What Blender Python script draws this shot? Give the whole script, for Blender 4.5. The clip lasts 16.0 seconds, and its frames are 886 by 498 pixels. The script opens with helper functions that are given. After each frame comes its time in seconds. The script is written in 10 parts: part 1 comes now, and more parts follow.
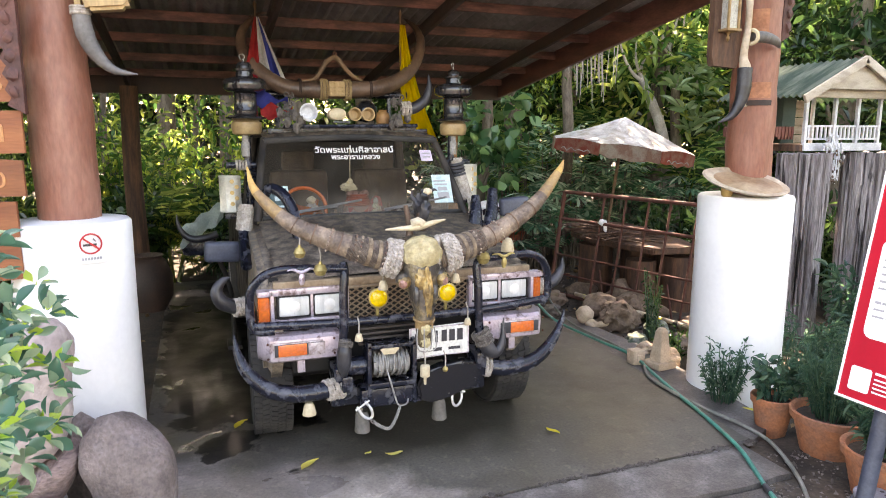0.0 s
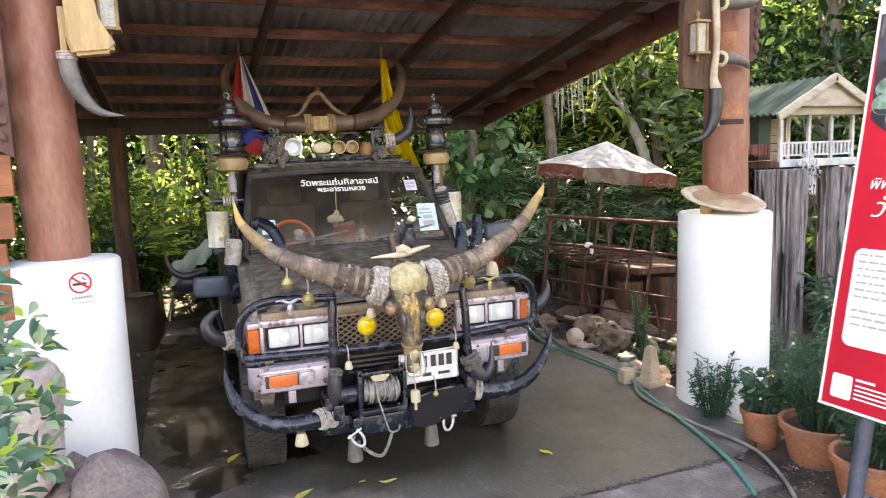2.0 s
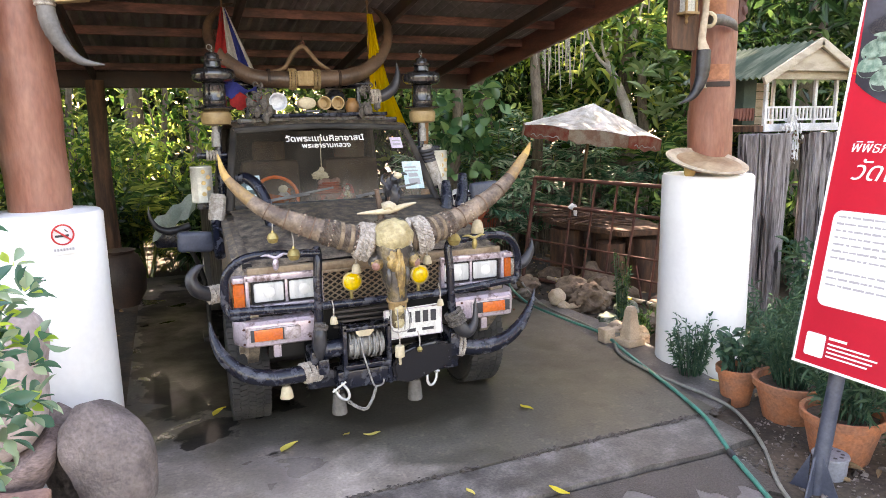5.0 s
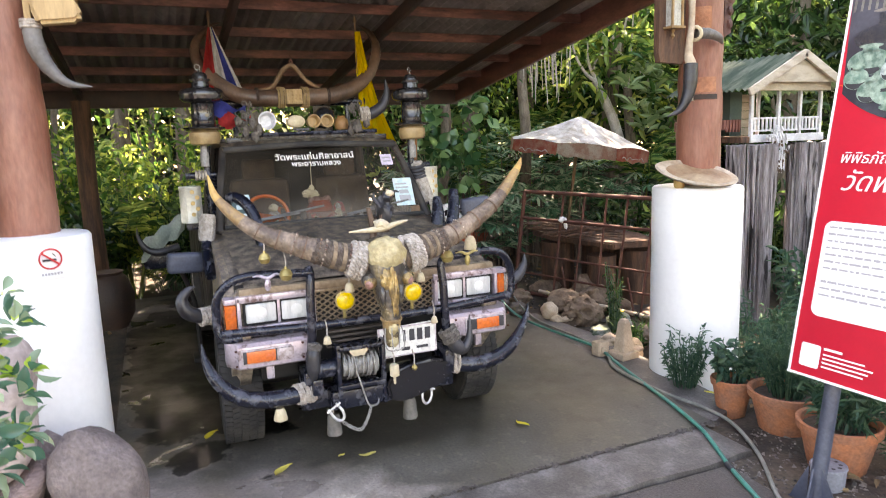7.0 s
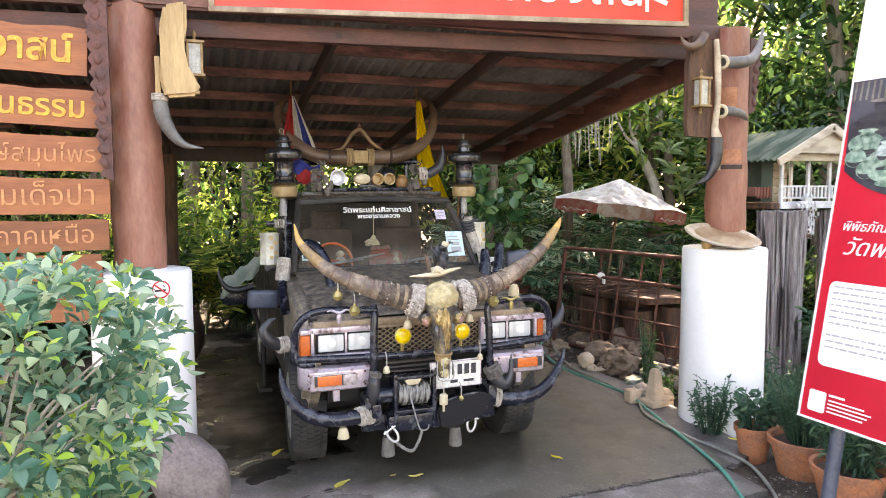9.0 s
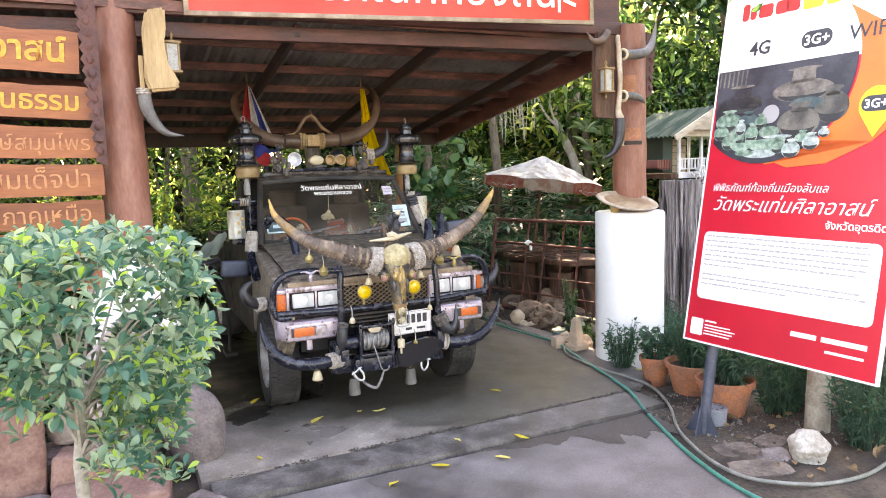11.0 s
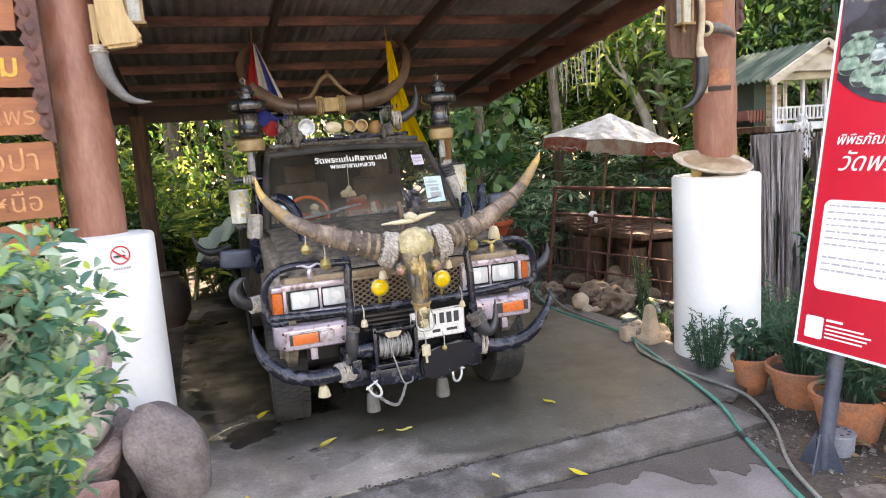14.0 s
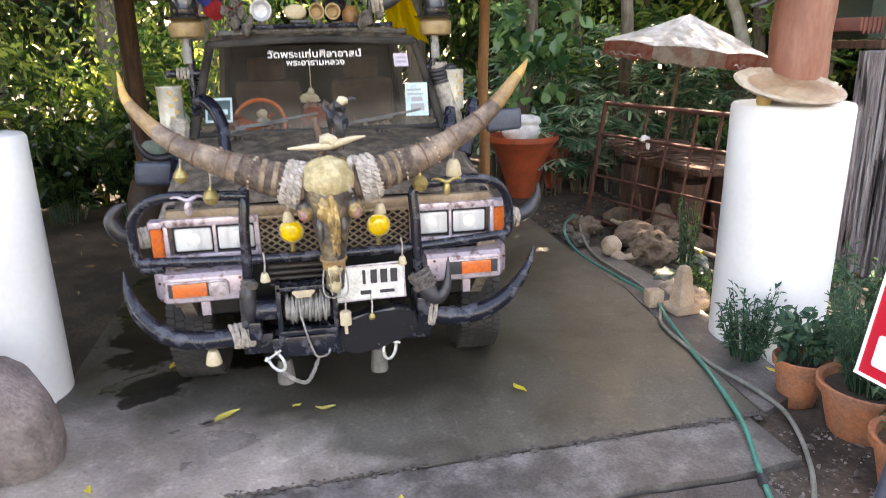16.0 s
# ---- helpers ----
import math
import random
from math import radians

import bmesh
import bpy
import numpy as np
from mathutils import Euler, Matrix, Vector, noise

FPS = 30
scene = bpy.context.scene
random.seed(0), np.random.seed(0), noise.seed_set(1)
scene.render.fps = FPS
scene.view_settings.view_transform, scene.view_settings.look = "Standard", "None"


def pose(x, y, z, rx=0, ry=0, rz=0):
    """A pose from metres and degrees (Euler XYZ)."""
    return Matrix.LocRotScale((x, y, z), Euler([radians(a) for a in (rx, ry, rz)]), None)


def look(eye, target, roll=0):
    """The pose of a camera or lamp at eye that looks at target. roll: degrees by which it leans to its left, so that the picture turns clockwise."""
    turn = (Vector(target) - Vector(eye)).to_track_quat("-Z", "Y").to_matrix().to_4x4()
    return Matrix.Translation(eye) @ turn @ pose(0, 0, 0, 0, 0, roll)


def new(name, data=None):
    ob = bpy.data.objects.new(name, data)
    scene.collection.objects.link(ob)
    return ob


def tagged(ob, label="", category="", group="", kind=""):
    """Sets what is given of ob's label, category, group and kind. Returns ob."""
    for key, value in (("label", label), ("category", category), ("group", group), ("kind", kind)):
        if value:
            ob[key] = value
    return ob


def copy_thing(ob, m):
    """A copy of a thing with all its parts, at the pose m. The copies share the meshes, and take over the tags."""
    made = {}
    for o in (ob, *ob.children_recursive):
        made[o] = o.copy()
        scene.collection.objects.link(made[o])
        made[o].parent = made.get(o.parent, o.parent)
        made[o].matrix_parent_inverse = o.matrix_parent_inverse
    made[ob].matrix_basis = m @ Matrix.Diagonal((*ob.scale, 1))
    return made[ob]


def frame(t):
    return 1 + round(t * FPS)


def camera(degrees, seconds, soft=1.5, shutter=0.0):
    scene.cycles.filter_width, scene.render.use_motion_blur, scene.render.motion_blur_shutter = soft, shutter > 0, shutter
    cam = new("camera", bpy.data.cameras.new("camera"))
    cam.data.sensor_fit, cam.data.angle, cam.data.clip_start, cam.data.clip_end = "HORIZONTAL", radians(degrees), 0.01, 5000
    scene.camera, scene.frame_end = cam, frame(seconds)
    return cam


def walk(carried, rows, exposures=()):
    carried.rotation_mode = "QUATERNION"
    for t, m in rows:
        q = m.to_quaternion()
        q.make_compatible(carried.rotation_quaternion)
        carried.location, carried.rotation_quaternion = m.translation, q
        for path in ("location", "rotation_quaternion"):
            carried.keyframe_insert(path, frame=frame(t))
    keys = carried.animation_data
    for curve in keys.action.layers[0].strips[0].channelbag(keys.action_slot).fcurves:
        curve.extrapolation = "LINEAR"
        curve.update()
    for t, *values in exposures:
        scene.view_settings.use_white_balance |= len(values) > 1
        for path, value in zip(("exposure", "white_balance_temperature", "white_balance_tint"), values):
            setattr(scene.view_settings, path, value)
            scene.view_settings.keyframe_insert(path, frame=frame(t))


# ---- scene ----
cam = camera(66.4, 16.0, soft=0.5, shutter=0.45)
PATH = [
    (0, (-1.079, -3.561, 1.827), (-0.413, -1.706, 1.487), 0.1),
    (0.5, (-1.068, -3.563, 1.829), (-0.404, -1.698, 1.544), -1.0),
    (1, (-1.073, -3.609, 1.82), (-0.439, -1.73, 1.56), -1.4),
    (1.5, (-1.064, -3.634, 1.814), (-0.445, -1.749, 1.558), -2.7),
    (2, (-1.068, -3.639, 1.81), (-0.374, -1.78, 1.559), -2.0),
    (2.5, (-1.067, -3.64, 1.813), (-0.32, -1.804, 1.545), -1.5),
    (3, (-1.073, -3.641, 1.808), (-0.324, -1.807, 1.53), -0.7),
    (3.5, (-1.077, -3.651, 1.8), (-0.385, -1.809, 1.448), -1.2),
    (4, (-1.091, -3.652, 1.79), (-0.38, -1.817, 1.436), -1.6),
    (6.5, (-1.082, -3.642, 1.784), (-0.326, -1.829, 1.407), -0.3),
    (7, (-1.1, -3.624, 1.8), (-0.335, -1.805, 1.477), -1.9),
    (7.5, (-1.115, -3.719, 1.818), (-0.433, -1.856, 1.573), -1.9),
    (8, (-1.156, -3.861, 1.833), (-0.571, -1.96, 1.622), -0.5),
    (10.5, (-1.718, -4.614, 1.811), (-0.875, -2.804, 1.691), -1.2),
    (11, (-1.779, -4.813, 1.796), (-0.931, -3.015, 1.575), -1.7),
    (11.5, (-1.764, -4.886, 1.813), (-1.001, -3.051, 1.596), -0.4),
    (12, (-1.678, -4.871, 1.798), (-1.018, -3.0, 1.541), -1.3),
    (12.5, (-1.675, -4.679, 1.781), (-0.983, -2.817, 1.552), -4.2),
    (13, (-1.559, -4.488, 1.77), (-0.76, -2.675, 1.496), -2.1),
    (13.5, (-1.313, -4.26, 1.792), (-0.657, -2.39, 1.523), -3.3),
    (14, (-1.131, -3.976, 1.76), (-0.485, -2.108, 1.456), -4.0),
    (14.5, (-0.869, -3.744, 1.775), (-0.323, -1.87, 1.34), -4.0),
    (15, (-0.585, -3.527, 1.774), (-0.254, -1.607, 1.324), -1.7),
    (15.5, (-0.338, -3.329, 1.77), (0.084, -1.434, 1.292), -1.8),
    (16, (-0.132, -3.136, 1.735), (0.254, -1.26, 1.16), -1.1),
]
walk(cam, [(t, look(eye, target, roll)) for t, eye, target, roll in PATH], ((0, 3.17, 8900, 25), (8, 3.17, 8900, 25), (10.5, 3.21, 8750, 25), (13, 3.20, 8750, 25), (14.5, 3.09, 8900, 25), (15.3, 3.06, 8900, 25), (16, 3.19, 8900, 25)))

# ---- world, sun and exposure ----
world = bpy.data.worlds.new("world")
scene.world = world
world.use_nodes = True
_wn = world.node_tree
_bg = _wn.nodes["Background"]
_sky = _wn.nodes.new("ShaderNodeTexSky")
_sky.sky_type = "NISHITA"
_sky.sun_disc = False
_sky.sun_elevation = radians(43)
_sky.sun_rotation = radians(9)
_sky.air_density = 1.2
_sky.dust_density = 2.0
_wn.links.new(_sky.outputs[0], _bg.inputs[0])
_bg.inputs[1].default_value = 0.15
sun_data = bpy.data.lights.new("sun", "SUN")
sun_data.energy = 5.0
sun_data.angle = radians(0.5)
sun_data.color = (1.0, 0.95, 0.85)
sun = new("sun", sun_data)
sun.matrix_world = look((1.4, 9.0, 8.5), (0, 0, 0))


# ---- materials ----
def _rgb(c):
    return (c[0], c[1], c[2], 1.0)


def mat(name, c1, c2=None, rough=0.6, metal=0.0, scale=5.0, fine=70.0, amount=0.25, bump=0.15, stretch=(1, 1, 1),
        rough2=None, spec=0.5, coat=0.0, island=0.0, edge=(0.4, 0.62)):
    """A surface of two colours in broad patches, with fine grain, uneven gloss and relief."""
    m = bpy.data.materials.new(name)
    m.use_nodes = True
    nt = m.node_tree
    n, l = nt.nodes, nt.links
    p = n["Principled BSDF"]
    tc = n.new("ShaderNodeTexCoord")
    mp = n.new("ShaderNodeMapping")
    mp.inputs["Scale"].default_value = stretch
    l.new(tc.outputs["Object"], mp.inputs[0])
    big = n.new("ShaderNodeTexNoise")
    big.inputs["Scale"].default_value = scale
    big.inputs["Detail"].default_value = 6
    big.inputs["Roughness"].default_value = 0.6
    l.new(mp.outputs[0], big.inputs["Vector"])
    ramp = n.new("ShaderNodeValToRGB")
    ramp.color_ramp.elements[0].position, ramp.color_ramp.elements[1].position = edge
    ramp.color_ramp.elements[0].color = _rgb(c1)
    ramp.color_ramp.elements[1].color = _rgb(c2 or c1)
    l.new(big.outputs[0], ramp.inputs[0])
    small = n.new("ShaderNodeTexNoise")
    small.inputs["Scale"].default_value = fine
    small.inputs["Detail"].default_value = 4
    l.new(mp.outputs[0], small.inputs["Vector"])
    rg = n.new("ShaderNodeMapRange")
    rg.inputs["From Min"].default_value, rg.inputs["From Max"].default_value = 0.3, 0.7
    rg.inputs["To Min"].default_value, rg.inputs["To Max"].default_value = 1 - amount * 0.6, 1 + amount * 0.6
    l.new(small.outputs[0], rg.inputs[0])
    mul = n.new("ShaderNodeVectorMath")
    mul.operation = "SCALE"
    l.new(ramp.outputs[0], mul.inputs[0])
    l.new(rg.outputs[0], mul.inputs["Scale"])
    out = mul.outputs[0]
    if island:
        geo = n.new("ShaderNodeObjectInfo") if island < 0 else n.new("ShaderNodeNewGeometry")
        r2 = n.new("ShaderNodeMapRange")
        r2.inputs["To Min"].default_value, r2.inputs["To Max"].default_value = 1 - abs(island), 1 + abs(island)
        l.new(geo.outputs["Random" if island < 0 else "Random Per Island"], r2.inputs[0])
        mul2 = n.new("ShaderNodeVectorMath")
        mul2.operation = "SCALE"
        l.new(out, mul2.inputs[0])
        l.new(r2.outputs[0], mul2.inputs["Scale"])
        out = mul2.outputs[0]
    l.new(out, p.inputs["Base Color"])
    rr = n.new("ShaderNodeMapRange")
    rr.inputs["From Min"].default_value, rr.inputs["From Max"].default_value = edge
    rr.inputs["To Min"].default_value, rr.inputs["To Max"].default_value = rough, rough2 if rough2 is not None else min(1, rough + 0.12)
    l.new(big.outputs[0], rr.inputs[0])
    l.new(rr.outputs[0], p.inputs["Roughness"])
    p.inputs["Metallic"].default_value = metal
    p.inputs["Specular IOR Level"].default_value = spec
    p.inputs["Coat Weight"].default_value = coat
    if bump:
        add = n.new("ShaderNodeMath")
        add.operation = "ADD"
        l.new(big.outputs[0], add.inputs[0])
        l.new(small.outputs[0], add.inputs[1])
        b = n.new("ShaderNodeBump")
        b.inputs["Strength"].default_value = bump
        b.inputs["Distance"].default_value = 0.007
        l.new(add.outputs[0], b.inputs["Height"])
        l.new(b.outputs[0], p.inputs["Normal"])
    return m


def leaf_mat(name, c1, c2, glow=0.4, rough=0.35, hue=0.48, value=1.9):
    """A thin leaf: glossy above, and light comes through it. Each leaf has its own shade between c1 and c2."""
    m = bpy.data.materials.new(name)
    m.use_nodes = True
    nt = m.node_tree
    n, l = nt.nodes, nt.links
    p = n["Principled BSDF"]
    geo = n.new("ShaderNodeNewGeometry")
    ramp = n.new("ShaderNodeValToRGB")
    ramp.color_ramp.elements[0].color, ramp.color_ramp.elements[1].color = _rgb(c1), _rgb(c2)
    ramp.color_ramp.elements[0].position, ramp.color_ramp.elements[1].position = 0.35, 1.0
    info = n.new("ShaderNodeObjectInfo")
    ad = n.new("ShaderNodeMath")
    ad.operation = "ADD"
    l.new(geo.outputs["Random Per Island"], ad.inputs[0])
    l.new(info.outputs["Random"], ad.inputs[1])
    fr = n.new("ShaderNodeMath")
    fr.operation = "FRACT"
    l.new(ad.outputs[0], fr.inputs[0])
    l.new(fr.outputs[0], ramp.inputs[0])
    l.new(ramp.outputs[0], p.inputs["Base Color"])
    p.inputs["Roughness"].default_value = rough
    tr = n.new("ShaderNodeBsdfTranslucent")
    hs = n.new("ShaderNodeHueSaturation")
    hs.inputs["Hue"].default_value = hue
    hs.inputs["Value"].default_value = value
    l.new(ramp.outputs[0], hs.inputs["Color"])
    l.new(hs.outputs[0], tr.inputs[0])
    mx = n.new("ShaderNodeMixShader")
    mx.inputs[0].default_value = glow
    l.new(p.outputs[0], mx.inputs[1])
    l.new(tr.outputs[0], mx.inputs[2])
    l.new(mx.outputs[0], n["Material Output"].inputs[0])
    return m


def floor_mat():
    """Worn concrete: pale in places, dry and with sky sheen tinted in, with dark wet patches that have a hard wandering
    edge, stains and fine grit.
    """
    m = mat("wet_concrete", (0.063, 0.056, 0.044), (0.118, 0.106, 0.086), 0.36, scale=1.7, fine=60, amount=0.30, bump=0.14, rough2=0.7)
    n, l = m.node_tree.nodes, m.node_tree.links
    p = n["Principled BSDF"]
    base = p.inputs["Base Color"].links[0].from_socket
    rough = p.inputs["Roughness"].links[0].from_socket
    tc = n.new("ShaderNodeTexCoord")

    def patch(scale, detail, warp, lo, hi):
        w = n.new("ShaderNodeTexNoise")
        w.inputs["Scale"].default_value, w.inputs["Detail"].default_value, w.inputs["Distortion"].default_value = scale, detail, warp
        l.new(tc.outputs["Object"], w.inputs["Vector"])
        r = n.new("ShaderNodeMapRange")
        r.inputs["From Min"].default_value, r.inputs["From Max"].default_value = lo, hi
        l.new(w.outputs[0], r.inputs[0])
        return w, r

    def tint(col, factor, a):
        mx = n.new("ShaderNodeMix")
        mx.data_type = "RGBA"
        mx.inputs["A"].default_value = (a[0], a[1], a[2], 1)
        mx.inputs["B"].default_value = (1, 1, 1, 1)
        l.new(factor, mx.inputs["Factor"])
        mu = n.new("ShaderNodeMix")
        mu.data_type, mu.blend_type = "RGBA", "MULTIPLY"
        mu.inputs["Factor"].default_value = 1.0
        l.new(col, mu.inputs["A"])
        l.new(mx.outputs["Result"], mu.inputs["B"])
        return mu.outputs["Result"]

    # water that ran along the near side of the truck; black tint includes dark reflections
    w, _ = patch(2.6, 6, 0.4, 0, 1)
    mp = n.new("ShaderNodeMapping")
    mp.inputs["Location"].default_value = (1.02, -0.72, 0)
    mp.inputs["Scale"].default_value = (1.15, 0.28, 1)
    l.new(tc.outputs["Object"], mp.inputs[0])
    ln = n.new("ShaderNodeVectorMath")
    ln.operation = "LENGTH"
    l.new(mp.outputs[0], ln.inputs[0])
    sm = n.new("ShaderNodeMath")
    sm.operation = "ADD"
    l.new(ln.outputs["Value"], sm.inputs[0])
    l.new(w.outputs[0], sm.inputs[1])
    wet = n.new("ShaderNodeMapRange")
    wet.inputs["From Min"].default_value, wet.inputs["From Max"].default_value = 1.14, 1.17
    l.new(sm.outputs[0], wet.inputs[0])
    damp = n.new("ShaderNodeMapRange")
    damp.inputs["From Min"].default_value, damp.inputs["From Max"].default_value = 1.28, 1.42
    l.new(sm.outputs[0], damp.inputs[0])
    _, broad = patch(0.62, 5, 0.6, 0.36, 0.56)
    _, spots = patch(5.5, 8, 0.2, 0.28, 0.42)
    col = tint(base, broad.outputs[0], (0.62, 0.60, 0.56))
    col = tint(col, spots.outputs[0], (0.72, 0.70, 0.67))
    _, specks = patch(15, 5, 0.3, 0.66, 0.58)
    col = tint(col, specks.outputs[0], (1.28, 1.26, 1.23))
    _, pores = patch(42, 3, 0.0, 0.30, 0.38)
    col = tint(col, pores.outputs[0], (0.72, 0.70, 0.68))
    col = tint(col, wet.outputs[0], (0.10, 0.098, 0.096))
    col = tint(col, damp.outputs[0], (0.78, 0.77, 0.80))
    # a paler patch by the front corner: dry concrete plus painted-in sky reflection
    mp2 = n.new("ShaderNodeMapping")
    mp2.inputs["Location"].default_value = (0.74, 0.56, 0)
    mp2.inputs["Scale"].default_value = (0.66, 0.80, 1)
    l.new(tc.outputs["Object"], mp2.inputs[0])
    ln2 = n.new("ShaderNodeVectorMath")
    ln2.operation = "LENGTH"
    l.new(mp2.outputs[0], ln2.inputs[0])
    sm2 = n.new("ShaderNodeMath")
    sm2.operation = "ADD"
    l.new(ln2.outputs["Value"], sm2.inputs[0])
    l.new(w.outputs[0], sm2.inputs[1])
    dry = n.new("ShaderNodeMapRange")
    dry.inputs["From Min"].default_value, dry.inputs["From Max"].default_value = 1.0, 1.32
    l.new(sm2.outputs[0], dry.inputs[0])
    col = tint(col, dry.outputs[0], (3.7, 3.55, 3.85))
    l.new(col, p.inputs["Base Color"])
    _, shiny = patch(2.3, 5, 0.8, 0.36, 0.40)
    mn = n.new("ShaderNodeMath")
    mn.operation = "MAXIMUM"
    l.new(shiny.outputs[0], mn.inputs[0])
    l.new(damp.outputs[0], mn.inputs[1])
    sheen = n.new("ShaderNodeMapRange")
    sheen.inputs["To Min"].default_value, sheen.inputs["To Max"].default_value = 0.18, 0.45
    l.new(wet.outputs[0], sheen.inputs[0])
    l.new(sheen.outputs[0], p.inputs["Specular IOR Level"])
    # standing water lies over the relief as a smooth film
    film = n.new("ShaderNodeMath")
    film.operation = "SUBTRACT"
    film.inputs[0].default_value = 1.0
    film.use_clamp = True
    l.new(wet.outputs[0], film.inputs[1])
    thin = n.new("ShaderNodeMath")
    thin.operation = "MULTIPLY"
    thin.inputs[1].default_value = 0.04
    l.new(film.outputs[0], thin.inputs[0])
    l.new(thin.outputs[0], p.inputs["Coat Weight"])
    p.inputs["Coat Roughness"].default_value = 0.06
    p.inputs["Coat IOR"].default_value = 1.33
    rr = n.new("ShaderNodeMix")
    rr.inputs["A"].default_value = 0.22
    l.new(mn.outputs[0], rr.inputs["Factor"])
    l.new(rough, rr.inputs["B"])
    l.new(rr.outputs["Result"], p.inputs["Roughness"])
    return m


def glass_mat(name, tint=(0.55, 0.58, 0.56), rough=0.03, dust=0.0):
    m = bpy.data.materials.new(name)
    m.use_nodes = True
    n, l = m.node_tree.nodes, m.node_tree.links
    n.remove(n["Principled BSDF"])
    t = n.new("ShaderNodeBsdfTransparent")
    t.inputs[0].default_value = _rgb(tint)
    g = n.new("ShaderNodeBsdfGlossy")
    g.inputs["Roughness"].default_value = rough
    f = n.new("ShaderNodeFresnel")
    f.inputs[0].default_value = 1.5
    mx = n.new("ShaderNodeMixShader")
    l.new(f.outputs[0], mx.inputs[0])
    l.new(t.outputs[0], mx.inputs[1])
    l.new(g.outputs[0], mx.inputs[2])
    end = mx.outputs[0]
    if dust:
        d = n.new("ShaderNodeBsdfDiffuse")
        d.inputs[0].default_value = (0.30, 0.25, 0.20, 1)
        tc = n.new("ShaderNodeTexCoord")
        no = n.new("ShaderNodeTexNoise")
        no.inputs["Scale"].default_value, no.inputs["Detail"].default_value = 5, 6
        l.new(tc.outputs["Object"], no.inputs["Vector"])
        r = n.new("ShaderNodeMapRange")
        r.inputs["From Min"].default_value, r.inputs["From Max"].default_value = 0.35, 0.75
        r.inputs["To Min"].default_value, r.inputs["To Max"].default_value = dust * 0.5, dust * 1.5
        l.new(no.outputs[0], r.inputs[0])
        # dust layer thickened at the foot, painting in the paler reflection there
        sp = n.new("ShaderNodeSeparateXYZ")
        l.new(tc.outputs["Object"], sp.inputs[0])
        low = n.new("ShaderNodeMapRange")
        low.inputs["From Min"].default_value, low.inputs["From Max"].default_value = 1.25, 1.43
        low.inputs["To Min"].default_value, low.inputs["To Max"].default_value = 6.0, 1.0
        l.new(sp.outputs["Z"], low.inputs[0])
        pm = n.new("ShaderNodeMath")
        pm.operation = "MULTIPLY"
        l.new(r.outputs[0], pm.inputs[0])
        l.new(low.outputs[0], pm.inputs[1])
        m2 = n.new("ShaderNodeMixShader")
        l.new(pm.outputs[0], m2.inputs[0])
        l.new(end, m2.inputs[1])
        l.new(d.outputs[0], m2.inputs[2])
        end = m2.outputs[0]
    l.new(end, n["Material Output"].inputs[0])
    return m


def charred(m):
    """Adds soot-black runs that follow the grain of old timber."""
    n, l = m.node_tree.nodes, m.node_tree.links
    p = n["Principled BSDF"]
    base = p.inputs["Base Color"].links[0].from_socket
    tc = n.new("ShaderNodeTexCoord")
    mp = n.new("ShaderNodeMapping")
    mp.inputs["Scale"].default_value = (6.0, 6.0, 0.75)
    l.new(tc.outputs["Object"], mp.inputs[0])
    w = n.new("ShaderNodeTexNoise")
    w.inputs["Scale"].default_value, w.inputs["Detail"].default_value, w.inputs["Distortion"].default_value = 2.2, 7, 0.7
    l.new(mp.outputs[0], w.inputs["Vector"])
    r = n.new("ShaderNodeMapRange")
    r.inputs["From Min"].default_value, r.inputs["From Max"].default_value = 0.57, 0.66
    l.new(w.outputs[0], r.inputs[0])
    mx = n.new("ShaderNodeMix")
    mx.data_type = "RGBA"
    mx.inputs["B"].default_value = (0.022, 0.019, 0.02, 1)
    l.new(r.outputs[0], mx.inputs["Factor"])
    l.new(base, mx.inputs["A"])
    l.new(mx.outputs["Result"], p.inputs["Base Color"])
    return m


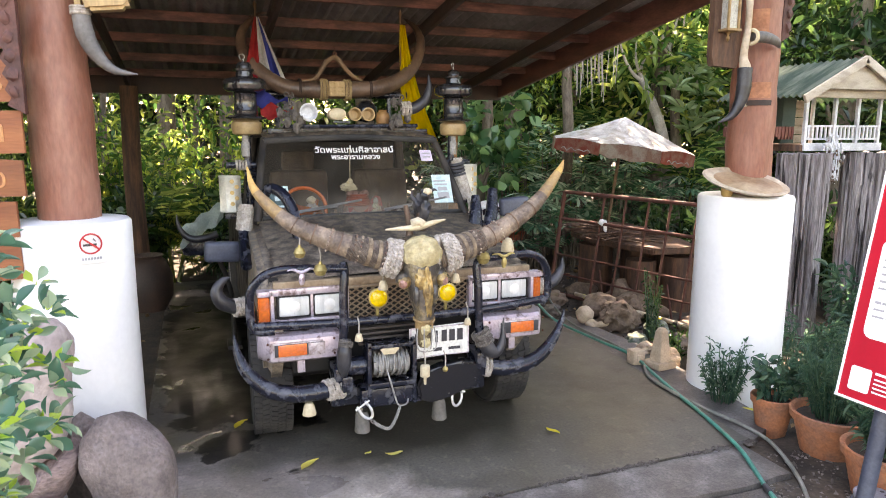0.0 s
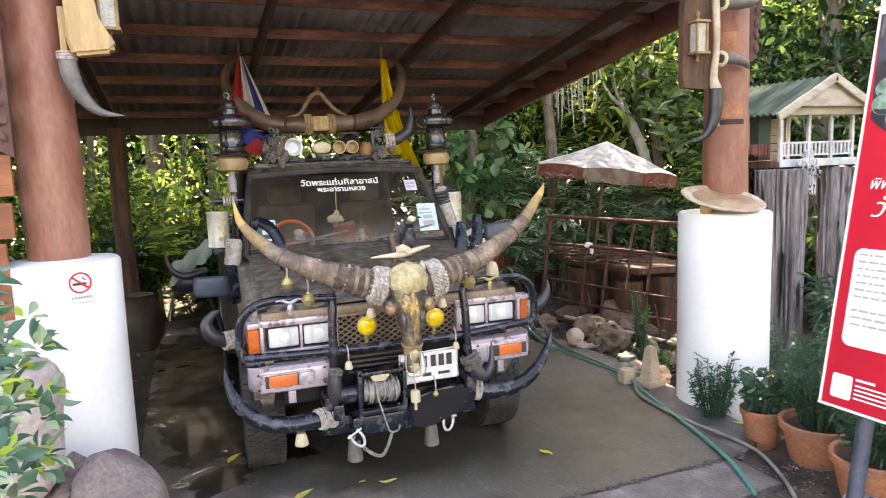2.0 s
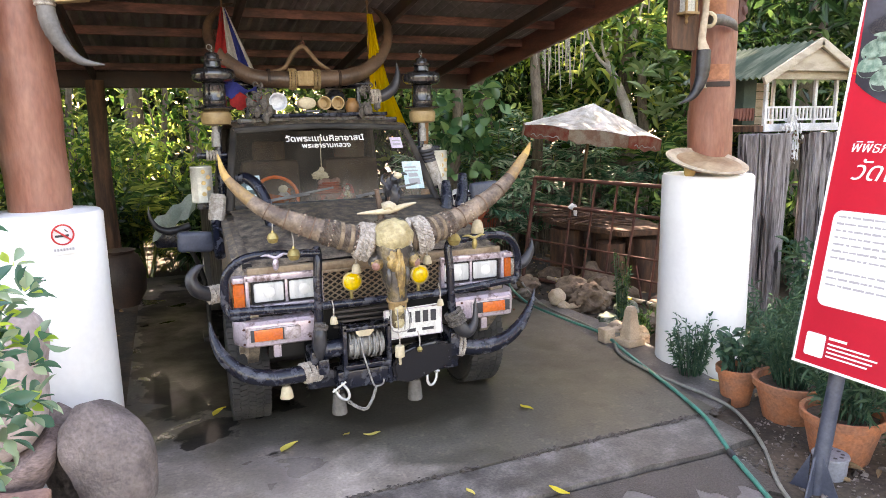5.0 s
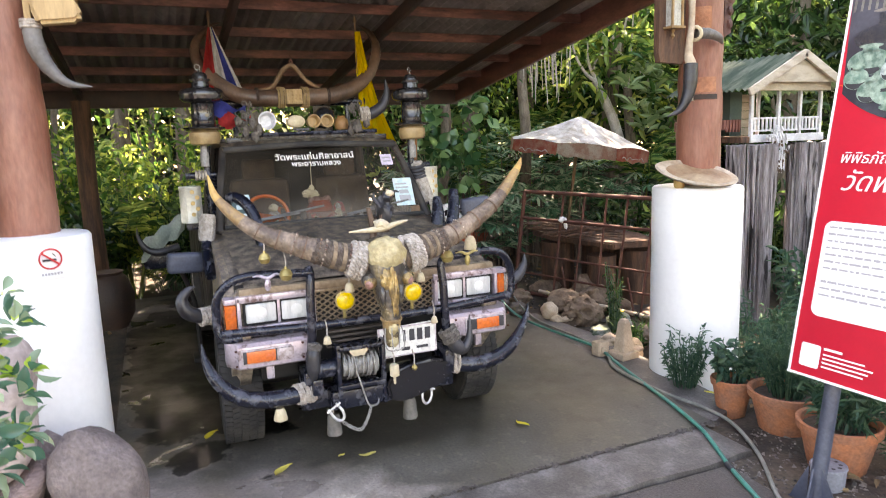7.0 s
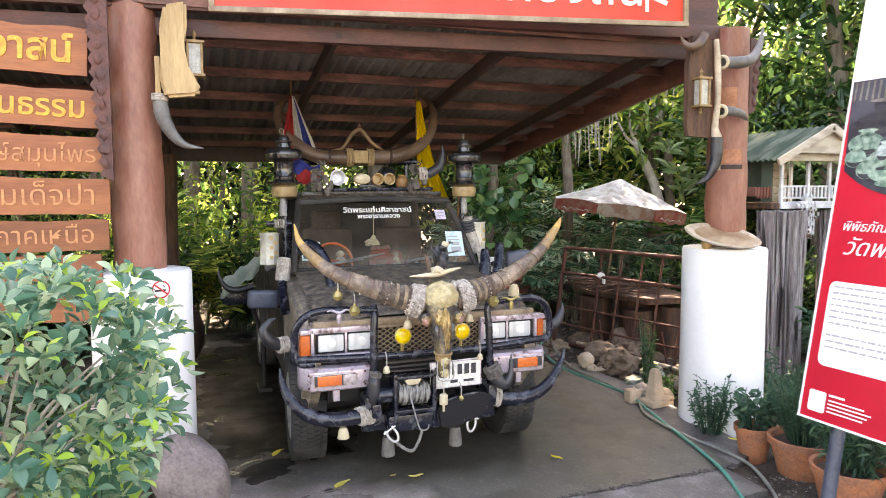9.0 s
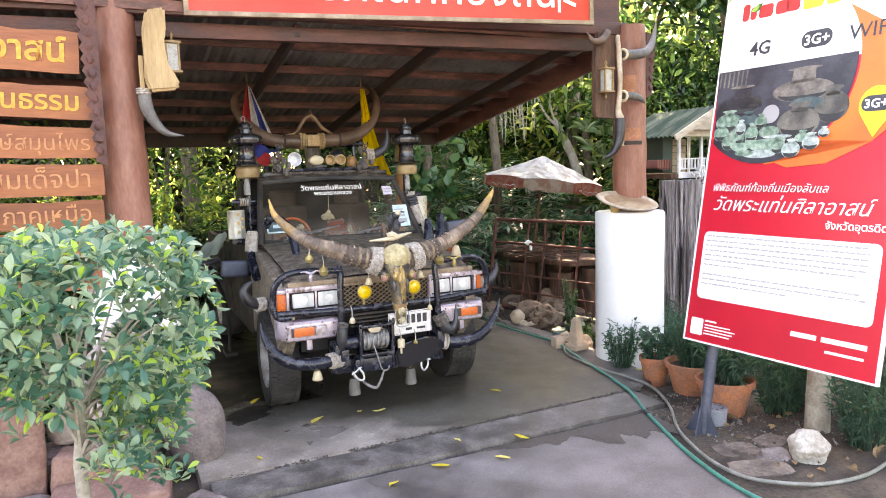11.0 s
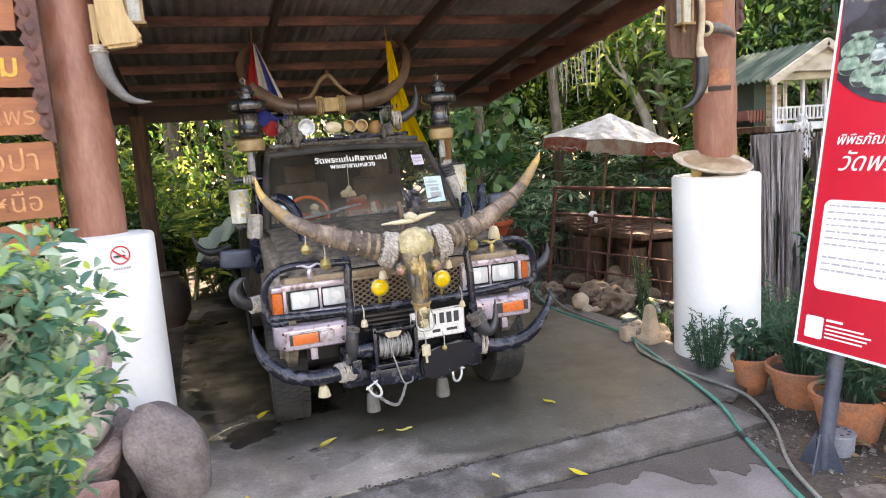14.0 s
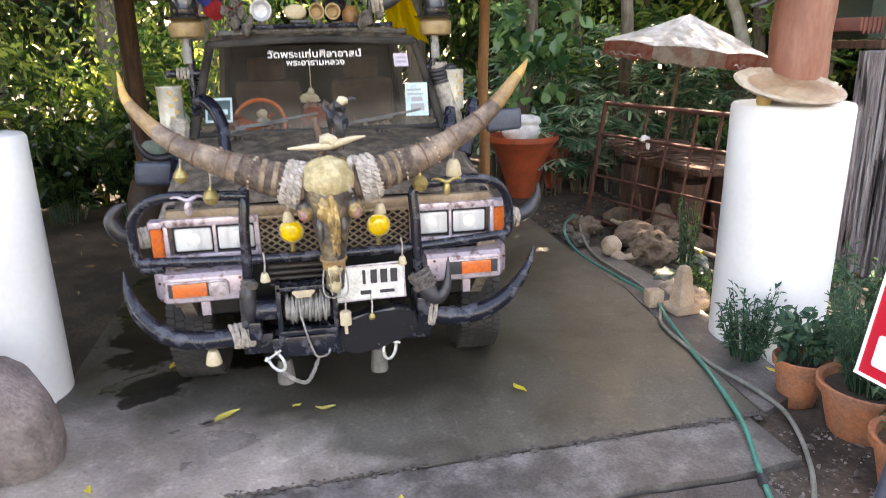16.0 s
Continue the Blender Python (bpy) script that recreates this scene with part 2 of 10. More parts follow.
M = dict(
    wet_concrete=floor_mat(),
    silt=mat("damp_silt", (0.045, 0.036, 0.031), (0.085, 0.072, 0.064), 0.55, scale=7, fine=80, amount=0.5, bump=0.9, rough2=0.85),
    kerb_concrete=mat("kerb_concrete", (0.072, 0.064, 0.058), (0.20, 0.180, 0.166), 0.5, edge=(0.42, 0.70), scale=5.5, fine=80, amount=0.5, bump=0.35, rough2=0.85),
    road_concrete=mat("road_concrete", (0.072, 0.063, 0.060), (0.20, 0.180, 0.172), 0.45, edge=(0.36, 0.6), scale=1.6, fine=90, amount=0.25, bump=0.3, rough2=0.85),
    soil=mat("soil", (0.032, 0.024, 0.018), (0.092, 0.070, 0.05), 0.9, scale=3, fine=40, amount=0.5, bump=0.8),
    white_paint=mat("white_paint", (0.84, 0.84, 0.825), (0.77, 0.77, 0.74), 0.45, scale=1.6, fine=30, amount=0.04, bump=0.08, edge=(0.5, 0.8)),
    wood_post=mat("wood_post", (0.215, 0.070, 0.043), (0.32, 0.145, 0.100), 0.4, scale=4, fine=22, amount=0.25, bump=0.35, stretch=(2.5, 2.5, 0.7), edge=(0.34, 0.66)),
    wood_carved=mat("wood_carved", (0.065, 0.023, 0.018), (0.14, 0.055, 0.042), 0.6, scale=6, fine=60, amount=0.35, bump=0.5),
    beam=mat("front_beam", (0.060, 0.022, 0.016), (0.12, 0.046, 0.034), 0.55, scale=4, fine=50, amount=0.3, bump=0.35, stretch=(0.5, 2, 2)),
    fascia=mat("edge_board", (0.12, 0.052, 0.038), (0.21, 0.09, 0.066), 0.5, scale=4, fine=50, amount=0.3, bump=0.35, stretch=(2, 0.5, 2)),
    purlin=mat("purlin", (0.075, 0.034, 0.027), (0.235, 0.105, 0.08), 0.55, scale=7, fine=50, amount=0.35, bump=0.3, stretch=(0.5, 2, 2)),
    rafter=mat("rafter", (0.026, 0.016, 0.013), (0.055, 0.03, 0.022), 0.6, scale=4, fine=50, bump=0.3),
    tin=mat("tin_sheet", (0.14, 0.128, 0.118), (0.30, 0.28, 0.26), 0.45, metal=0.1, scale=1.4, fine=20, amount=0.3, bump=0.1),
    board=mat("sign_board", (0.205, 0.058, 0.020), (0.31, 0.105, 0.038), 0.5, scale=2, fine=26, amount=0.25, bump=0.3, stretch=(0.4, 3, 3), island=-0.18),
    gold=mat("gold_paint", (0.66, 0.34, 0.035), (0.55, 0.25, 0.03), 0.45, scale=20, bump=0.1),
    club=mat("pale_wood", (0.33, 0.215, 0.095), (0.45, 0.31, 0.155), 0.6, scale=3, fine=30, amount=0.2, bump=0.3, stretch=(4, 4, 0.6)),
    brown_wood=mat("brown_wood", (0.13, 0.075, 0.04), (0.22, 0.13, 0.07), 0.6, scale=4, fine=40, bump=0.4, stretch=(3, 3, 0.6)),
    log_wood=mat("log_wood", (0.050, 0.025, 0.016), (0.135, 0.068, 0.040), 0.75, scale=6, fine=50, amount=0.35, bump=0.7, stretch=(3, 3, 0.4)),
    grey_wood=charred(mat("weathered_wood", (0.12, 0.103, 0.10), (0.335, 0.308, 0.318), 0.85, scale=7, fine=40, amount=0.6, bump=2.0, stretch=(3, 3, 0.22), edge=(0.34, 0.56))),
    horn_grey=mat("grey_horn", (0.10, 0.095, 0.09), (0.17, 0.16, 0.15), 0.45, scale=6, fine=60, bump=0.3),
    horn_black=mat("black_horn", (0.012, 0.012, 0.014), (0.04, 0.04, 0.045), 0.32, scale=8, fine=80, bump=0.2),
    horn_brown=mat("brown_horn", (0.065, 0.038, 0.026), (0.15, 0.09, 0.06), 0.35, scale=6, fine=60, bump=0.3),
    horn_main=mat("banded_horn", (0.10, 0.068, 0.048), (0.28, 0.205, 0.145), 0.42, scale=11, fine=80, amount=0.35, bump=0.5),
    horn_mid=mat("horn_between", (0.20, 0.125, 0.065), (0.38, 0.24, 0.09), 0.45, scale=9, fine=60, bump=0.3),
    bonnet=mat("dusty_bonnet", (0.058, 0.046, 0.039), (0.36, 0.29, 0.22), 0.38, scale=16, fine=140, amount=0.6, bump=0.25, rough2=0.85, edge=(0.36, 0.62)),
    horn_tip=mat("amber_horn_tip", (0.52, 0.33, 0.09), (0.42, 0.24, 0.08), 0.4, scale=8, bump=0.15),
    skull=mat("gilded_skull", (0.22, 0.165, 0.085), (0.045, 0.040, 0.035), 0.22, metal=0.2, scale=9, fine=40, amount=0.55, bump=0.9, edge=(0.36, 0.54), coat=0.4),
    cord=mat("brown_cord", (0.085, 0.062, 0.05), (0.20, 0.155, 0.12), 0.85, scale=26, fine=160, amount=0.4, bump=0.6),
    tan_cloth=mat("tan_ribbon", (0.27, 0.20, 0.13), (0.15, 0.105, 0.07), 0.85, scale=20, fine=120, amount=0.3, bump=0.3),
    bead=mat("mixed_beads", (0.46, 0.38, 0.29), (0.12, 0.05, 0.035), 0.35, scale=60, fine=120, amount=0.3, bump=0.1, edge=(0.45, 0.55)),
    pink_shell=mat("pink_shell", (0.34, 0.18, 0.14), (0.20, 0.09, 0.07), 0.3, scale=30, bump=0.1),
    rope_dark=mat("dark_rope", (0.09, 0.078, 0.068), (0.17, 0.15, 0.135), 0.9, scale=40, fine=200, amount=0.4, bump=0.8),
    post_orange=mat("sunlit_orange_timber", (0.24, 0.10, 0.035), (0.36, 0.17, 0.06), 0.6, scale=4, fine=50, amount=0.35, bump=0.4, stretch=(3, 3, 0.5)),
    forehead=mat("gilded_bone", (0.50, 0.42, 0.24), (0.30, 0.235, 0.11), 0.4, scale=12, fine=60, amount=0.3, bump=1.0),
    tray_wood=mat("tray_wood", (0.26, 0.145, 0.075), (0.42, 0.30, 0.19), 0.55, scale=4, fine=40, amount=0.25, bump=0.35),
    tray_rim=mat("pale_tray_rim", (0.50, 0.42, 0.32), (0.36, 0.27, 0.19), 0.6, scale=7, fine=40, amount=0.25, bump=0.4),
    fresh_wood=mat("orange_wood_patch", (0.42, 0.17, 0.085), (0.34, 0.13, 0.065), 0.5, scale=12, fine=50, amount=0.3, bump=0.35),
    brass=mat("dull_brass", (0.50, 0.39, 0.15), (0.36, 0.27, 0.10), 0.38, metal=0.6, scale=25, bump=0.15),
    cream=mat("cream_bone", (0.56, 0.48, 0.33), (0.46, 0.38, 0.25), 0.6, scale=9, bump=0.4),
    rope=mat("pale_rope", (0.48, 0.43, 0.375), (0.30, 0.26, 0.22), 0.9, scale=40, fine=200, amount=0.4, bump=0.8),
    black_body=mat("dusty_black_paint", (0.011, 0.010, 0.010), (0.05, 0.041, 0.034), 0.42, scale=4, fine=120, amount=0.35, bump=0.06, rough2=0.75),
    bar=mat("blue_black_paint", (0.007, 0.009, 0.017), (0.09, 0.095, 0.115), 0.22, scale=15, fine=90, amount=0.35, bump=0.25, edge=(0.52, 0.70), rough2=0.6),
    flecked=mat("flecked_black_paint", (0.008, 0.008, 0.010), (0.20, 0.19, 0.18), 0.25, scale=38, fine=140, amount=0.3, bump=0.05, edge=(0.66, 0.74), rough2=0.6),
    chrome=mat("worn_chrome", (0.53, 0.455, 0.505), (0.17, 0.115, 0.11), 0.3, metal=0.4, scale=20, edge=(0.52, 0.66), fine=90, amount=0.2, bump=0.08, rough2=0.6),
    pale_bezel=mat("pale_bezel", (0.50, 0.44, 0.46), (0.26, 0.20, 0.19), 0.4, metal=0.2, scale=25, fine=90, amount=0.3, bump=0.2),
    bezel=mat("brown_bezel", (0.32, 0.25, 0.175), (0.19, 0.13, 0.085), 0.4, metal=0.3, scale=6, bump=0.1),
    rust=mat("rusty_iron", (0.072, 0.024, 0.017), (0.125, 0.042, 0.027), 0.8, scale=9, fine=80, bump=0.5),
    steel=mat("bright_steel", (0.62, 0.62, 0.6), (0.45, 0.45, 0.44), 0.35, metal=0.7, scale=12, bump=0.1),
    rim_grey=mat("grey_rim_paint", (0.42, 0.41, 0.39), (0.24, 0.21, 0.18), 0.5, metal=0.1, scale=14, fine=60, amount=0.3, bump=0.2),
    wire=mat("steel_rope", (0.34, 0.33, 0.31), (0.22, 0.21, 0.2), 0.5, metal=0.4, scale=30, fine=200, bump=0.5),
    rubber=mat("tyre_rubber", (0.018, 0.018, 0.018), (0.05, 0.046, 0.042), 0.75, scale=6, fine=90, bump=0.3),
    # near-black: painted shade in the truck's hollows, also seals and bands
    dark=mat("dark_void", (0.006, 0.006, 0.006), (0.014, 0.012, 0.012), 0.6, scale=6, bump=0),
    orange=mat("amber_lens", (0.70, 0.155, 0.03), (0.56, 0.11, 0.03), 0.18, scale=30, bump=0.12, coat=0.4),
    yellow=mat("yellow_lens", (0.85, 0.58, 0.01), (0.72, 0.45, 0.005), 0.12, scale=20, bump=0.1, coat=0.5),
    lamp_glass=mat("ribbed_lamp_glass", (0.68, 0.69, 0.67), (0.46, 0.47, 0.46), 0.1, scale=3.5, fine=30, amount=0.06, bump=0.1, coat=0.6, stretch=(4, 1, 0.6)),
    lamp_centre=mat("lamp_centre", (0.74, 0.74, 0.71), (0.62, 0.62, 0.60), 0.15, scale=12, amount=0.1, bump=0.1, coat=0.5),
    plate=mat("plate_white", (0.72, 0.72, 0.68), (0.58, 0.57, 0.53), 0.4, scale=12, bump=0.05),
    ink=mat("dark_ink", (0.03, 0.03, 0.035), None, 0.5, bump=0),
    lantern=mat("black_enamel", (0.012, 0.012, 0.014), (0.03, 0.03, 0.032), 0.14, scale=10, bump=0.03, coat=0.5),
    tan=mat("tan_enamel", (0.36, 0.25, 0.12), (0.24, 0.155, 0.07), 0.35, scale=9, bump=0.1),
    leather=mat("cracked_leather", (0.10, 0.06, 0.04), (0.2, 0.12, 0.08), 0.75, scale=10, bump=0.5),
    red_cloth=mat("red_cloth", (0.50, 0.03, 0.03), (0.38, 0.02, 0.02), 0.8, scale=8, bump=0.2),
    cloth_orange=mat("orange_red_cloth", (0.30, 0.045, 0.014), (0.20, 0.03, 0.012), 0.8, scale=7, fine=60, amount=0.2, bump=0.3),
    blue_cloth=mat("blue_cloth", (0.04, 0.06, 0.32), (0.03, 0.04, 0.22), 0.8, scale=8, bump=0.2),
    white_cloth=mat("white_cloth", (0.72, 0.70, 0.68), (0.58, 0.56, 0.54), 0.85, scale=8, bump=0.3),
    yellow_cloth=leaf_mat("yellow_cloth", (0.80, 0.62, 0.01), (0.82, 0.66, 0.015), 0.4, 0.7, 0.5, 1.15),
    green_cloth=mat("pale_green_cloth", (0.62, 0.70, 0.64), (0.48, 0.58, 0.52), 0.8, scale=6, bump=0.3),
    tin_can=mat("printed_tin", (0.58, 0.56, 0.48), (0.42, 0.40, 0.33), 0.35, metal=0.2, scale=9, bump=0.1),
    ochre=mat("ochre_print", (0.5, 0.33, 0.12), (0.4, 0.26, 0.1), 0.5, scale=9, bump=0),
    ochre_pot=mat("ochre_clay", (0.27, 0.135, 0.045), (0.16, 0.08, 0.03), 0.5, scale=14, fine=60, amount=0.3, bump=0.3),
    terracotta=mat("terracotta", (0.40, 0.14, 0.062), (0.28, 0.125, 0.075), 0.75, scale=9, fine=60, amount=0.4, bump=0.3),
    rock=mat("brown_rock", (0.095, 0.074, 0.069), (0.25, 0.203, 0.190), 0.7, scale=4.2, fine=55, amount=0.4, bump=1.6, edge=(0.33, 0.66)),
    muzzle_gold=mat("muzzle_gold", (0.42, 0.28, 0.10), (0.15, 0.095, 0.04), 0.3, metal=0.4, scale=18, fine=60, amount=0.3, bump=0.8, coat=0.3),
    pot_red=mat("red_clay", (0.50, 0.085, 0.03), (0.34, 0.07, 0.03), 0.5, scale=6, fine=60, amount=0.2, bump=0.1),
    rock_red=mat("reddish_rock", (0.125, 0.082, 0.074), (0.26, 0.19, 0.172), 0.8, scale=7, fine=55, amount=0.6, bump=1.8, edge=(0.33, 0.66), stretch=(0.7, 0.7, 2.0)),
    rock_pink=mat("pinkish_rock", (0.28, 0.225, 0.205), (0.50, 0.425, 0.395), 0.75, scale=4, fine=28, amount=0.35, bump=1.0, edge=(0.33, 0.66)),
    rock_pale=mat("pale_rock", (0.34, 0.30, 0.25), (0.52, 0.49, 0.44), 0.8, scale=5, fine=40, amount=0.35, bump=0.9),
    laterite=mat("laterite", (0.21, 0.11, 0.085), (0.3, 0.175, 0.14), 0.85, scale=8, fine=45, amount=0.35, bump=1.0),
    rock_bed=mat("bed_rock", (0.075, 0.058, 0.048), (0.20, 0.158, 0.128), 0.85, scale=7, fine=40, amount=0.4, bump=1.3, edge=(0.36, 0.62)),
    rock_moss=mat("mossy_rock", (0.06, 0.085, 0.055), (0.24, 0.25, 0.215), 0.9, scale=9, fine=60, amount=0.4, bump=1.1, edge=(0.42, 0.58)),
    sandstone_dark=mat("dusty_sandstone", (0.13, 0.085, 0.057), (0.23, 0.16, 0.11), 0.85, scale=5, fine=40, amount=0.3, bump=0.6),
    sandstone=mat("sandstone", (0.48, 0.37, 0.27), (0.38, 0.285, 0.20), 0.8, scale=8, bump=0.4),
    hose_green=mat("green_hose", (0.02, 0.17, 0.13), (0.03, 0.23, 0.18), 0.4, scale=8, fine=40, bump=0.1),
    hose_grey=mat("grey_hose", (0.16, 0.165, 0.14), (0.23, 0.23, 0.2), 0.5, scale=8, fine=40, bump=0.1),
    umbrella=mat("faded_canvas", (0.58, 0.55, 0.51), (0.30, 0.265, 0.225), 0.85, scale=4.5, fine=40, amount=0.25, bump=0.3),
    umbrella_beige=mat("stained_beige_canvas", (0.40, 0.33, 0.25), (0.30, 0.17, 0.12), 0.85, scale=6, bump=0.3, edge=(0.45, 0.6)),
    umbrella_red=mat("faded_red_canvas", (0.34, 0.075, 0.045), (0.40, 0.20, 0.14), 0.85, scale=8, bump=0.3),
    roof_green=mat("green_corrugated", (0.05, 0.10, 0.06), (0.30, 0.34, 0.25), 0.6, scale=4, fine=40, amount=0.3, bump=0.2, stretch=(0.5, 3.5, 0.5), edge=(0.42, 0.72)),
    house_cream=mat("aged_cream_board", (0.50, 0.44, 0.35), (0.36, 0.30, 0.23), 0.6, scale=5, bump=0.3, stretch=(1, 1, 3)),
    house_white=mat("house_white", (0.70, 0.71, 0.72), (0.46, 0.48, 0.50), 0.5, scale=5, bump=0.1),
    house_dark=mat("house_dark", (0.03, 0.06, 0.05), (0.05, 0.085, 0.07), 0.6, scale=5, bump=0.1),
    house_red=mat("house_red", (0.16, 0.05, 0.04), (0.2, 0.075, 0.055), 0.6, scale=5, bump=0.1),
    poster_red=mat("poster_red", (0.62, 0.015, 0.035), (0.56, 0.012, 0.03), 0.35, scale=2, bump=0.0, amount=0.03),
    poster_white=mat("poster_white", (0.78, 0.78, 0.77), (0.72, 0.73, 0.73), 0.35, scale=3, bump=0.0, amount=0.03),
    poster_orange=mat("poster_orange", (0.85, 0.20, 0.03), (0.80, 0.15, 0.03), 0.35, scale=2, bump=0, amount=0.03),
    poster_yellow=mat("poster_yellow", (0.75, 0.58, 0.03), None, 0.35, bump=0, amount=0.03),
    poster_dark=mat("poster_dark", (0.02, 0.022, 0.03), (0.05, 0.055, 0.07), 0.35, scale=5, bump=0, amount=0.2),
    print_tan=mat("print_tan", (0.21, 0.19, 0.16), (0.08, 0.072, 0.065), 0.4, scale=12, bump=0, amount=0.2),
    print_teal=mat("print_teal", (0.035, 0.07, 0.075), (0.08, 0.13, 0.13), 0.4, scale=9, bump=0, amount=0.2),
    print_celadon=mat("print_celadon", (0.11, 0.22, 0.165), (0.32, 0.44, 0.35), 0.4, scale=26, bump=0, amount=0.2),
    print_pale=mat("print_pale", (0.20, 0.27, 0.26), (0.46, 0.55, 0.52), 0.4, scale=26, bump=0, amount=0.2),
    print_dark=mat("print_dark", (0.016, 0.02, 0.022), (0.035, 0.04, 0.042), 0.4, scale=9, bump=0, amount=0.2),
    pot_print=mat("pot_print", (0.05, 0.05, 0.045), (0.17, 0.165, 0.14), 0.4, scale=5, bump=0, amount=0.2),
    pot_print_green=mat("pot_print_green", (0.07, 0.15, 0.11), (0.27, 0.38, 0.30), 0.4, scale=26, bump=0, amount=0.2),
    banner_red=mat("banner_red", (0.72, 0.045, 0.02), (0.66, 0.035, 0.018), 0.4, scale=2, bump=0, amount=0.04),
    text_white=mat("letter_white", (0.80, 0.79, 0.75), None, 0.5, bump=0, amount=0.03),
    gold_worn=mat("worn_gold_paint", (0.52, 0.24, 0.09), (0.44, 0.17, 0.08), 0.5, scale=14, bump=0.1),
    old_brass=mat("old_brass", (0.30, 0.19, 0.08), (0.20, 0.12, 0.05), 0.5, scale=14, bump=0.2),
    dull_glass=mat("dull_glass", (0.42, 0.42, 0.38), (0.30, 0.30, 0.27), 0.3, scale=30, fine=90, amount=0.4, bump=0.2),
    sticker_teal=mat("teal_paper", (0.45, 0.62, 0.62), (0.6, 0.7, 0.7), 0.4, scale=18, bump=0),
    sticker_lilac=mat("lilac_paper", (0.62, 0.55, 0.68), (0.55, 0.5, 0.6), 0.4, scale=18, bump=0),
    text_grey=mat("letter_grey", (0.36, 0.36, 0.37), None, 0.5, bump=0, amount=0.05),
    no_red=mat("sign_red", (0.55, 0.03, 0.03), None, 0.5, bump=0, amount=0.05),
    post_blue=mat("blue_grey_paint", (0.038, 0.046, 0.070), (0.075, 0.085, 0.112), 0.4, scale=6, bump=0.1),
    plastic_grey=mat("grey_plastic", (0.24, 0.25, 0.28), (0.2, 0.21, 0.24), 0.5, scale=6, bump=0.05),
    bark=mat("bark", (0.11, 0.085, 0.06), (0.2, 0.165, 0.125), 0.9, scale=8, fine=60, amount=0.4, bump=0.9, stretch=(2, 2, 0.5)),
    bark_pale=mat("pale_bark", (0.28, 0.25, 0.2), (0.4, 0.37, 0.31), 0.85, scale=10, fine=60, amount=0.3, bump=0.6),
    interior=mat("seat_cloth", (0.05, 0.033, 0.024), (0.085, 0.06, 0.042), 0.9, scale=8, bump=0.2),
    leaf_bush=leaf_mat("bush_leaf", (0.06, 0.165, 0.118), (0.37, 0.485, 0.315), 0.36, 0.13),
    leaf_young=leaf_mat("young_leaf", (0.28, 0.47, 0.06), (0.42, 0.58, 0.14), 0.4, 0.3),
    # light, mid and dark leaf tones carry sun and shade in their colour
    leaf_lit=leaf_mat("sunlit_tone_leaf", (0.03, 0.09, 0.018), (0.38, 0.46, 0.11), 0.45, 0.12),
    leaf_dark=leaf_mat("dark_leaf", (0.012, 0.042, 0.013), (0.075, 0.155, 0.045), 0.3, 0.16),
    # near-black green puts the shade between far boughs into the leaf colour
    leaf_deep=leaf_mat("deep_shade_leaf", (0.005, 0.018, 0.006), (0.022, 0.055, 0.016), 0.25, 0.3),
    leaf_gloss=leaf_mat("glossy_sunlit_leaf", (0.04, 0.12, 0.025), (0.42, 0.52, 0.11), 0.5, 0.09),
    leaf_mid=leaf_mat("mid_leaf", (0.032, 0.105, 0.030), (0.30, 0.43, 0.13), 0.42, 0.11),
    leaf_palm=leaf_mat("palm_leaf", (0.035, 0.11, 0.045), (0.18, 0.32, 0.12), 0.3, 0.11),
    leaf_fan=leaf_mat("fan_palm_leaf", (0.07, 0.19, 0.11), (0.46, 0.58, 0.40), 0.3, 0.1),
    leaf_pale=leaf_mat("pale_long_leaf", (0.16, 0.26, 0.12), (0.30, 0.40, 0.20), 0.3, 0.25),
    leaf_herb=leaf_mat("herb_leaf", (0.026, 0.085, 0.056), (0.085, 0.165, 0.095), 0.35, 0.4),
    leaf_dry=leaf_mat("yellow_fallen_leaf", (0.60, 0.50, 0.04), (0.72, 0.64, 0.22), 0.2, 0.5),
    litter=mat("leaf_litter", (0.16, 0.10, 0.05), (0.28, 0.19, 0.10), 0.9, scale=9, bump=0.2, island=0.4),
    gravel=mat("gravel", (0.06, 0.048, 0.04), (0.20, 0.172, 0.15), 0.85, scale=9, bump=0.4, island=0.7),
    glass=glass_mat("windscreen_glass", (0.84, 0.83, 0.80), 0.03, 0.07),
)


# ---- mesh helpers ----
def part(name, bm, material, parent=None, label="", smooth=True, angle=40):
    """Links a bmesh as one mesh object under a thing or a part."""
    me = bpy.data.meshes.new(name)
    bmesh.ops.recalc_face_normals(bm, faces=bm.faces)
    if smooth:
        lim = radians(angle)
        for f in bm.faces:
            f.smooth = True
        for e in bm.edges:
            if len(e.link_faces) == 2 and e.calc_face_angle(0) > lim:
                e.smooth = False
    bm.to_mesh(me)
    bm.free()
    me.materials.append(M[material])
    ob = new(name, me)
    if parent is not None:
        ob.parent = parent
    if label:
        tagged(ob, label=label)
    return ob


def raw(name, verts, faces, material, parent=None, label="", smooth=False):
    me = bpy.data.meshes.new(name)
    me.from_pydata(verts, [], faces)
    if smooth:
        me.polygons.foreach_set("use_smooth", [True] * len(me.polygons))
    me.materials.append(M[material])
    ob = new(name, me)
    if parent is not None:
        ob.parent = parent
    if label:
        tagged(ob, label=label)
    return ob


def thing(name, at, label, category, group="", kind="", turn=0.0):
    ob = new(name)
    ob.empty_display_size = 0.1
    ob.matrix_basis = pose(at[0], at[1], at[2], 0, 0, turn)
    return tagged(ob, label, category, group, kind)


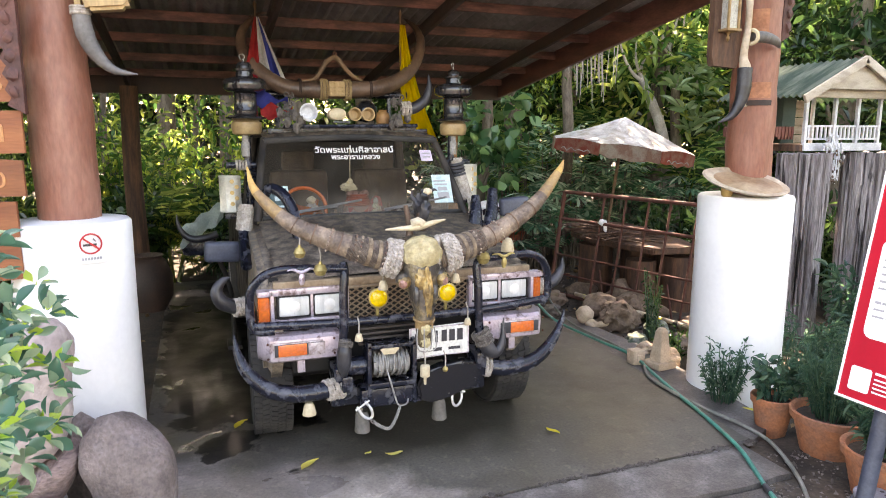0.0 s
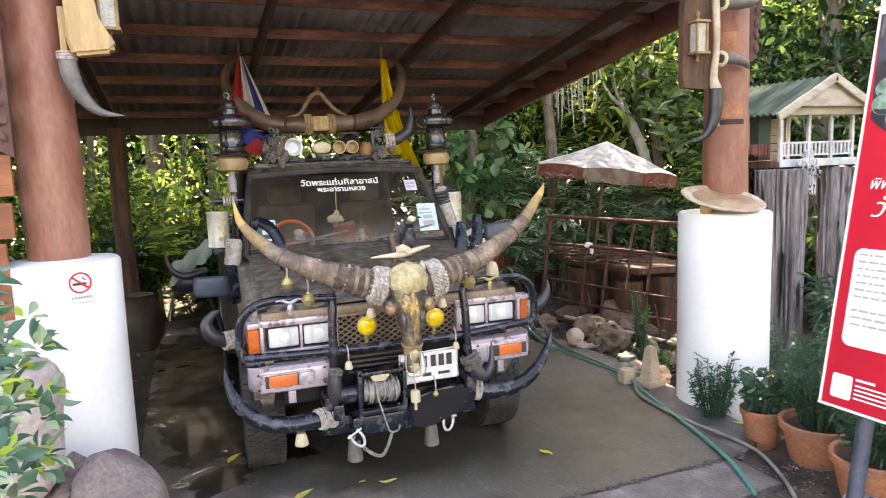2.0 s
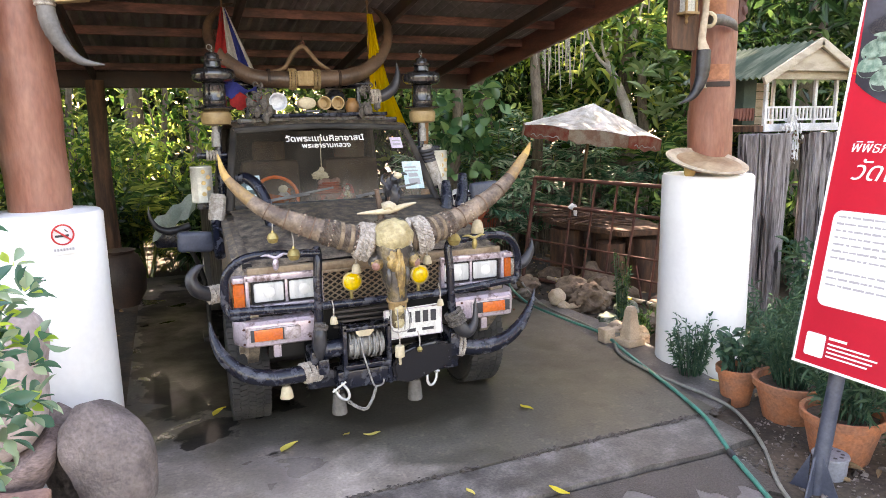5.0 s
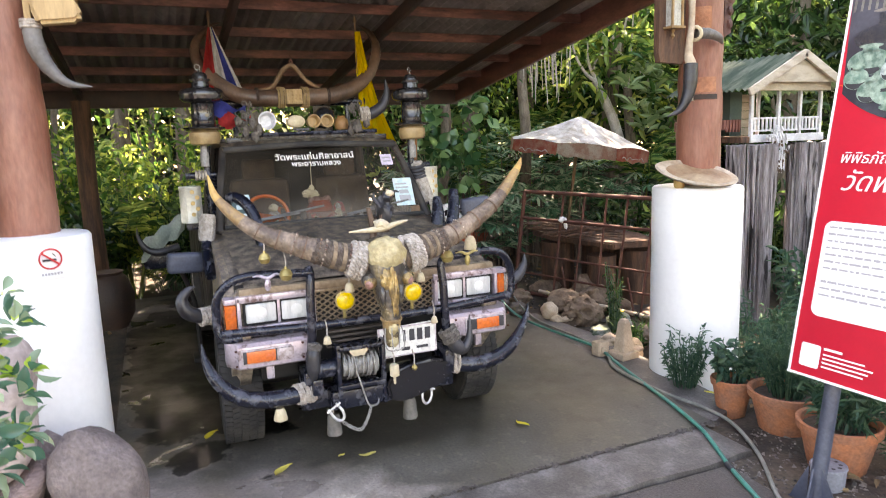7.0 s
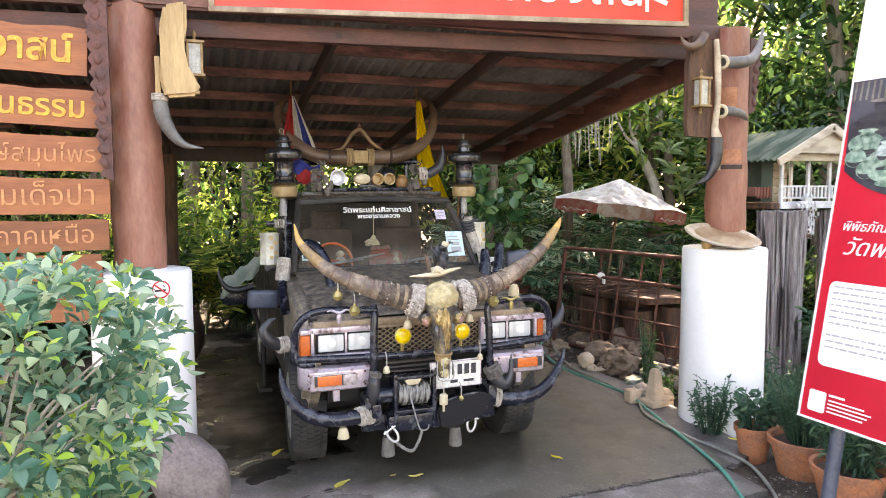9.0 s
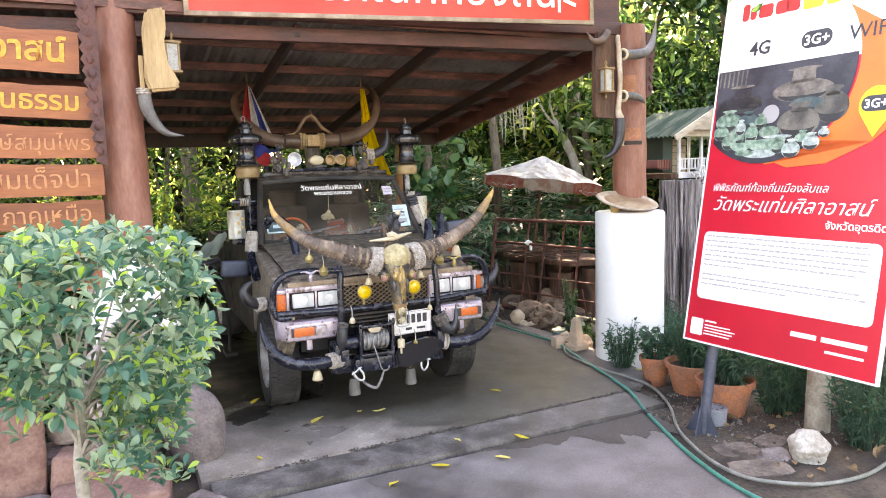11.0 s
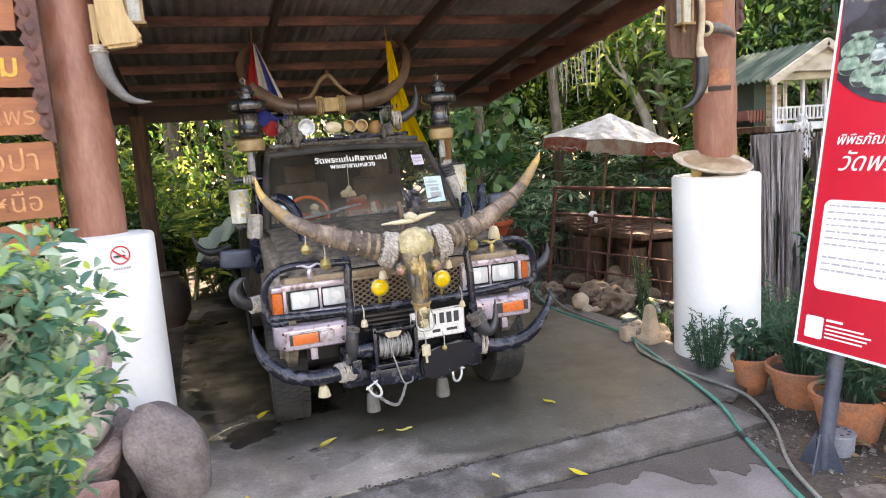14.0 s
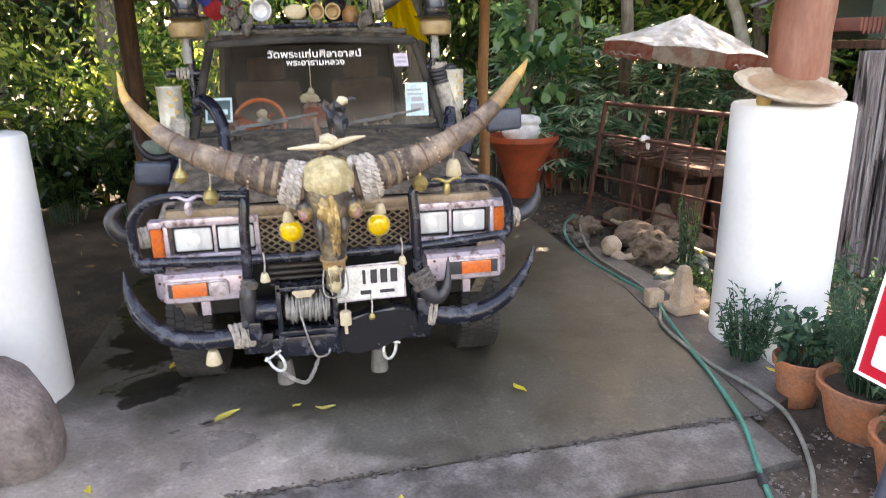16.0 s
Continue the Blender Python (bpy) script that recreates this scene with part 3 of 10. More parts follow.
def box(bm, c, s, bevel=0.0, m=None, seg=2):
    """A box of size s about c, its edges rounded."""
    r = bmesh.ops.create_cube(bm, size=1.0)
    mm = Matrix.Translation(c) @ (m or Matrix()) @ Matrix.Diagonal((s[0], s[1], s[2], 1))
    bmesh.ops.transform(bm, matrix=mm, verts=r["verts"])
    if bevel:
        es = {e for v in r["verts"] for e in v.link_edges}
        bmesh.ops.bevel(bm, geom=list(es), offset=min(bevel, min(s) * 0.45), segments=seg, profile=0.6, affect="EDGES")
    return bm


def spline(pts, n=6):
    """A smooth line through the points."""
    p = [Vector(q) for q in pts]
    if len(p) < 3:
        return p
    p = [2 * p[0] - p[1]] + p + [2 * p[-1] - p[-2]]
    out = []
    for i in range(1, len(p) - 2):
        a, b, c, d = p[i - 1:i + 3]
        for k in range(n):
            t = k / n
            out.append(0.5 * (2 * b + (c - a) * t + (2 * a - 5 * b + 4 * c - d) * t * t + (3 * b - a - 3 * c + d) * t ** 3))
    out.append(p[-2])
    return out


def tube(bm, pts, radii, sides=10, smooth=0, flat=1.0, ripple=0.0, ripples=0):
    """A round bar along the points; radii: one, or a list that is spread along it."""
    p = spline(pts, smooth) if smooth else [Vector(q) for q in pts]
    rr = radii if isinstance(radii, (list, tuple)) else [radii]
    up = None
    rings = []
    for i, q in enumerate(p):
        d = (p[min(i + 1, len(p) - 1)] - p[max(i - 1, 0)]).normalized()
        if up is None:
            up = d.orthogonal().normalized()
        up = (up - d * up.dot(d)).normalized()
        side = d.cross(up)
        f = i / max(1, len(p) - 1) * (len(rr) - 1)
        k = min(int(f), len(rr) - 2) if len(rr) > 1 else 0
        r = rr[0] if len(rr) == 1 else rr[k] + (rr[k + 1] - rr[k]) * (f - k)
        if ripples:
            r *= 1 + ripple * math.sin(i / (len(p) - 1) * ripples * 2 * math.pi)
        rings.append([bm.verts.new(q + (up * math.cos(a) + side * math.sin(a) * flat) * r) for a in (2 * math.pi * j / sides for j in range(sides))])
    for a, b in zip(rings, rings[1:]):
        for j in range(sides):
            bm.faces.new((a[j], a[(j + 1) % sides], b[(j + 1) % sides], b[j]))
    bm.faces.new(list(reversed(rings[0])))
    bm.faces.new(rings[-1])
    return bm


def lathe(bm, prof, sides=20, m=None):
    """A turned form from (radius, height) pairs, about z."""
    m = m or Matrix()
    rings = []
    for r, z in prof:
        if r < 1e-5:
            rings.append([bm.verts.new(m @ Vector((0, 0, z)))])
        else:
            rings.append([bm.verts.new(m @ Vector((r * math.cos(2 * math.pi * j / sides), r * math.sin(2 * math.pi * j / sides), z))) for j in range(sides)])
    for a, b in zip(rings, rings[1:]):
        if len(a) == 1 and len(b) == 1:
            continue
        for j in range(sides):
            k = (j + 1) % sides
            if len(a) == 1:
                bm.faces.new((a[0], b[k], b[j]))
            elif len(b) == 1:
                bm.faces.new((a[j], a[k], b[0]))
            else:
                bm.faces.new((a[j], a[k], b[k], b[j]))
    if len(rings[0]) > 1:
        bm.faces.new(list(reversed(rings[0])))
    if len(rings[-1]) > 1:
        bm.faces.new(rings[-1])
    return bm


def slab(bm, outline, lo, hi, axis="z"):
    """A flat plate from an outline; axis: the way in which it has its thickness."""
    def at(a, b, h):
        return {"z": (a, b, h), "y": (a, h, b), "x": (h, a, b)}[axis]
    lower = [bm.verts.new(at(a, b, lo)) for a, b in outline]
    upper = [bm.verts.new(at(a, b, hi)) for a, b in outline]
    bm.faces.new(list(reversed(lower)))
    bm.faces.new(upper)
    n = len(outline)
    for i in range(n):
        bm.faces.new((lower[i], lower[(i + 1) % n], upper[(i + 1) % n], upper[i]))
    return bm


def torus(bm, c, R, r, m=None, n=16, k=6):
    mm = Matrix.Translation(c) @ (m or Matrix())
    rings = []
    for i in range(n):
        a = 2 * math.pi * i / n
        rings.append([bm.verts.new(mm @ Vector(((R + r * math.cos(b)) * math.cos(a), (R + r * math.cos(b)) * math.sin(a), r * math.sin(b)))) for b in (2 * math.pi * j / k for j in range(k))])
    for i in range(n):
        a, b = rings[i], rings[(i + 1) % n]
        for j in range(k):
            bm.faces.new((a[j], b[j], b[(j + 1) % k], a[(j + 1) % k]))
    return bm


def twisted_ring(bm, c, R, r, m, turns=16, strands=2, n=84, wobble=0.06):
    """A ring of rope laid up of twisted strands, a little uneven."""
    c = Vector(c)
    for k in range(strands):
        pts = []
        for i in range(n + 1):
            a = 2 * math.pi * i / n
            b = turns * a + 2 * math.pi * k / strands
            q = R * (1 + wobble * noise.noise((math.cos(a) * 2, math.sin(a) * 2, R * 90 + c.x * 40))) + r * 0.55 * math.cos(b)
            pts.append(c + m @ Vector((q * math.cos(a), q * math.sin(a), r * 0.55 * math.sin(b))))
        tube(bm, pts, r * 0.62, 5)


def blob(bm, c, s, seed=0, rough=0.18, freq=1.6, sub=3, flat=None):
    """A stone: a ball drawn to size and broken up by noise."""
    r = bmesh.ops.create_icosphere(bm, subdivisions=sub, radius=1.0)
    for v in r["verts"]:
        d = v.co.normalized()
        k = 1 + rough * noise.noise(d * freq + Vector((seed * 7.3, seed * 3.1, 0))) * 1.6 + rough * 0.4 * noise.noise(d * freq * 3 + Vector((seed, 5, 2)))
        v.co = Vector((d.x * s[0] * k, d.y * s[1] * k, d.z * s[2] * k))
        if flat is not None:
            v.co.z = max(v.co.z, flat)
        v.co += Vector(c)
    return bm


def facing(d, up=(0, 0, 1)):
    """A turn that lays z along d."""
    return Vector(d).to_track_quat("Z", "Y").to_matrix().to_4x4()


def lettering(text, size, material, parent, m, label="", align="LEFT", depth=0.002, bold=0.0, shear=0.0, name="lettering"):
    cu = bpy.data.curves.new("lettering", "FONT")
    cu.body, cu.size, cu.align_x, cu.extrude, cu.offset, cu.shear = text, size, align, depth, bold, shear
    cu.resolution_u = 2
    tmp = new("lettering_curve", cu)
    bpy.context.view_layer.update()
    me = bpy.data.meshes.new_from_object(tmp.evaluated_get(bpy.context.evaluated_depsgraph_get()))
    bpy.data.objects.remove(tmp)
    bpy.data.curves.remove(cu)
    me.materials.clear()
    me.materials.append(M[material])
    ob = new(name, me)
    ob.parent = parent
    ob.matrix_basis = m
    if label:
        tagged(ob, label=label)
    return ob


# ---- plants ----
LEAF = np.array([(0, 0, 0), (0.5, 0.3, 0.10), (-0.5, 0.3, 0.10), (0, 0.35, -0.02), (0.42, 0.68, 0.05), (-0.42, 0.68, 0.05), (0, 0.7, -0.05), (0, 1, -0.14)])
LEAF_F = [(0, 1, 3), (0, 3, 2), (1, 4, 6, 3), (2, 3, 6, 5), (4, 7, 6), (5, 6, 7)]


def smooth_leaf(rows, tip):
    """A rounder blade: rows of (along, half width, edge lift, rib drop) between the stalk and the tip."""
    v = [(0, 0, 0)]
    for t, w, e, m_ in rows:
        v += [(w, t, e), (0, t, m_), (-w, t, e)]
    v.append((0, 1, tip))
    f = [(0, 1, 2), (0, 2, 3)]
    for k in range(len(rows) - 1):
        a = 1 + 3 * k
        f += [(a, a + 3, a + 4, a + 1), (a + 1, a + 4, a + 5, a + 2)]
    a, z = 1 + 3 * (len(rows) - 1), len(v) - 1
    f += [(a, z, a + 1), (a + 1, z, a + 2)]
    return np.array(v), f


LEAF_O, LEAF_OF = smooth_leaf([(0.12, 0.12, 0.02, 0.0), (0.30, 0.34, 0.09, -0.01), (0.50, 0.49, 0.12, -0.02), (0.68, 0.46, 0.09, -0.04), (0.84, 0.26, 0.02, -0.06), (0.94, 0.09, -0.06, -0.09)], -0.13)


def leaf_cloud(pos, way, length, width, rng, LEAF=LEAF):
    """Vertices and faces of leaves that start at pos and point along way."""
    n = len(pos)
    way = way / (np.linalg.norm(way, axis=1, keepdims=True) + 1e-9)
    ref = rng.normal(size=(n, 3)) * 0.55 + (0, 0, 1)
    side = np.cross(way, ref)
    side /= np.linalg.norm(side, axis=1, keepdims=True) + 1e-9
    up = np.cross(side, way)
    L = (length * rng.uniform(0.65, 1.25, n))[:, None, None]
    W = (width * rng.uniform(0.7, 1.2, n))[:, None, None]
    v = pos[:, None] + side[:, None] * LEAF[None, :, 0:1] * W + way[:, None] * LEAF[None, :, 1:2] * L + up[:, None] * LEAF[None, :, 2:3] * L
    verts = v.reshape(-1, 3).tolist()
    m = len(LEAF)
    faces = [tuple(m * i + k for k in f) for i in range(n) for f in (LEAF_F if m == 8 else LEAF_OF)]
    return verts, faces


def crown_points(rng, c, r, clumps, per, spread, low=-1.0):
    """Places and directions of leaves, in clumps through an egg-shaped crown, with gaps between them."""
    d = rng.normal(size=(clumps * 2, 3))
    d /= np.linalg.norm(d, axis=1, keepdims=True)
    d = d[d[:, 2] > low][:clumps]
    k = rng.uniform(0.45, 1.05, len(d)) ** 0.6
    mid = np.array(c) + d * np.array(r) * k[:, None]
    pos = np.repeat(mid, per, 0) + rng.normal(size=(len(mid) * per, 3)) * spread
    out = np.repeat(d, per, 0) * 0.6 + rng.normal(size=(len(mid) * per, 3)) * 0.7 + (0, 0, 0.12)
    return pos, out, mid


def crown(name, parent, c, r, clumps, per, spread, length, width, material, seed, low=-1.0, droop=0.0, label="", shape=LEAF):
    rng = np.random.default_rng(seed)
    pos, out, mid = crown_points(rng, c, r, clumps, per, spread, low)
    out[:, 2] -= droop
    v, f = leaf_cloud(pos, out, length, width, rng, shape)
    ob = raw(name, v, f, material, parent, label, smooth=len(shape) > 8)
    ob["kind"] = "stuff"
    return ob


def frond_cloud(rng, base, heads, length, pairs, L, W):
    """Feathered fronds that arch from a base, each with leaflets on both sides."""
    pos, out, ribs = [], [], []
    for a, e, k in heads:
        d = np.array([math.cos(a) * math.cos(e), math.sin(a) * math.cos(e), math.sin(e)])
        side = np.array([-math.sin(a), math.cos(a), 0])
        line = [np.array(base) + d * length * k * t - np.array([0, 0, 0.45 * length * k * t * t]) for t in np.linspace(0, 1, 9)]
        ribs.append([tuple(q) for q in line])
        for j in range(pairs):
            t = 0.18 + 0.8 * j / pairs
            q = np.array(base) + d * length * k * t - np.array([0, 0, 0.45 * length * k * t * t])
            for s in (-1, 1):
                pos.append(q)
                out.append(side * s + d * 0.55 + np.array([0, 0, -0.25 + rng.normal() * 0.12]))
    return pos, out, ribs


def strap_cloud(rng, bases, n, length, width, lift, sag):
    """Long narrow leaves that arch out from each base."""
    verts, faces = [], []
    for b in bases:
        for _ in range(n):
            a = rng.uniform(0, 2 * math.pi)
            e = rng.uniform(*lift)
            L = length * rng.uniform(0.6, 1.2)
            d = np.array([math.cos(a) * math.cos(e), math.sin(a) * math.cos(e), math.sin(e)])
            s = np.array([-math.sin(a), math.cos(a), 0.0])
            i0 = len(verts)
            for k in range(5):
                t = k / 4
                p = np.array(b) + d * L * t + np.array([0, 0, -sag * L * t * t])
                w = width * (0.35 + 1.6 * t * (1 - t) + 0.25 * (1 - t)) * (0.04 if k == 4 else 1)
                verts += [(p + s * w / 2).tolist(), (p - s * w / 2).tolist()]
            faces += [(i0 + 2 * k, i0 + 2 * k + 1, i0 + 2 * k + 3, i0 + 2 * k + 2) for k in range(4)]
    return verts, faces

# ---- ground, floor, kerb ----
bm = bmesh.new()
bmesh.ops.create_grid(bm, x_segments=60, y_segments=60, size=40)
for v in bm.verts:
    v.co.z = -0.10 + 0.02 * noise.noise(v.co * 0.8)
ground = part("ground", bm, "soil")
tagged(ground, "dark earth with leaf litter round the carport", "ground", kind="structure")

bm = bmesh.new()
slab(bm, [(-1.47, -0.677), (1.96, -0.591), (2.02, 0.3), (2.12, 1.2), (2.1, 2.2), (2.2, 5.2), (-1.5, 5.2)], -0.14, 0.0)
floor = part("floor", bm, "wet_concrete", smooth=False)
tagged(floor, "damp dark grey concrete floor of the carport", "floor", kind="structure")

bm = bmesh.new()
rng = np.random.default_rng(3)
xs = np.linspace(-1.42, 1.88, 60)
front = [(x, -0.985 + 0.02 * noise.noise((x * 3, 0, 0)) + 0.012 * noise.noise((x * 11, 2, 0)) - 0.004 * x + 0.10 * max(0, x - 1.6)) for x in xs]
back = [(x, -0.655 + 0.025 * x + 0.008 * noise.noise((x * 5, 4, 0))) for x in xs[::-1]]
slab(bm, front + back, -0.14, -0.006)
kerb = part("kerb", bm, "kerb_concrete", smooth=False)
tagged(kerb, "worn pale concrete kerb strip with a crumbling edge", "kerb", kind="structure")

vv, ff = [], []
for k in range(520):
    x, y = 1.96 - 3.3 * rng.uniform(0, 1) ** 1.8, 0.0
    y = -0.648 + 0.025 * x + rng.normal() * 0.011
    if noise.noise((x * 4, 3, 0)) < -0.25:
        continue
    r_ = rng.uniform(0.003, 0.010) if k % 5 else rng.uniform(0.008, 0.016)
    b = len(vv)
    q = rng.normal(size=(6, 3)) * 0.3
    for i, d in enumerate(((1.6, 0, 0), (-1.6, 0, 0), (0, 1, 0), (0, -1, 0), (0, 0, 0.6), (0, 0, -0.7))):
        vv.append((x + (d[0] + q[i, 0]) * r_, y + (d[1] + q[i, 1]) * r_, 0.0 + (d[2] + q[i, 2]) * r_))
    ff += [(b + i, b + j, b + m_) for i, j, m_ in ((0, 2, 4), (2, 1, 4), (1, 3, 4), (3, 0, 4), (2, 0, 5), (1, 2, 5), (3, 1, 5), (0, 3, 5))]
tagged(raw("rubble", vv, ff, "silt"), "dark crumbs in the joint of floor and kerb", "rubble", kind="stuff")
bm = bmesh.new()
slab(bm, [(-1.62, -1.02), (-0.4, -1.025), (0.40, -1.03), (1.30, -1.035), (1.60, -1.06), (1.56, -1.22), (1.47, -1.42), (1.38, -1.65), (1.31, -1.9), (1.25, -2.2), (1.24, -3.2), (1.24, -14), (-12, -14), (-12, -3.2), (-2.0, -2.2)], -0.16, -0.03)
road = part("road", bm, "road_concrete", smooth=False)
tagged(road, "grey weathered concrete drive in front of the kerb", "road", kind="structure")

bm = bmesh.new()
slab(bm, [(1.99, -0.57), (2.34, -0.4), (2.42, 0.4), (2.5, 1.3), (2.4, 2.3), (2.13, 2.2), (2.15, 1.2), (2.05, 0.3)], -0.14, -0.02)
side_path = part("pavement", bm, "kerb_concrete", smooth=False)
tagged(side_path, "narrow grey concrete strip beside the carport floor", "pavement", kind="structure")
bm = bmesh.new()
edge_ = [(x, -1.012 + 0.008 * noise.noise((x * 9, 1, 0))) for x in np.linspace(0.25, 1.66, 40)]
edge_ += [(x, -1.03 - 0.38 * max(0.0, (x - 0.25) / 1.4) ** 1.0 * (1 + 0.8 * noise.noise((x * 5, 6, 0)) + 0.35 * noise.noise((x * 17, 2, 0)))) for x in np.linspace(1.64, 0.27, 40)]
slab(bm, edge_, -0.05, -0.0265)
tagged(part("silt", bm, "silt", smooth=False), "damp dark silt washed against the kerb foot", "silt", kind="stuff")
bm = bmesh.new()
for cx, cy, hw, hd, turn_ in ((1.715, -1.79, 0.15, 0.105, -14), (1.615, -2.055, 0.19, 0.115, -20), (2.02, -1.80, 0.12, 0.09, 10)):
    ring = [(cx + hw * (1 + 0.14 * noise.noise((math.cos(q) * 2 + cx * 5, math.sin(q) * 2, 3))) * math.copysign(abs(math.cos(q)) ** 0.5, math.cos(q)), cy + hd * (1 + 0.14 * noise.noise((math.cos(q) * 2, math.sin(q) * 2 + cx * 5, 8))) * math.copysign(abs(math.sin(q)) ** 0.5, math.sin(q))) for q in (2 * math.pi * j / 22 for j in range(22))]
    rot = Matrix.Rotation(radians(turn_), 2)
    mid = Vector((cx, cy))
    slab(bm, [tuple(mid + rot @ (Vector(p_) - mid)) for p_ in ring], -0.12, -0.036)
bmesh.ops.bevel(bm, geom=[e for e in bm.edges if e.verts[0].co.z > -0.04 and e.verts[1].co.z > -0.04], offset=0.008, segments=2, affect="EDGES")
paver = part("pavement", bm, "rock_bed", smooth=False)
tagged(paver, "broken brown stepping slabs by the sign post", "pavement", kind="structure")


bm = bmesh.new()
bmesh.ops.create_grid(bm, x_segments=48, y_segments=56, size=1.0, matrix=Matrix.Translation((2.05, -1.55, 0)) @ Matrix.Diagonal((1.55, 1.25, 1, 1)))
for v in bm.verts:
    e = max(abs(v.co.x - 2.05) / 1.55, abs(v.co.y + 1.55) / 1.25)
    v.co.z = -0.045 + 0.016 * noise.noise(v.co * 3) + 0.010 * noise.noise(v.co * 11) - 0.09 * max(0, e - 0.8) / 0.2
tagged(part("soil_bed", bm, "soil"), "dark crumbly earth round the pots and sign post", "soil", kind="structure")


# ---- carport ----
def roof_z(y):
    return 3.06 - 0.14 * y


TURN_B = -3.6
carport = thing("carport_roof", (0, 0, 0), "open carport roof of corrugated tin on red-brown timber", "carport roof", kind="structure")
bm = bmesh.new()
x0, x1, y0, y1 = -6.0, 2.62, 0.30, 4.75
n = 520
for i in range(n + 1):
    x = x0 + (x1 - x0) * i / n
    dz = 0.018 * math.sin(2 * math.pi * x / 0.1)
    for y in (y0, y1):
        bm.verts.new((x, y, roof_z(y) + 0.05 + dz))
bm.verts.ensure_lookup_table()
for i in range(n):
    bm.faces.new((bm.verts[2 * i], bm.verts[2 * i + 2], bm.verts[2 * i + 3], bm.verts[2 * i + 1]))
r = bmesh.ops.extrude_face_region(bm, geom=bm.faces[:])
bmesh.ops.translate(bm, vec=(0, 0, 0.004), verts=[v for v in r["geom"] if isinstance(v, bmesh.types.BMVert)])
part("tin_sheet", bm, "tin", carport, "grey corrugated tin sheeting")
for y in (0.38, 1.05, 1.72, 2.40, 3.06, 3.75, 4.42):
    bm = bmesh.new()
    box(bm, ((x0 + x1) / 2, y, roof_z(y)), (x1 - x0 - 0.1, 0.045, 0.075), 0.006)
    part("purlin", bm, "purlin", carport)
for x in (-4.23, -2.98, -1.73, -0.48, 0.77, 2.02):
    bm = bmesh.new()
    box(bm, (x, 2.55, roof_z(2.55) - 0.09), (0.04, 4.3, 0.10), 0.006, pose(0, 0, 0, -math.degrees(math.atan(0.14)), 0, 0))
    part("rafter", bm, "rafter", carport)
bm = bmesh.new()
box(bm, (2.58, 2.5, roof_z(2.5) - 0.055), (0.05, 4.4, 0.23), 0.008, pose(0, 0, 0, -math.degrees(math.atan(0.14)), 0, 0))
part("fascia", bm, "fascia", carport, "red-brown painted edge board")
bm = bmesh.new()
box(bm, (-1.9, 4.55, 2.33), (9.0, 0.1, 0.2), 0.01)
part("rear_beam", bm, "rafter", carport)
for z, y in ((2.86, 0.50), (3.0, 0.42)):
    bm = bmesh.new()
    box(bm, (-1.75, y, z), (8.6, 0.07, 0.11), 0.012, pose(0, 0, 0, 0, -0.9, TURN_B + 1.5))
    part("front_beam", bm, "beam", carport)

# unseen upper wall, added so the sun from behind misses shrub and drive
bm = bmesh.new()
slab(bm, [(-6.0, 3.06), (2.62, 3.06), (2.62, 4.35), (-6.0, 4.35)], 0.44, 0.48, "y")
part("front_gable", bm, "beam", carport, "unseen dark timber wall added above the entrance for shade")

POST_L, POST_R = (-1.74, 0.50), (2.60, 0.27)


def white_pillar(at, r, label, top=1.375):
    t = thing("pillar", (at[0], at[1], 0), label, "pillar", "white pillars at the carport front")
    bm = bmesh.new()
    lathe(bm, [(r * 1.01, -0.12), (r, 0.0), (r, 0.4), (r * 0.995, 0.9), (r, top - 0.03), (r - 0.012, top - 0.013), (0.17, top)], 48)
    part("shaft", bm, "white_paint", t)
    return t


white_pillar(POST_L, 0.298, "thick round white-painted pillar with a no-smoking sign")
white_pillar(POST_R, 0.322, "thick round white-painted pillar beneath a wooden tray", 1.405)
sg = thing("no_smoking_sign", (POST_L[0] + 0.124, POST_L[1] - 0.284, 1.27), "small white no-smoking sticker on the white pillar", "sign", turn=21)
bm = bmesh.new()
pts = []
for i in range(7):
    a = (i - 3) / 3 * 0.26
    pts.append((0.3 * math.sin(a), 0.3 - 0.3 * math.cos(a)))
for i in range(6):
    a, b = pts[i], pts[i + 1]
    bm.faces.new([bm.verts.new(q) for q in ((a[0], a[1] - 0.004, -0.10), (b[0], b[1] - 0.004, -0.10), (b[0], b[1] - 0.004, 0.085), (a[0], a[1] - 0.004, 0.085))])
part("backing", bm, "poster_white", sg)
mm = pose(0, -0.012, 0.0, 90, 0, 0)
bm = bmesh.new()
torus(bm, (0, -0.012, 0), 0.050, 0.0042, pose(0, 0, 0, 90, 0, 0), 32, 6)
box(bm, (0, -0.012, 0), (0.1, 0.005, 0.009), 0, pose(0, 0, 0, 0, 40, 0))
part("ring", bm, "no_red", sg)
bm = bmesh.new()
box(bm, (-0.004, -0.01, -0.006), (0.062, 0.004, 0.011))
box(bm, (0.018, -0.01, 0.018), (0.02, 0.004, 0.004), 0, pose(0, 0, 0, 0, 50, 0))
part("cigarette", bm, "ink", sg)
bm = bmesh.new()
for k in range(7):
    box(bm, (-0.042 + 0.014 * k, -0.011 + 0.0, -0.076), (0.009, 0.003, 0.012))
part("caption", bm, "text_grey", sg)


def wooden_post(at, z0, z1, r, label):
    t = thing("post", (at[0], at[1], z0), label, "post", "round posts on the white pillars")
    bm = bmesh.new()
    h = z1 - z0
    tube(bm, [(0.004 * math.sin(k * 1.7), 0.004 * math.cos(k * 2.1), h * k / 14) for k in range(15)], [r * 1.0, r * 1.03, r * 0.98, r * 0.95, r * 0.93], 32)
    part("trunk", bm, "wood_post", t)
    return t


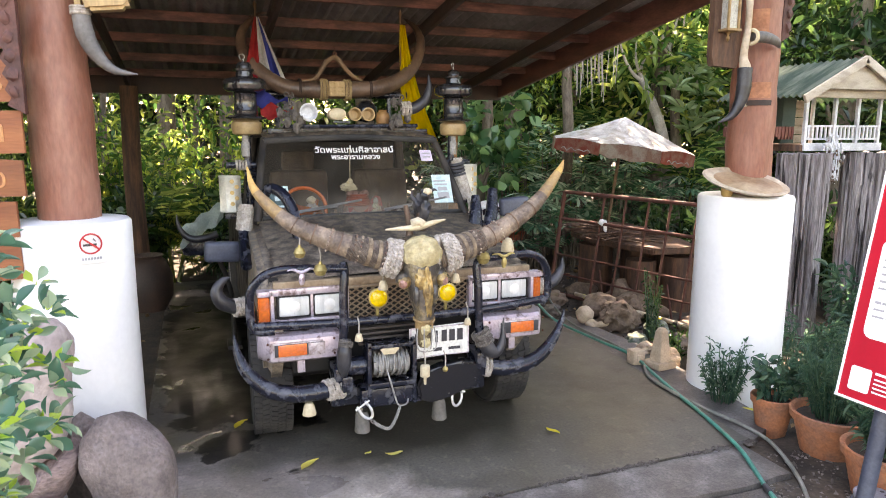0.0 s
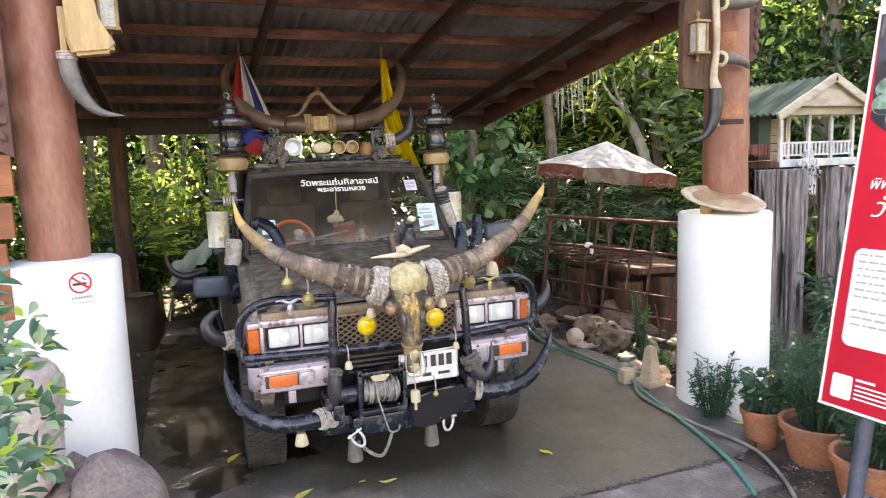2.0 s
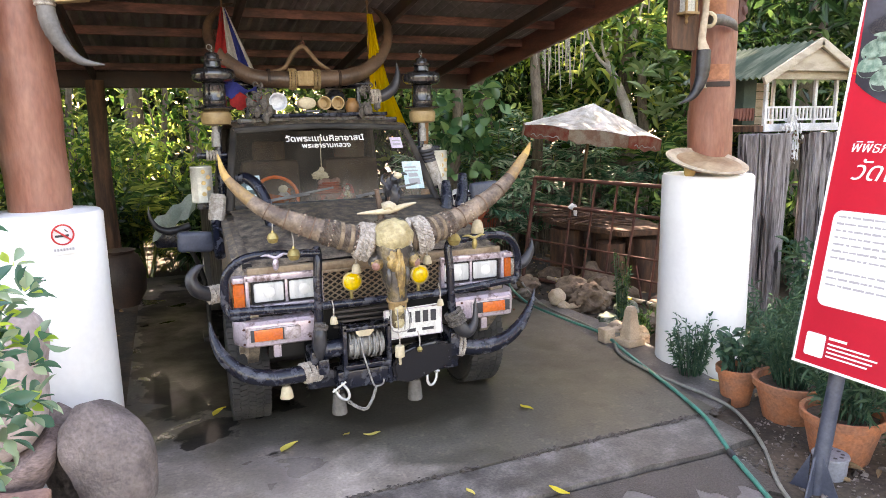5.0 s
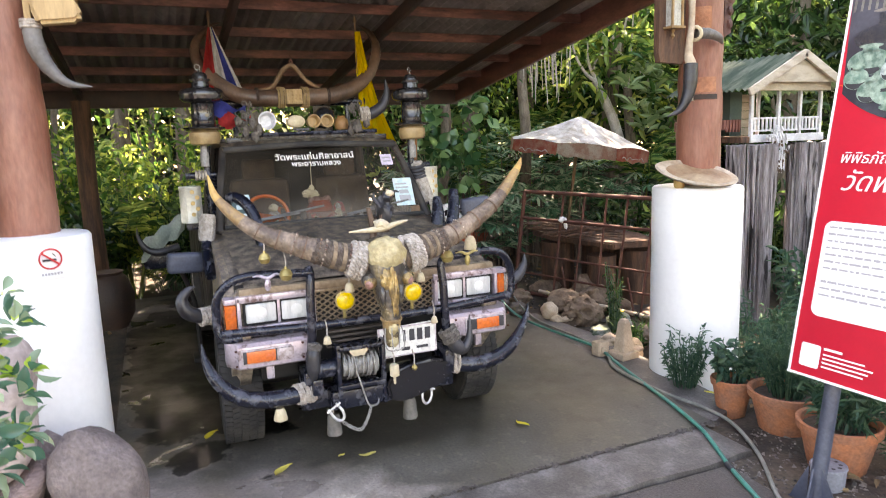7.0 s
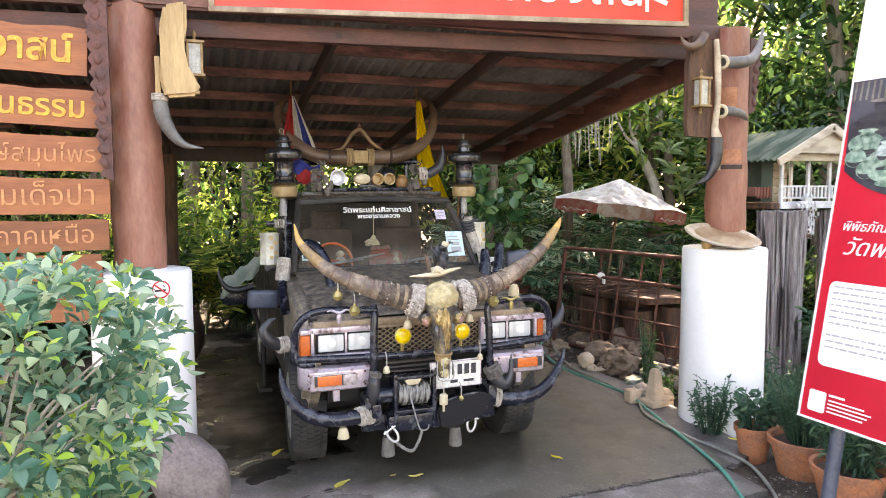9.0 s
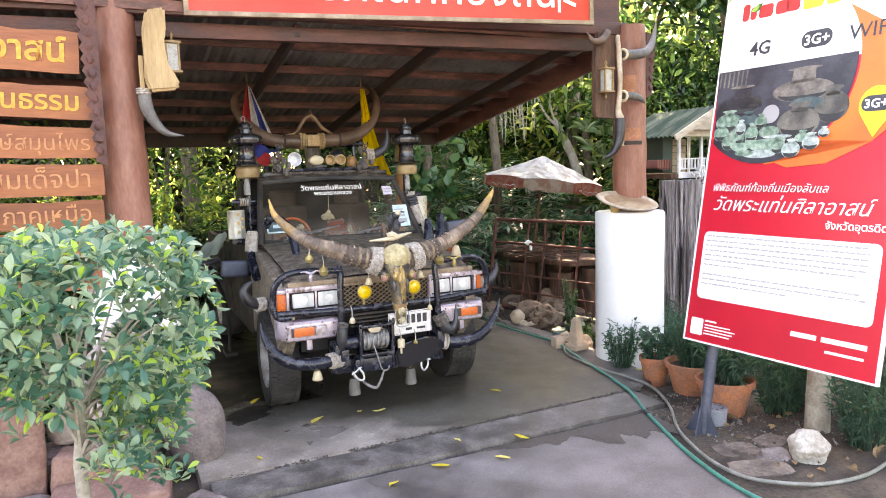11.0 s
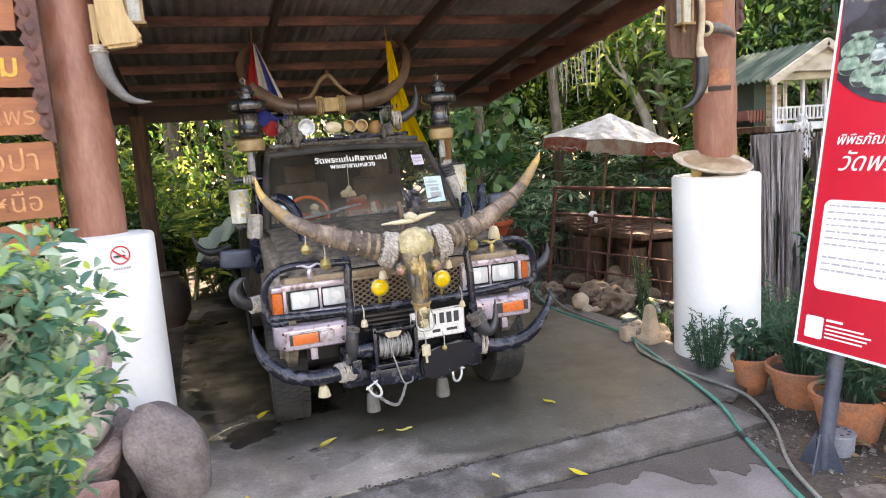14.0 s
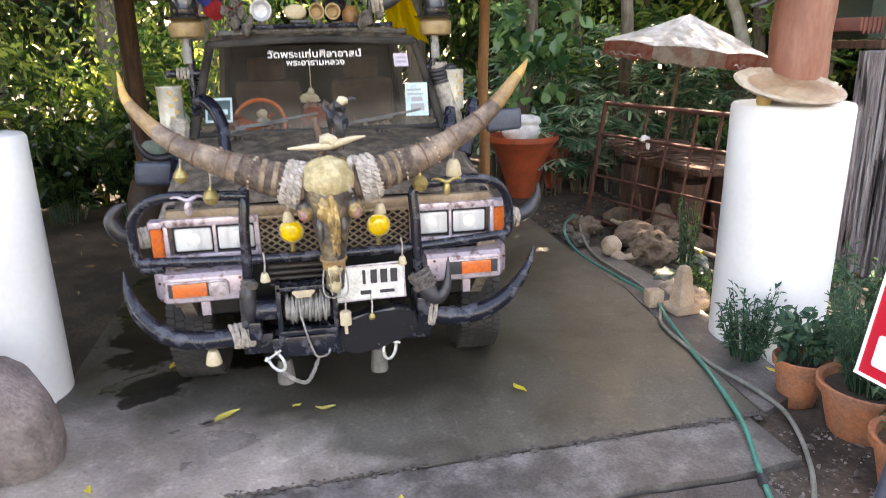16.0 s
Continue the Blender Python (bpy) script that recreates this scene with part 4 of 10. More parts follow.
post_l = wooden_post(POST_L, 1.373, 3.1, 0.152, "round polished red-brown wooden post on the white pillar")
post_r = wooden_post(POST_R, 1.40, 3.1, 0.152, "round polished red-brown wooden post with square mortises")


def post_patch(name, mid, half, z, h, r, material, parent, label=""):
    """A piece let into a round post: a curved plate from one angle to another."""
    bm = bmesh.new()
    a = [radians(mid - half + 2 * half * k / 10) for k in range(11)]
    slab(bm, [(r * math.cos(q), r * math.sin(q)) for q in a] + [(0.12 * math.cos(q), 0.12 * math.sin(q)) for q in reversed(a)], z - h / 2, z + h / 2)
    return part(name, bm, material, parent, label)


post_patch("mortise", 221, 30, 1.165, 0.15, 0.153, "fresh_wood", post_r, "orange patch of fresher wood")
post_patch("mortise", 236, 33, 0.711, 0.105, 0.157, "fresh_wood", post_r, "orange patch of fresher wood")
# the slot's shade is a dark plate set slightly proud
post_patch("peg", 242, 30, 0.628, 0.035, 0.162, "rafter", post_r, "dark plate standing in for a shaded slot in the post")
post_patch("chipped_edge", 208, 5, 0.625, 0.045, 0.160, "cream", post_r)


def carved_bracket(parent, x, flip, y=-0.24, low=29):
    """A fretted wing of carved wood down the outer side of a post."""
    t = parent
    bm = bmesh.new()
    pts = []
    for k in range(low + 1):
        z = 1.62 - k * 0.036
        w = 0.105 - 0.05 * (k / low) ** 1.4
        pts.append((w + (0.016 if k % 2 else -0.006), z))
    out = [(0.0, 1.64)] + pts + [(0.0, 1.58 - 0.036 * low)]
    slab(bm, [(x + flip * a, b) for a, b in out], y - 0.06, y, "y")
    for k in range(int(low * 0.42)):
        z = 1.56 - k * 0.084
        blob(bm, (x + flip * (0.06 - 0.025 * k / 12), y - 0.062, z), (0.026, 0.014, 0.036), k, 0.3, 2.0, 1)
    part("carved_bracket", bm, "wood_carved", t, "carved scrollwork bracket")


carved_bracket(post_l, -0.10, -1)
carved_bracket(post_r, 0.12, 1, -0.03, 15)

for (x, y), s in (((-1.74, 4.45), 0.095), ((1.95, 4.5), 0.06)):
    t = thing("post", (x, y, 0), "plain round timber post at the back of the carport", "post")
    bm = bmesh.new()
    tube(bm, [(0.01 * math.sin(k), 0.01 * math.cos(1.3 * k), 2.4 * k / 8 - 0.1) for k in range(9)], [s * 1.1, s, s * 0.95], 14)
    part("trunk", bm, "log_wood" if x < 0 else "post_orange", t)
# the right post has its sunlight in a brighter orange colour

# red banner over the entrance
banner = thing("banner", (-1.27, 0.33, 2.97), "red banner with white Thai lettering in a wooden frame", "banner", turn=TURN_B - 1.0)
banner.matrix_basis = pose(-1.27, 0.33, 2.955, 0, -1.3, TURN_B - 2.5)
W, Hh = 3.22, 0.62
bm = bmesh.new()
box(bm, (W / 2, 0, Hh / 2), (W, 0.02, Hh))
part("sheet", bm, "banner_red", banner)
for c, s in (((W / 2, -0.012, 0.0), (W + 0.04, 0.04, 0.035)), ((W / 2, -0.012, Hh), (W + 0.04, 0.04, 0.035)), ((0, -0.012, Hh / 2), (0.035, 0.04, Hh)), ((W, -0.012, Hh / 2), (0.035, 0.04, Hh))):
    bm = bmesh.new()
    box(bm, c, s, 0.005)
    part("frame", bm, "bezel", banner)
lettering("พิพิธภัณฑ์ท้องถิ่น", 0.356, "text_white", banner, pose(0.41, -0.014, 0.12, 90, 0, 0), depth=0.003, bold=0.001)
bm = bmesh.new()
torus(bm, (0.235, -0.015, 0.27), 0.12, 0.012, pose(0, 0, 0, 90, 0, 0), 28, 5)
torus(bm, (0.235, -0.015, 0.27), 0.06, 0.016, pose(0, 0, 0, 90, 0, 0), 24, 5)
part("emblem", bm, "text_white", banner, "round white emblem")
bm = bmesh.new()
for k in range(3):
    box(bm, (3.02, -0.014, 0.16 + 0.09 * k), (0.12, 0.004, 0.03), 0, pose(0, 0, 0, 0, 20, 0))
box(bm, (2.92, -0.014, 0.24), (0.025, 0.004, 0.32))
part("flourish", bm, "text_white", banner)

# stacked sign boards
BOARDS = [(2.64, 0.275, -1.955, "ศิลาอาสน์", 2.9), (2.32, 0.225, -1.90, "วัฒนธรรม", 2.6), (2.065, 0.215, -1.86, "อนุรักษ์สมุนไพร", 1.2), (1.825, 0.22, -1.87, "สมเด็จปา", 0.2), (1.60, 0.19, -1.885, "งานภาคเหนือ", -0.4), (1.40, 0.19, -1.93, "", -0.6), (1.19, 0.19, -1.93, "", -0.8)]
for k, (z, h, xr, text, tilt) in enumerate(BOARDS):
    t = thing("sign_board", (xr, 0.24, z), "red-brown carved sign board with gold Thai lettering" if text else "plain red-brown sign board in a hanging stack", "sign board", "hanging stack of sign boards")
    t.matrix_basis = pose(xr, 0.27, z, 0, tilt, TURN_B)
    rng = np.random.default_rng(k + 20)
    top = [(-i * 0.11, h / 2 - 0.008 + 0.018 * noise.noise((i * 0.5, k * 3.0, 0)) + (0.03 * math.exp(-((i - 9) / 3.0) ** 2))) for i in range(19)]
    bot = [(-i * 0.11, -h / 2 + 0.008 + 0.012 * noise.noise((i * 0.4, k * 5.0, 7))) for i in range(18, -1, -1)]
    bm = bmesh.new()
    slab(bm, top + bot, -0.014, 0.014, "y")
    part("plank", bm, "board", t, smooth=False)
    if text:
        lettering(text, h * (0.74 if k != 2 else 0.62), "gold" if k < 2 else "gold_worn", t, pose(-0.07, -0.0165, -h * 0.22, 90, 0, 0), align="RIGHT", depth=0.003, bold=(0.0045, 0.0025, 0.0, 0.0, 0.0)[k])
bm = bmesh.new()
t = thing("hanging_pole", (-2.95, 0.36, 0), "dark timber pole behind the sign boards", "pole")
tube(bm, [(0, 0, -0.1), (0.01, 0, 1.5), (0, 0, 3.1)], 0.05, 10)
part("shaft", bm, "rafter", t)


# ornaments hung on the posts
def horn_mesh(pts, radii, material, parent, name="horn", label="", sides=14, ripple=0.0, ripples=0, n=8):
    bm = bmesh.new()
    tube(bm, pts, radii, sides, n, 1.0, ripple, ripples)
    return part(name, bm, material, parent, label, angle=60)


club = thing("carved_wooden_club", (-1.5, 0.30, 2.44), "pale carved wooden club hung on the post", "club")
bm = bmesh.new()
slab(bm, [(-0.043, 0.505), (-0.072, 0.38), (-0.070, 0.22), (-0.076, 0.045), (-0.048, -0.035), (0.13, -0.015), (0.155, 0.022), (0.118, 0.09), (0.081, 0.156), (0.055, 0.21), (0.047, 0.262), (0.066, 0.315), (0.082, 0.37), (0.083, 0.535)], -0.055, 0.055, "y")
bmesh.ops.bevel(bm, geom=bm.edges[:], offset=0.018, segments=2, affect="EDGES")
part("blade", bm, "club", club)
bm = bmesh.new()
box(bm, (-0.09, 0.0, 0.10), (0.03, 0.03, 0.22), 0.004)
part("peg", bm, "club", club, "slim pale stick")
bh = thing("buffalo_horn", (-1.585, 0.32, 2.40), "grey ridged buffalo horn hung tip down on the post", "horn")
horn_mesh([(0, 0, 0.02), (0.012, 0, -0.09), (0.055, 0, -0.19), (0.13, 0, -0.265), (0.24, 0, -0.285)], [0.042, 0.045, 0.036, 0.022, 0.003], "horn_grey", bh, ripple=0.035, ripples=12)
bm = bmesh.new()
for k in range(3):
    torus(bm, (0, 0, 0.0 + 0.014 * k), 0.043, 0.008, None, 16, 6)
part("cord", bm, "rope", bh)
for (bx, by, bz) in ((-1.545, 0.28, 2.96), (2.13, 0.03, 2.745)):
    lw = thing("wall_lantern", (bx + (0.165 if bx < 0 else 0), by + (0.10 if bx < 0 else 0), bz - (0.30 if bx < 0 else 0.18)), "small square wooden lantern with a patterned glass front", "lantern")
    bm = bmesh.new()
    for sx in (-1, 1):
        for sy in (-1, 1):
            box(bm, (sx * 0.04, sy * 0.04, 0), (0.014, 0.014, 0.2), 0.002)
    for z in (-0.1, 0.1):
        box(bm, (0, 0, z), (0.115, 0.115, 0.016), 0.003)
    lathe(bm, [(0.0, -0.17), (0.012, -0.15), (0.006, -0.13), (0.018, -0.108)], 8)
    lathe(bm, [(0.018, 0.108), (0.007, 0.13), (0.014, 0.15), (0.0, 0.18)], 8)
    part("frame", bm, "old_brass", lw)
    bm = bmesh.new()
    box(bm, (0, 0, 0), (0.07, 0.07, 0.18))
    part("pane", bm, "dull_glass", lw, "milky patterned glass")
ph = thing("mounted_horn_hook", (2.29, 0.08, 2.56), "dark board with curved horn hooks hung on the post", "hook")
bm = bmesh.new()
slab(bm, [(-0.25, -0.25), (-0.235, -0.31), (-0.05, -0.32), (-0.03, -0.28), (-0.035, 0.40), (-0.22, 0.42), (-0.25, 0.2)], -0.02, 0.03, "y")
part("backboard", bm, "log_wood", ph)
bm = bmesh.new()
tube(bm, [(-0.025, -0.04, 0.40), (-0.012, -0.05, 0.2), (-0.005, -0.05, -0.05), (-0.02, -0.045, -0.24), (0.0, -0.045, -0.32)], [0.02, 0.024, 0.022, 0.026, 0.038], 10, 6)
part("rib_bone", bm, "tray_rim", ph, "long pale bone")
horn_mesh([(0.0, -0.045, -0.32), (-0.005, -0.05, -0.44), (-0.025, -0.05, -0.53), (-0.075, -0.04, -0.62), (-0.165, -0.02, -0.67)], [0.046, 0.047, 0.04, 0.026, 0.003], "horn_black", ph, "black_horn_tip", ripple=0.02, ripples=9)
horn_mesh([(0.04, -0.05, 0.235), (0.17, -0.07, 0.24), (0.29, -0.06, 0.275), (0.40, -0.02, 0.39), (0.45, 0.0, 0.54)], [0.042, 0.045, 0.04, 0.026, 0.006], "horn_grey", ph, "upper_horn", ripple=0.03, ripples=9)
horn_mesh([(0.04, -0.05, -0.125), (0.12, -0.07, -0.125), (0.22, -0.06, -0.145), (0.34, 0.02, -0.17)], [0.036, 0.036, 0.028, 0.008], "horn_grey", ph, "lower_horn", ripple=0.03, ripples=7)
horn_mesh([(-0.14, -0.05, 0.42), (-0.22, -0.07, 0.34), (-0.30, -0.06, 0.33), (-0.36, -0.05, 0.40)], [0.034, 0.036, 0.026, 0.004], "horn_brown", ph, "side_horn")
for p_ in ((0.03, -0.05, 0.235), (0.03, -0.05, -0.125)):
    bm = bmesh.new()
    torus(bm, p_, 0.042, 0.013, pose(0, 0, 0, 0, 84, 20), 16, 6)
    part("cord", bm, "cream", ph)

tray = thing("wooden_tray", (POST_R[0] - 0.02, POST_R[1] - 0.10, 1.44), "weathered oval wooden tray leaning on the pillar top", "tray")
tray.matrix_basis = pose(POST_R[0] - 0.165, POST_R[1] - 0.165, 1.488, 20, 11, -44)
bm = bmesh.new()
lathe(bm, [(0.0, -0.02), (0.2, -0.022), (0.265, -0.006), (0.285, 0.012), (0.27, 0.02), (0.225, 0.008), (0.0, 0.0)], 40, Matrix.Diagonal((1.0, 0.66, 1, 1)))
for v in bm.verts:
    v.co *= 1 + 0.05 * noise.noise(v.co * 5)
part("dish", bm, "tray_rim", tray)
bm = bmesh.new()
lathe(bm, [(0.0, 0.004), (0.20, 0.011), (0.215, 0.009)], 32, Matrix.Translation((0.02, -0.004, 0)) @ Matrix.Diagonal((1.08, 0.66, 1, 1)))
part("heartwood", bm, "tray_wood", tray, "brown heartwood face")
bm = bmesh.new()
cup = thing("small_jar", (POST_R[0] - 0.26, POST_R[1] - 0.10, 1.392), "small amber jar on the white pillar", "jar")
lathe(bm, [(0.03, 0), (0.04, 0.02), (0.04, 0.06), (0.03, 0.08), (0.0, 0.082)], 14)
part("jar_body", bm, "ochre", cup)

# ---- the truck ----
truck = thing("pickup_truck", (0, 0, 0), "old dusty black pickup truck with a bull bar and horn ornaments", "truck")


def loft(bm, rings):
    vs = [[bm.verts.new(p) for p in r] for r in rings]
    for a, b in zip(vs, vs[1:]):
        for j in range(len(a) - 1):
            bm.faces.new((a[j], a[j + 1], b[j + 1], b[j]))
    return vs


def solid(bm, t=0.02):
    bmesh.ops.solidify(bm, geom=bm.faces[:], thickness=t)


# bonnet: a slightly crowned sheet
bm = bmesh.new()
loft(bm, [[(x * (0.715 + 0.02 * y), y, 1.045 + 0.205 * (y / 1.0) ** 0.85 + 0.03 * (1 - x * x) - 0.02 * max(0, 0.08 - y) / 0.08) for x in np.linspace(-1, 1, 17)] for y in (0.02, 0.05, 0.12, 0.3, 0.5, 0.7, 0.9, 0.98)])
solid(bm, 0.02)
hood = part("bonnet", bm, "bonnet", truck, "dusty black bonnet")
for k in (-1, 1):
    bm = bmesh.new()
    # vent slots are near-black bars, their shade put into the colour
    for i in range(9):
        box(bm, (k * 0.42 + (i - 4) * 0.026, 0.90, 1.259 - 0.004 * abs(i)), (0.014, 0.035, 0.012), 0.003)
    part("air_vent", bm, "dark", hood)
bm = bmesh.new()
loft(bm, [[(x * 0.74, y, z + 0.02 * (1 - x * x)) for x in np.linspace(-1, 1, 9)] for y, z in ((0.97, 1.235), (1.03, 1.262))])
solid(bm, 0.03)
part("cowl", bm, "bonnet", truck)
# fenders, doors, bed
for s in (-1, 1):
    arc = [(0.66 + 0.44 * math.cos(a), 0.40 + 0.44 * math.sin(a)) for a in np.linspace(math.pi * 0.97, 0.03 * math.pi, 15)]
    bm = bmesh.new()
    slab(bm, [(0.03, 0.62), (0.03, 1.03), (1.02, 1.20), (1.25, 1.20), (1.25, 0.42)] + arc[::-1], s * 0.70, s * 0.80, "x")
    bmesh.ops.bevel(bm, geom=[e for e in bm.edges if abs(e.verts[0].co.x) > 0.79 and abs(e.verts[1].co.x) > 0.79], offset=0.04, segments=3, affect="EDGES")
    part("fender", bm, "bonnet", truck)
    bm = bmesh.new()
    slab(bm, [(1.26, 0.42), (1.26, 1.2), (2.45, 1.2), (2.45, 0.42)], s * 0.72, s * 0.80, "x")
    part("door", bm, "black_body", truck)
    arc2 = [(3.3 + 0.42 * math.cos(a), 0.40 + 0.42 * math.sin(a)) for a in np.linspace(math.pi, 0, 13)]
    bm = bmesh.new()
    slab(bm, [(2.5, 0.42), (2.5, 1.15), (4.35, 1.15), (4.35, 0.42)] + arc2[::-1], s * 0.74, s * 0.80, "x")
    part("bed_side", bm, "black_body", truck)
    bm = bmesh.new()
    tube(bm, [(s * 0.735, 1.0, 1.235), (s * 0.695, 1.2, 1.48), (s * 0.635, 1.44, 1.775)], 0.026, 10, 4)
    part("windscreen_pillar", bm, "black_body", truck)
    bm = bmesh.new()
    tube(bm, [(s * 0.70, 2.5, 1.2), (s * 0.64, 2.45, 1.78)], 0.04, 8)
    part("rear_pillar", bm, "black_body", truck)
bm = bmesh.new()
box(bm, (0, 2.62, 1.0), (1.5, 0.04, 0.5))
box(bm, (0, 4.33, 0.9), (1.5, 0.04, 0.5))
box(bm, (0, 3.45, 0.66), (1.5, 1.75, 0.05))
part("load_bed", bm, "black_body", truck)
bm = bmesh.new()
loft(bm, [[(x * 0.645, y, z + 0.03 * (1 - x ** 4)) for x in np.linspace(-1, 1, 13)] for y, z in ((1.39, 1.765), (1.45, 1.80), (1.7, 1.815), (2.2, 1.81), (2.48, 1.77))])
solid(bm, 0.03)
part("cab_roof", bm, "bonnet", truck)
# cab walls and floor in near-black, holding the cab's gloom as colour
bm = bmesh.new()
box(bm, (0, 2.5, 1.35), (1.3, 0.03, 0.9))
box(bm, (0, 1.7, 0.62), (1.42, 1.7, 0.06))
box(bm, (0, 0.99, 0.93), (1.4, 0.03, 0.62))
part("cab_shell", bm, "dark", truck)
bm = bmesh.new()
loft(bm, [[(x * w, y - 0.02 * (1 - x * x), z) for x in np.linspace(-1, 1, 13)] for y, z, w in ((1.02, 1.265, 0.70), (1.21, 1.51, 0.665), (1.40, 1.755, 0.63))])
solid(bm, 0.005)
screen = part("windscreen", bm, "glass", truck, "dusty dark windscreen with a white slogan")
screen.visible_shadow = False
bm = bmesh.new()
tube(bm, [(-0.70, 1.01, 1.262), (0, 0.985, 1.268), (0.70, 1.01, 1.262)], 0.016, 8, 5)
tube(bm, [(-0.635, 1.40, 1.765), (0, 1.375, 1.79), (0.635, 1.40, 1.765)], 0.022, 8, 5)
part("screen_seal", bm, "rubber", truck)
# what stands behind the glass
for sx in (-0.33, 0.33):
    bm = bmesh.new()
    box(bm, (sx, 1.95, 1.22), (0.46, 0.14, 0.62), 0.06)
    box(bm, (sx, 1.72, 0.92), (0.46, 0.5, 0.14), 0.05)
    box(bm, (sx, 1.97, 1.60), (0.26, 0.09, 0.16), 0.04)
    part("seat", bm, "interior", truck, "worn brown cloth seat")
bm = bmesh.new()
box(bm, (0, 1.2, 1.17), (1.36, 0.34, 0.14), 0.03)
part("dashboard", bm, "leather", truck)
bm = bmesh.new()
loft(bm, [[(-0.58 + 0.30 * u + 0.02 * math.sin(v * 7), 1.09 + 0.20 * v, 1.262 + 0.035 * math.sin(u * 9 + v * 6) + 0.06 * v) for v in np.linspace(0, 1, 7)] for u in np.linspace(0, 1, 9)])
solid(bm, 0.006)
part("dash_cloth", bm, "orange", truck, "crumpled orange cloth on the dashboard")
bm = bmesh.new()
loft(bm, [[(-0.10 + 0.26 * u, 1.12 + 0.16 * v, 1.262 + 0.03 * math.sin(u * 11 + v * 4) + 0.08 * v) for v in np.linspace(0, 1, 7)] for u in np.linspace(0, 1, 9)])
solid(bm, 0.006)
part("dash_cloth", bm, "red_cloth", truck, "dull red cloth on the dashboard")
bm = bmesh.new()
torus(bm, (-0.375, 1.36, 1.29), 0.155, 0.014, pose(0, 0, 0, 62, 0, 0), 24, 6)
part("steering_wheel", bm, "orange", truck, "steering wheel in an orange cover")
# writing on the glass lies along its slope
SL = math.degrees(math.atan2(1.755 - 1.265, 0.38))
for text, z, sz in (("วัดพระแท่นศิลาอาสน์", 1.682, 0.071), ("พระอารามหลวง", 1.636, 0.058)):
    y = 1.02 + (z - 1.265) / 0.49 * 0.38 - 0.028
    lettering(text, sz, "text_white", screen, pose(-0.005, y, z, SL, 0, 0), align="CENTER", depth=0.001, bold=0.0012)
for cx, z, w, h, mname in ((0.53, 1.655, 0.09, 0.085, "sticker_lilac"), (0.595, 1.42, 0.14, 0.21, "sticker_teal")):
    y = 1.02 + (z - 1.265) / 0.49 * 0.38 - 0.018
    bm = bmesh.new()
    box(bm, (cx, y, z), (w, h * 1.15, 0.002), 0, pose(0, 0, 0, SL, 0, -8 if cx > 0.55 else 0))
    part("sticker", bm, mname, screen, "pale paper sticker")
for cx, z, w, h in ((0.585, 1.475, 0.09, 0.012), (0.59, 1.45, 0.10, 0.012), (0.595, 1.42, 0.07, 0.03), (0.60, 1.375, 0.10, 0.05), (0.53, 1.67, 0.06, 0.012), (0.53, 1.645, 0.06, 0.012)):
    y = 1.02 + (z - 1.265) / 0.49 * 0.38 - 0.024
    bm = bmesh.new()
    box(bm, (cx, y, z), (w, h, 0.002), 0, pose(0, 0, 0, SL, 0, 0))
    part("sticker_print", bm, "text_grey", screen)
bm = bmesh.new()
for x0_, z0_, w_, h_ in ((-0.59, 1.335, 0.15, 0.012), (-0.59, 1.455, 0.15, 0.012), (-0.66, 1.395, 0.012, 0.13), (-0.52, 1.395, 0.012, 0.13)):
    box(bm, (x0_, 1.02 + (z0_ - 1.265) / 0.49 * 0.38 - 0.020, z0_), (w_, h_ * 1.26, 0.003), 0, pose(0, 0, 0, SL, 0, 0))
part("picture_border", bm, "sticker_teal", screen, "pale border of a small picture")
bm = bmesh.new()
box(bm, (-0.59, 1.02 + (1.395 - 1.265) / 0.49 * 0.38 - 0.018, 1.395), (0.14, 0.14, 0.002), 0, pose(0, 0, 0, SL, 0, 0))
part("sticker", bm, "print_teal", screen, "dark teal picture with a pale border")
bm = bmesh.new()
box(bm, (-0.575, 1.02 + (1.385 - 1.265) / 0.49 * 0.38 - 0.022, 1.385), (0.07, 0.035, 0.002), 0, pose(0, 0, 0, SL, 0, 0))
part("sticker_print", bm, "sticker_teal", screen)
for s in (-0.50, 0.13):
    bm = bmesh.new()
    tube(bm, [(s - 0.05, 0.985, 1.27), (s + 0.06, 1.0, 1.30), (s + 0.30, 1.03, 1.325)], 0.006, 6)
    tube(bm, [(s + 0.0, 1.02, 1.295), (s + 0.48, 1.075, 1.36)], 0.008, 6)
    part("wiper", bm, "horn_grey", truck, "dusty grey wiper blade")

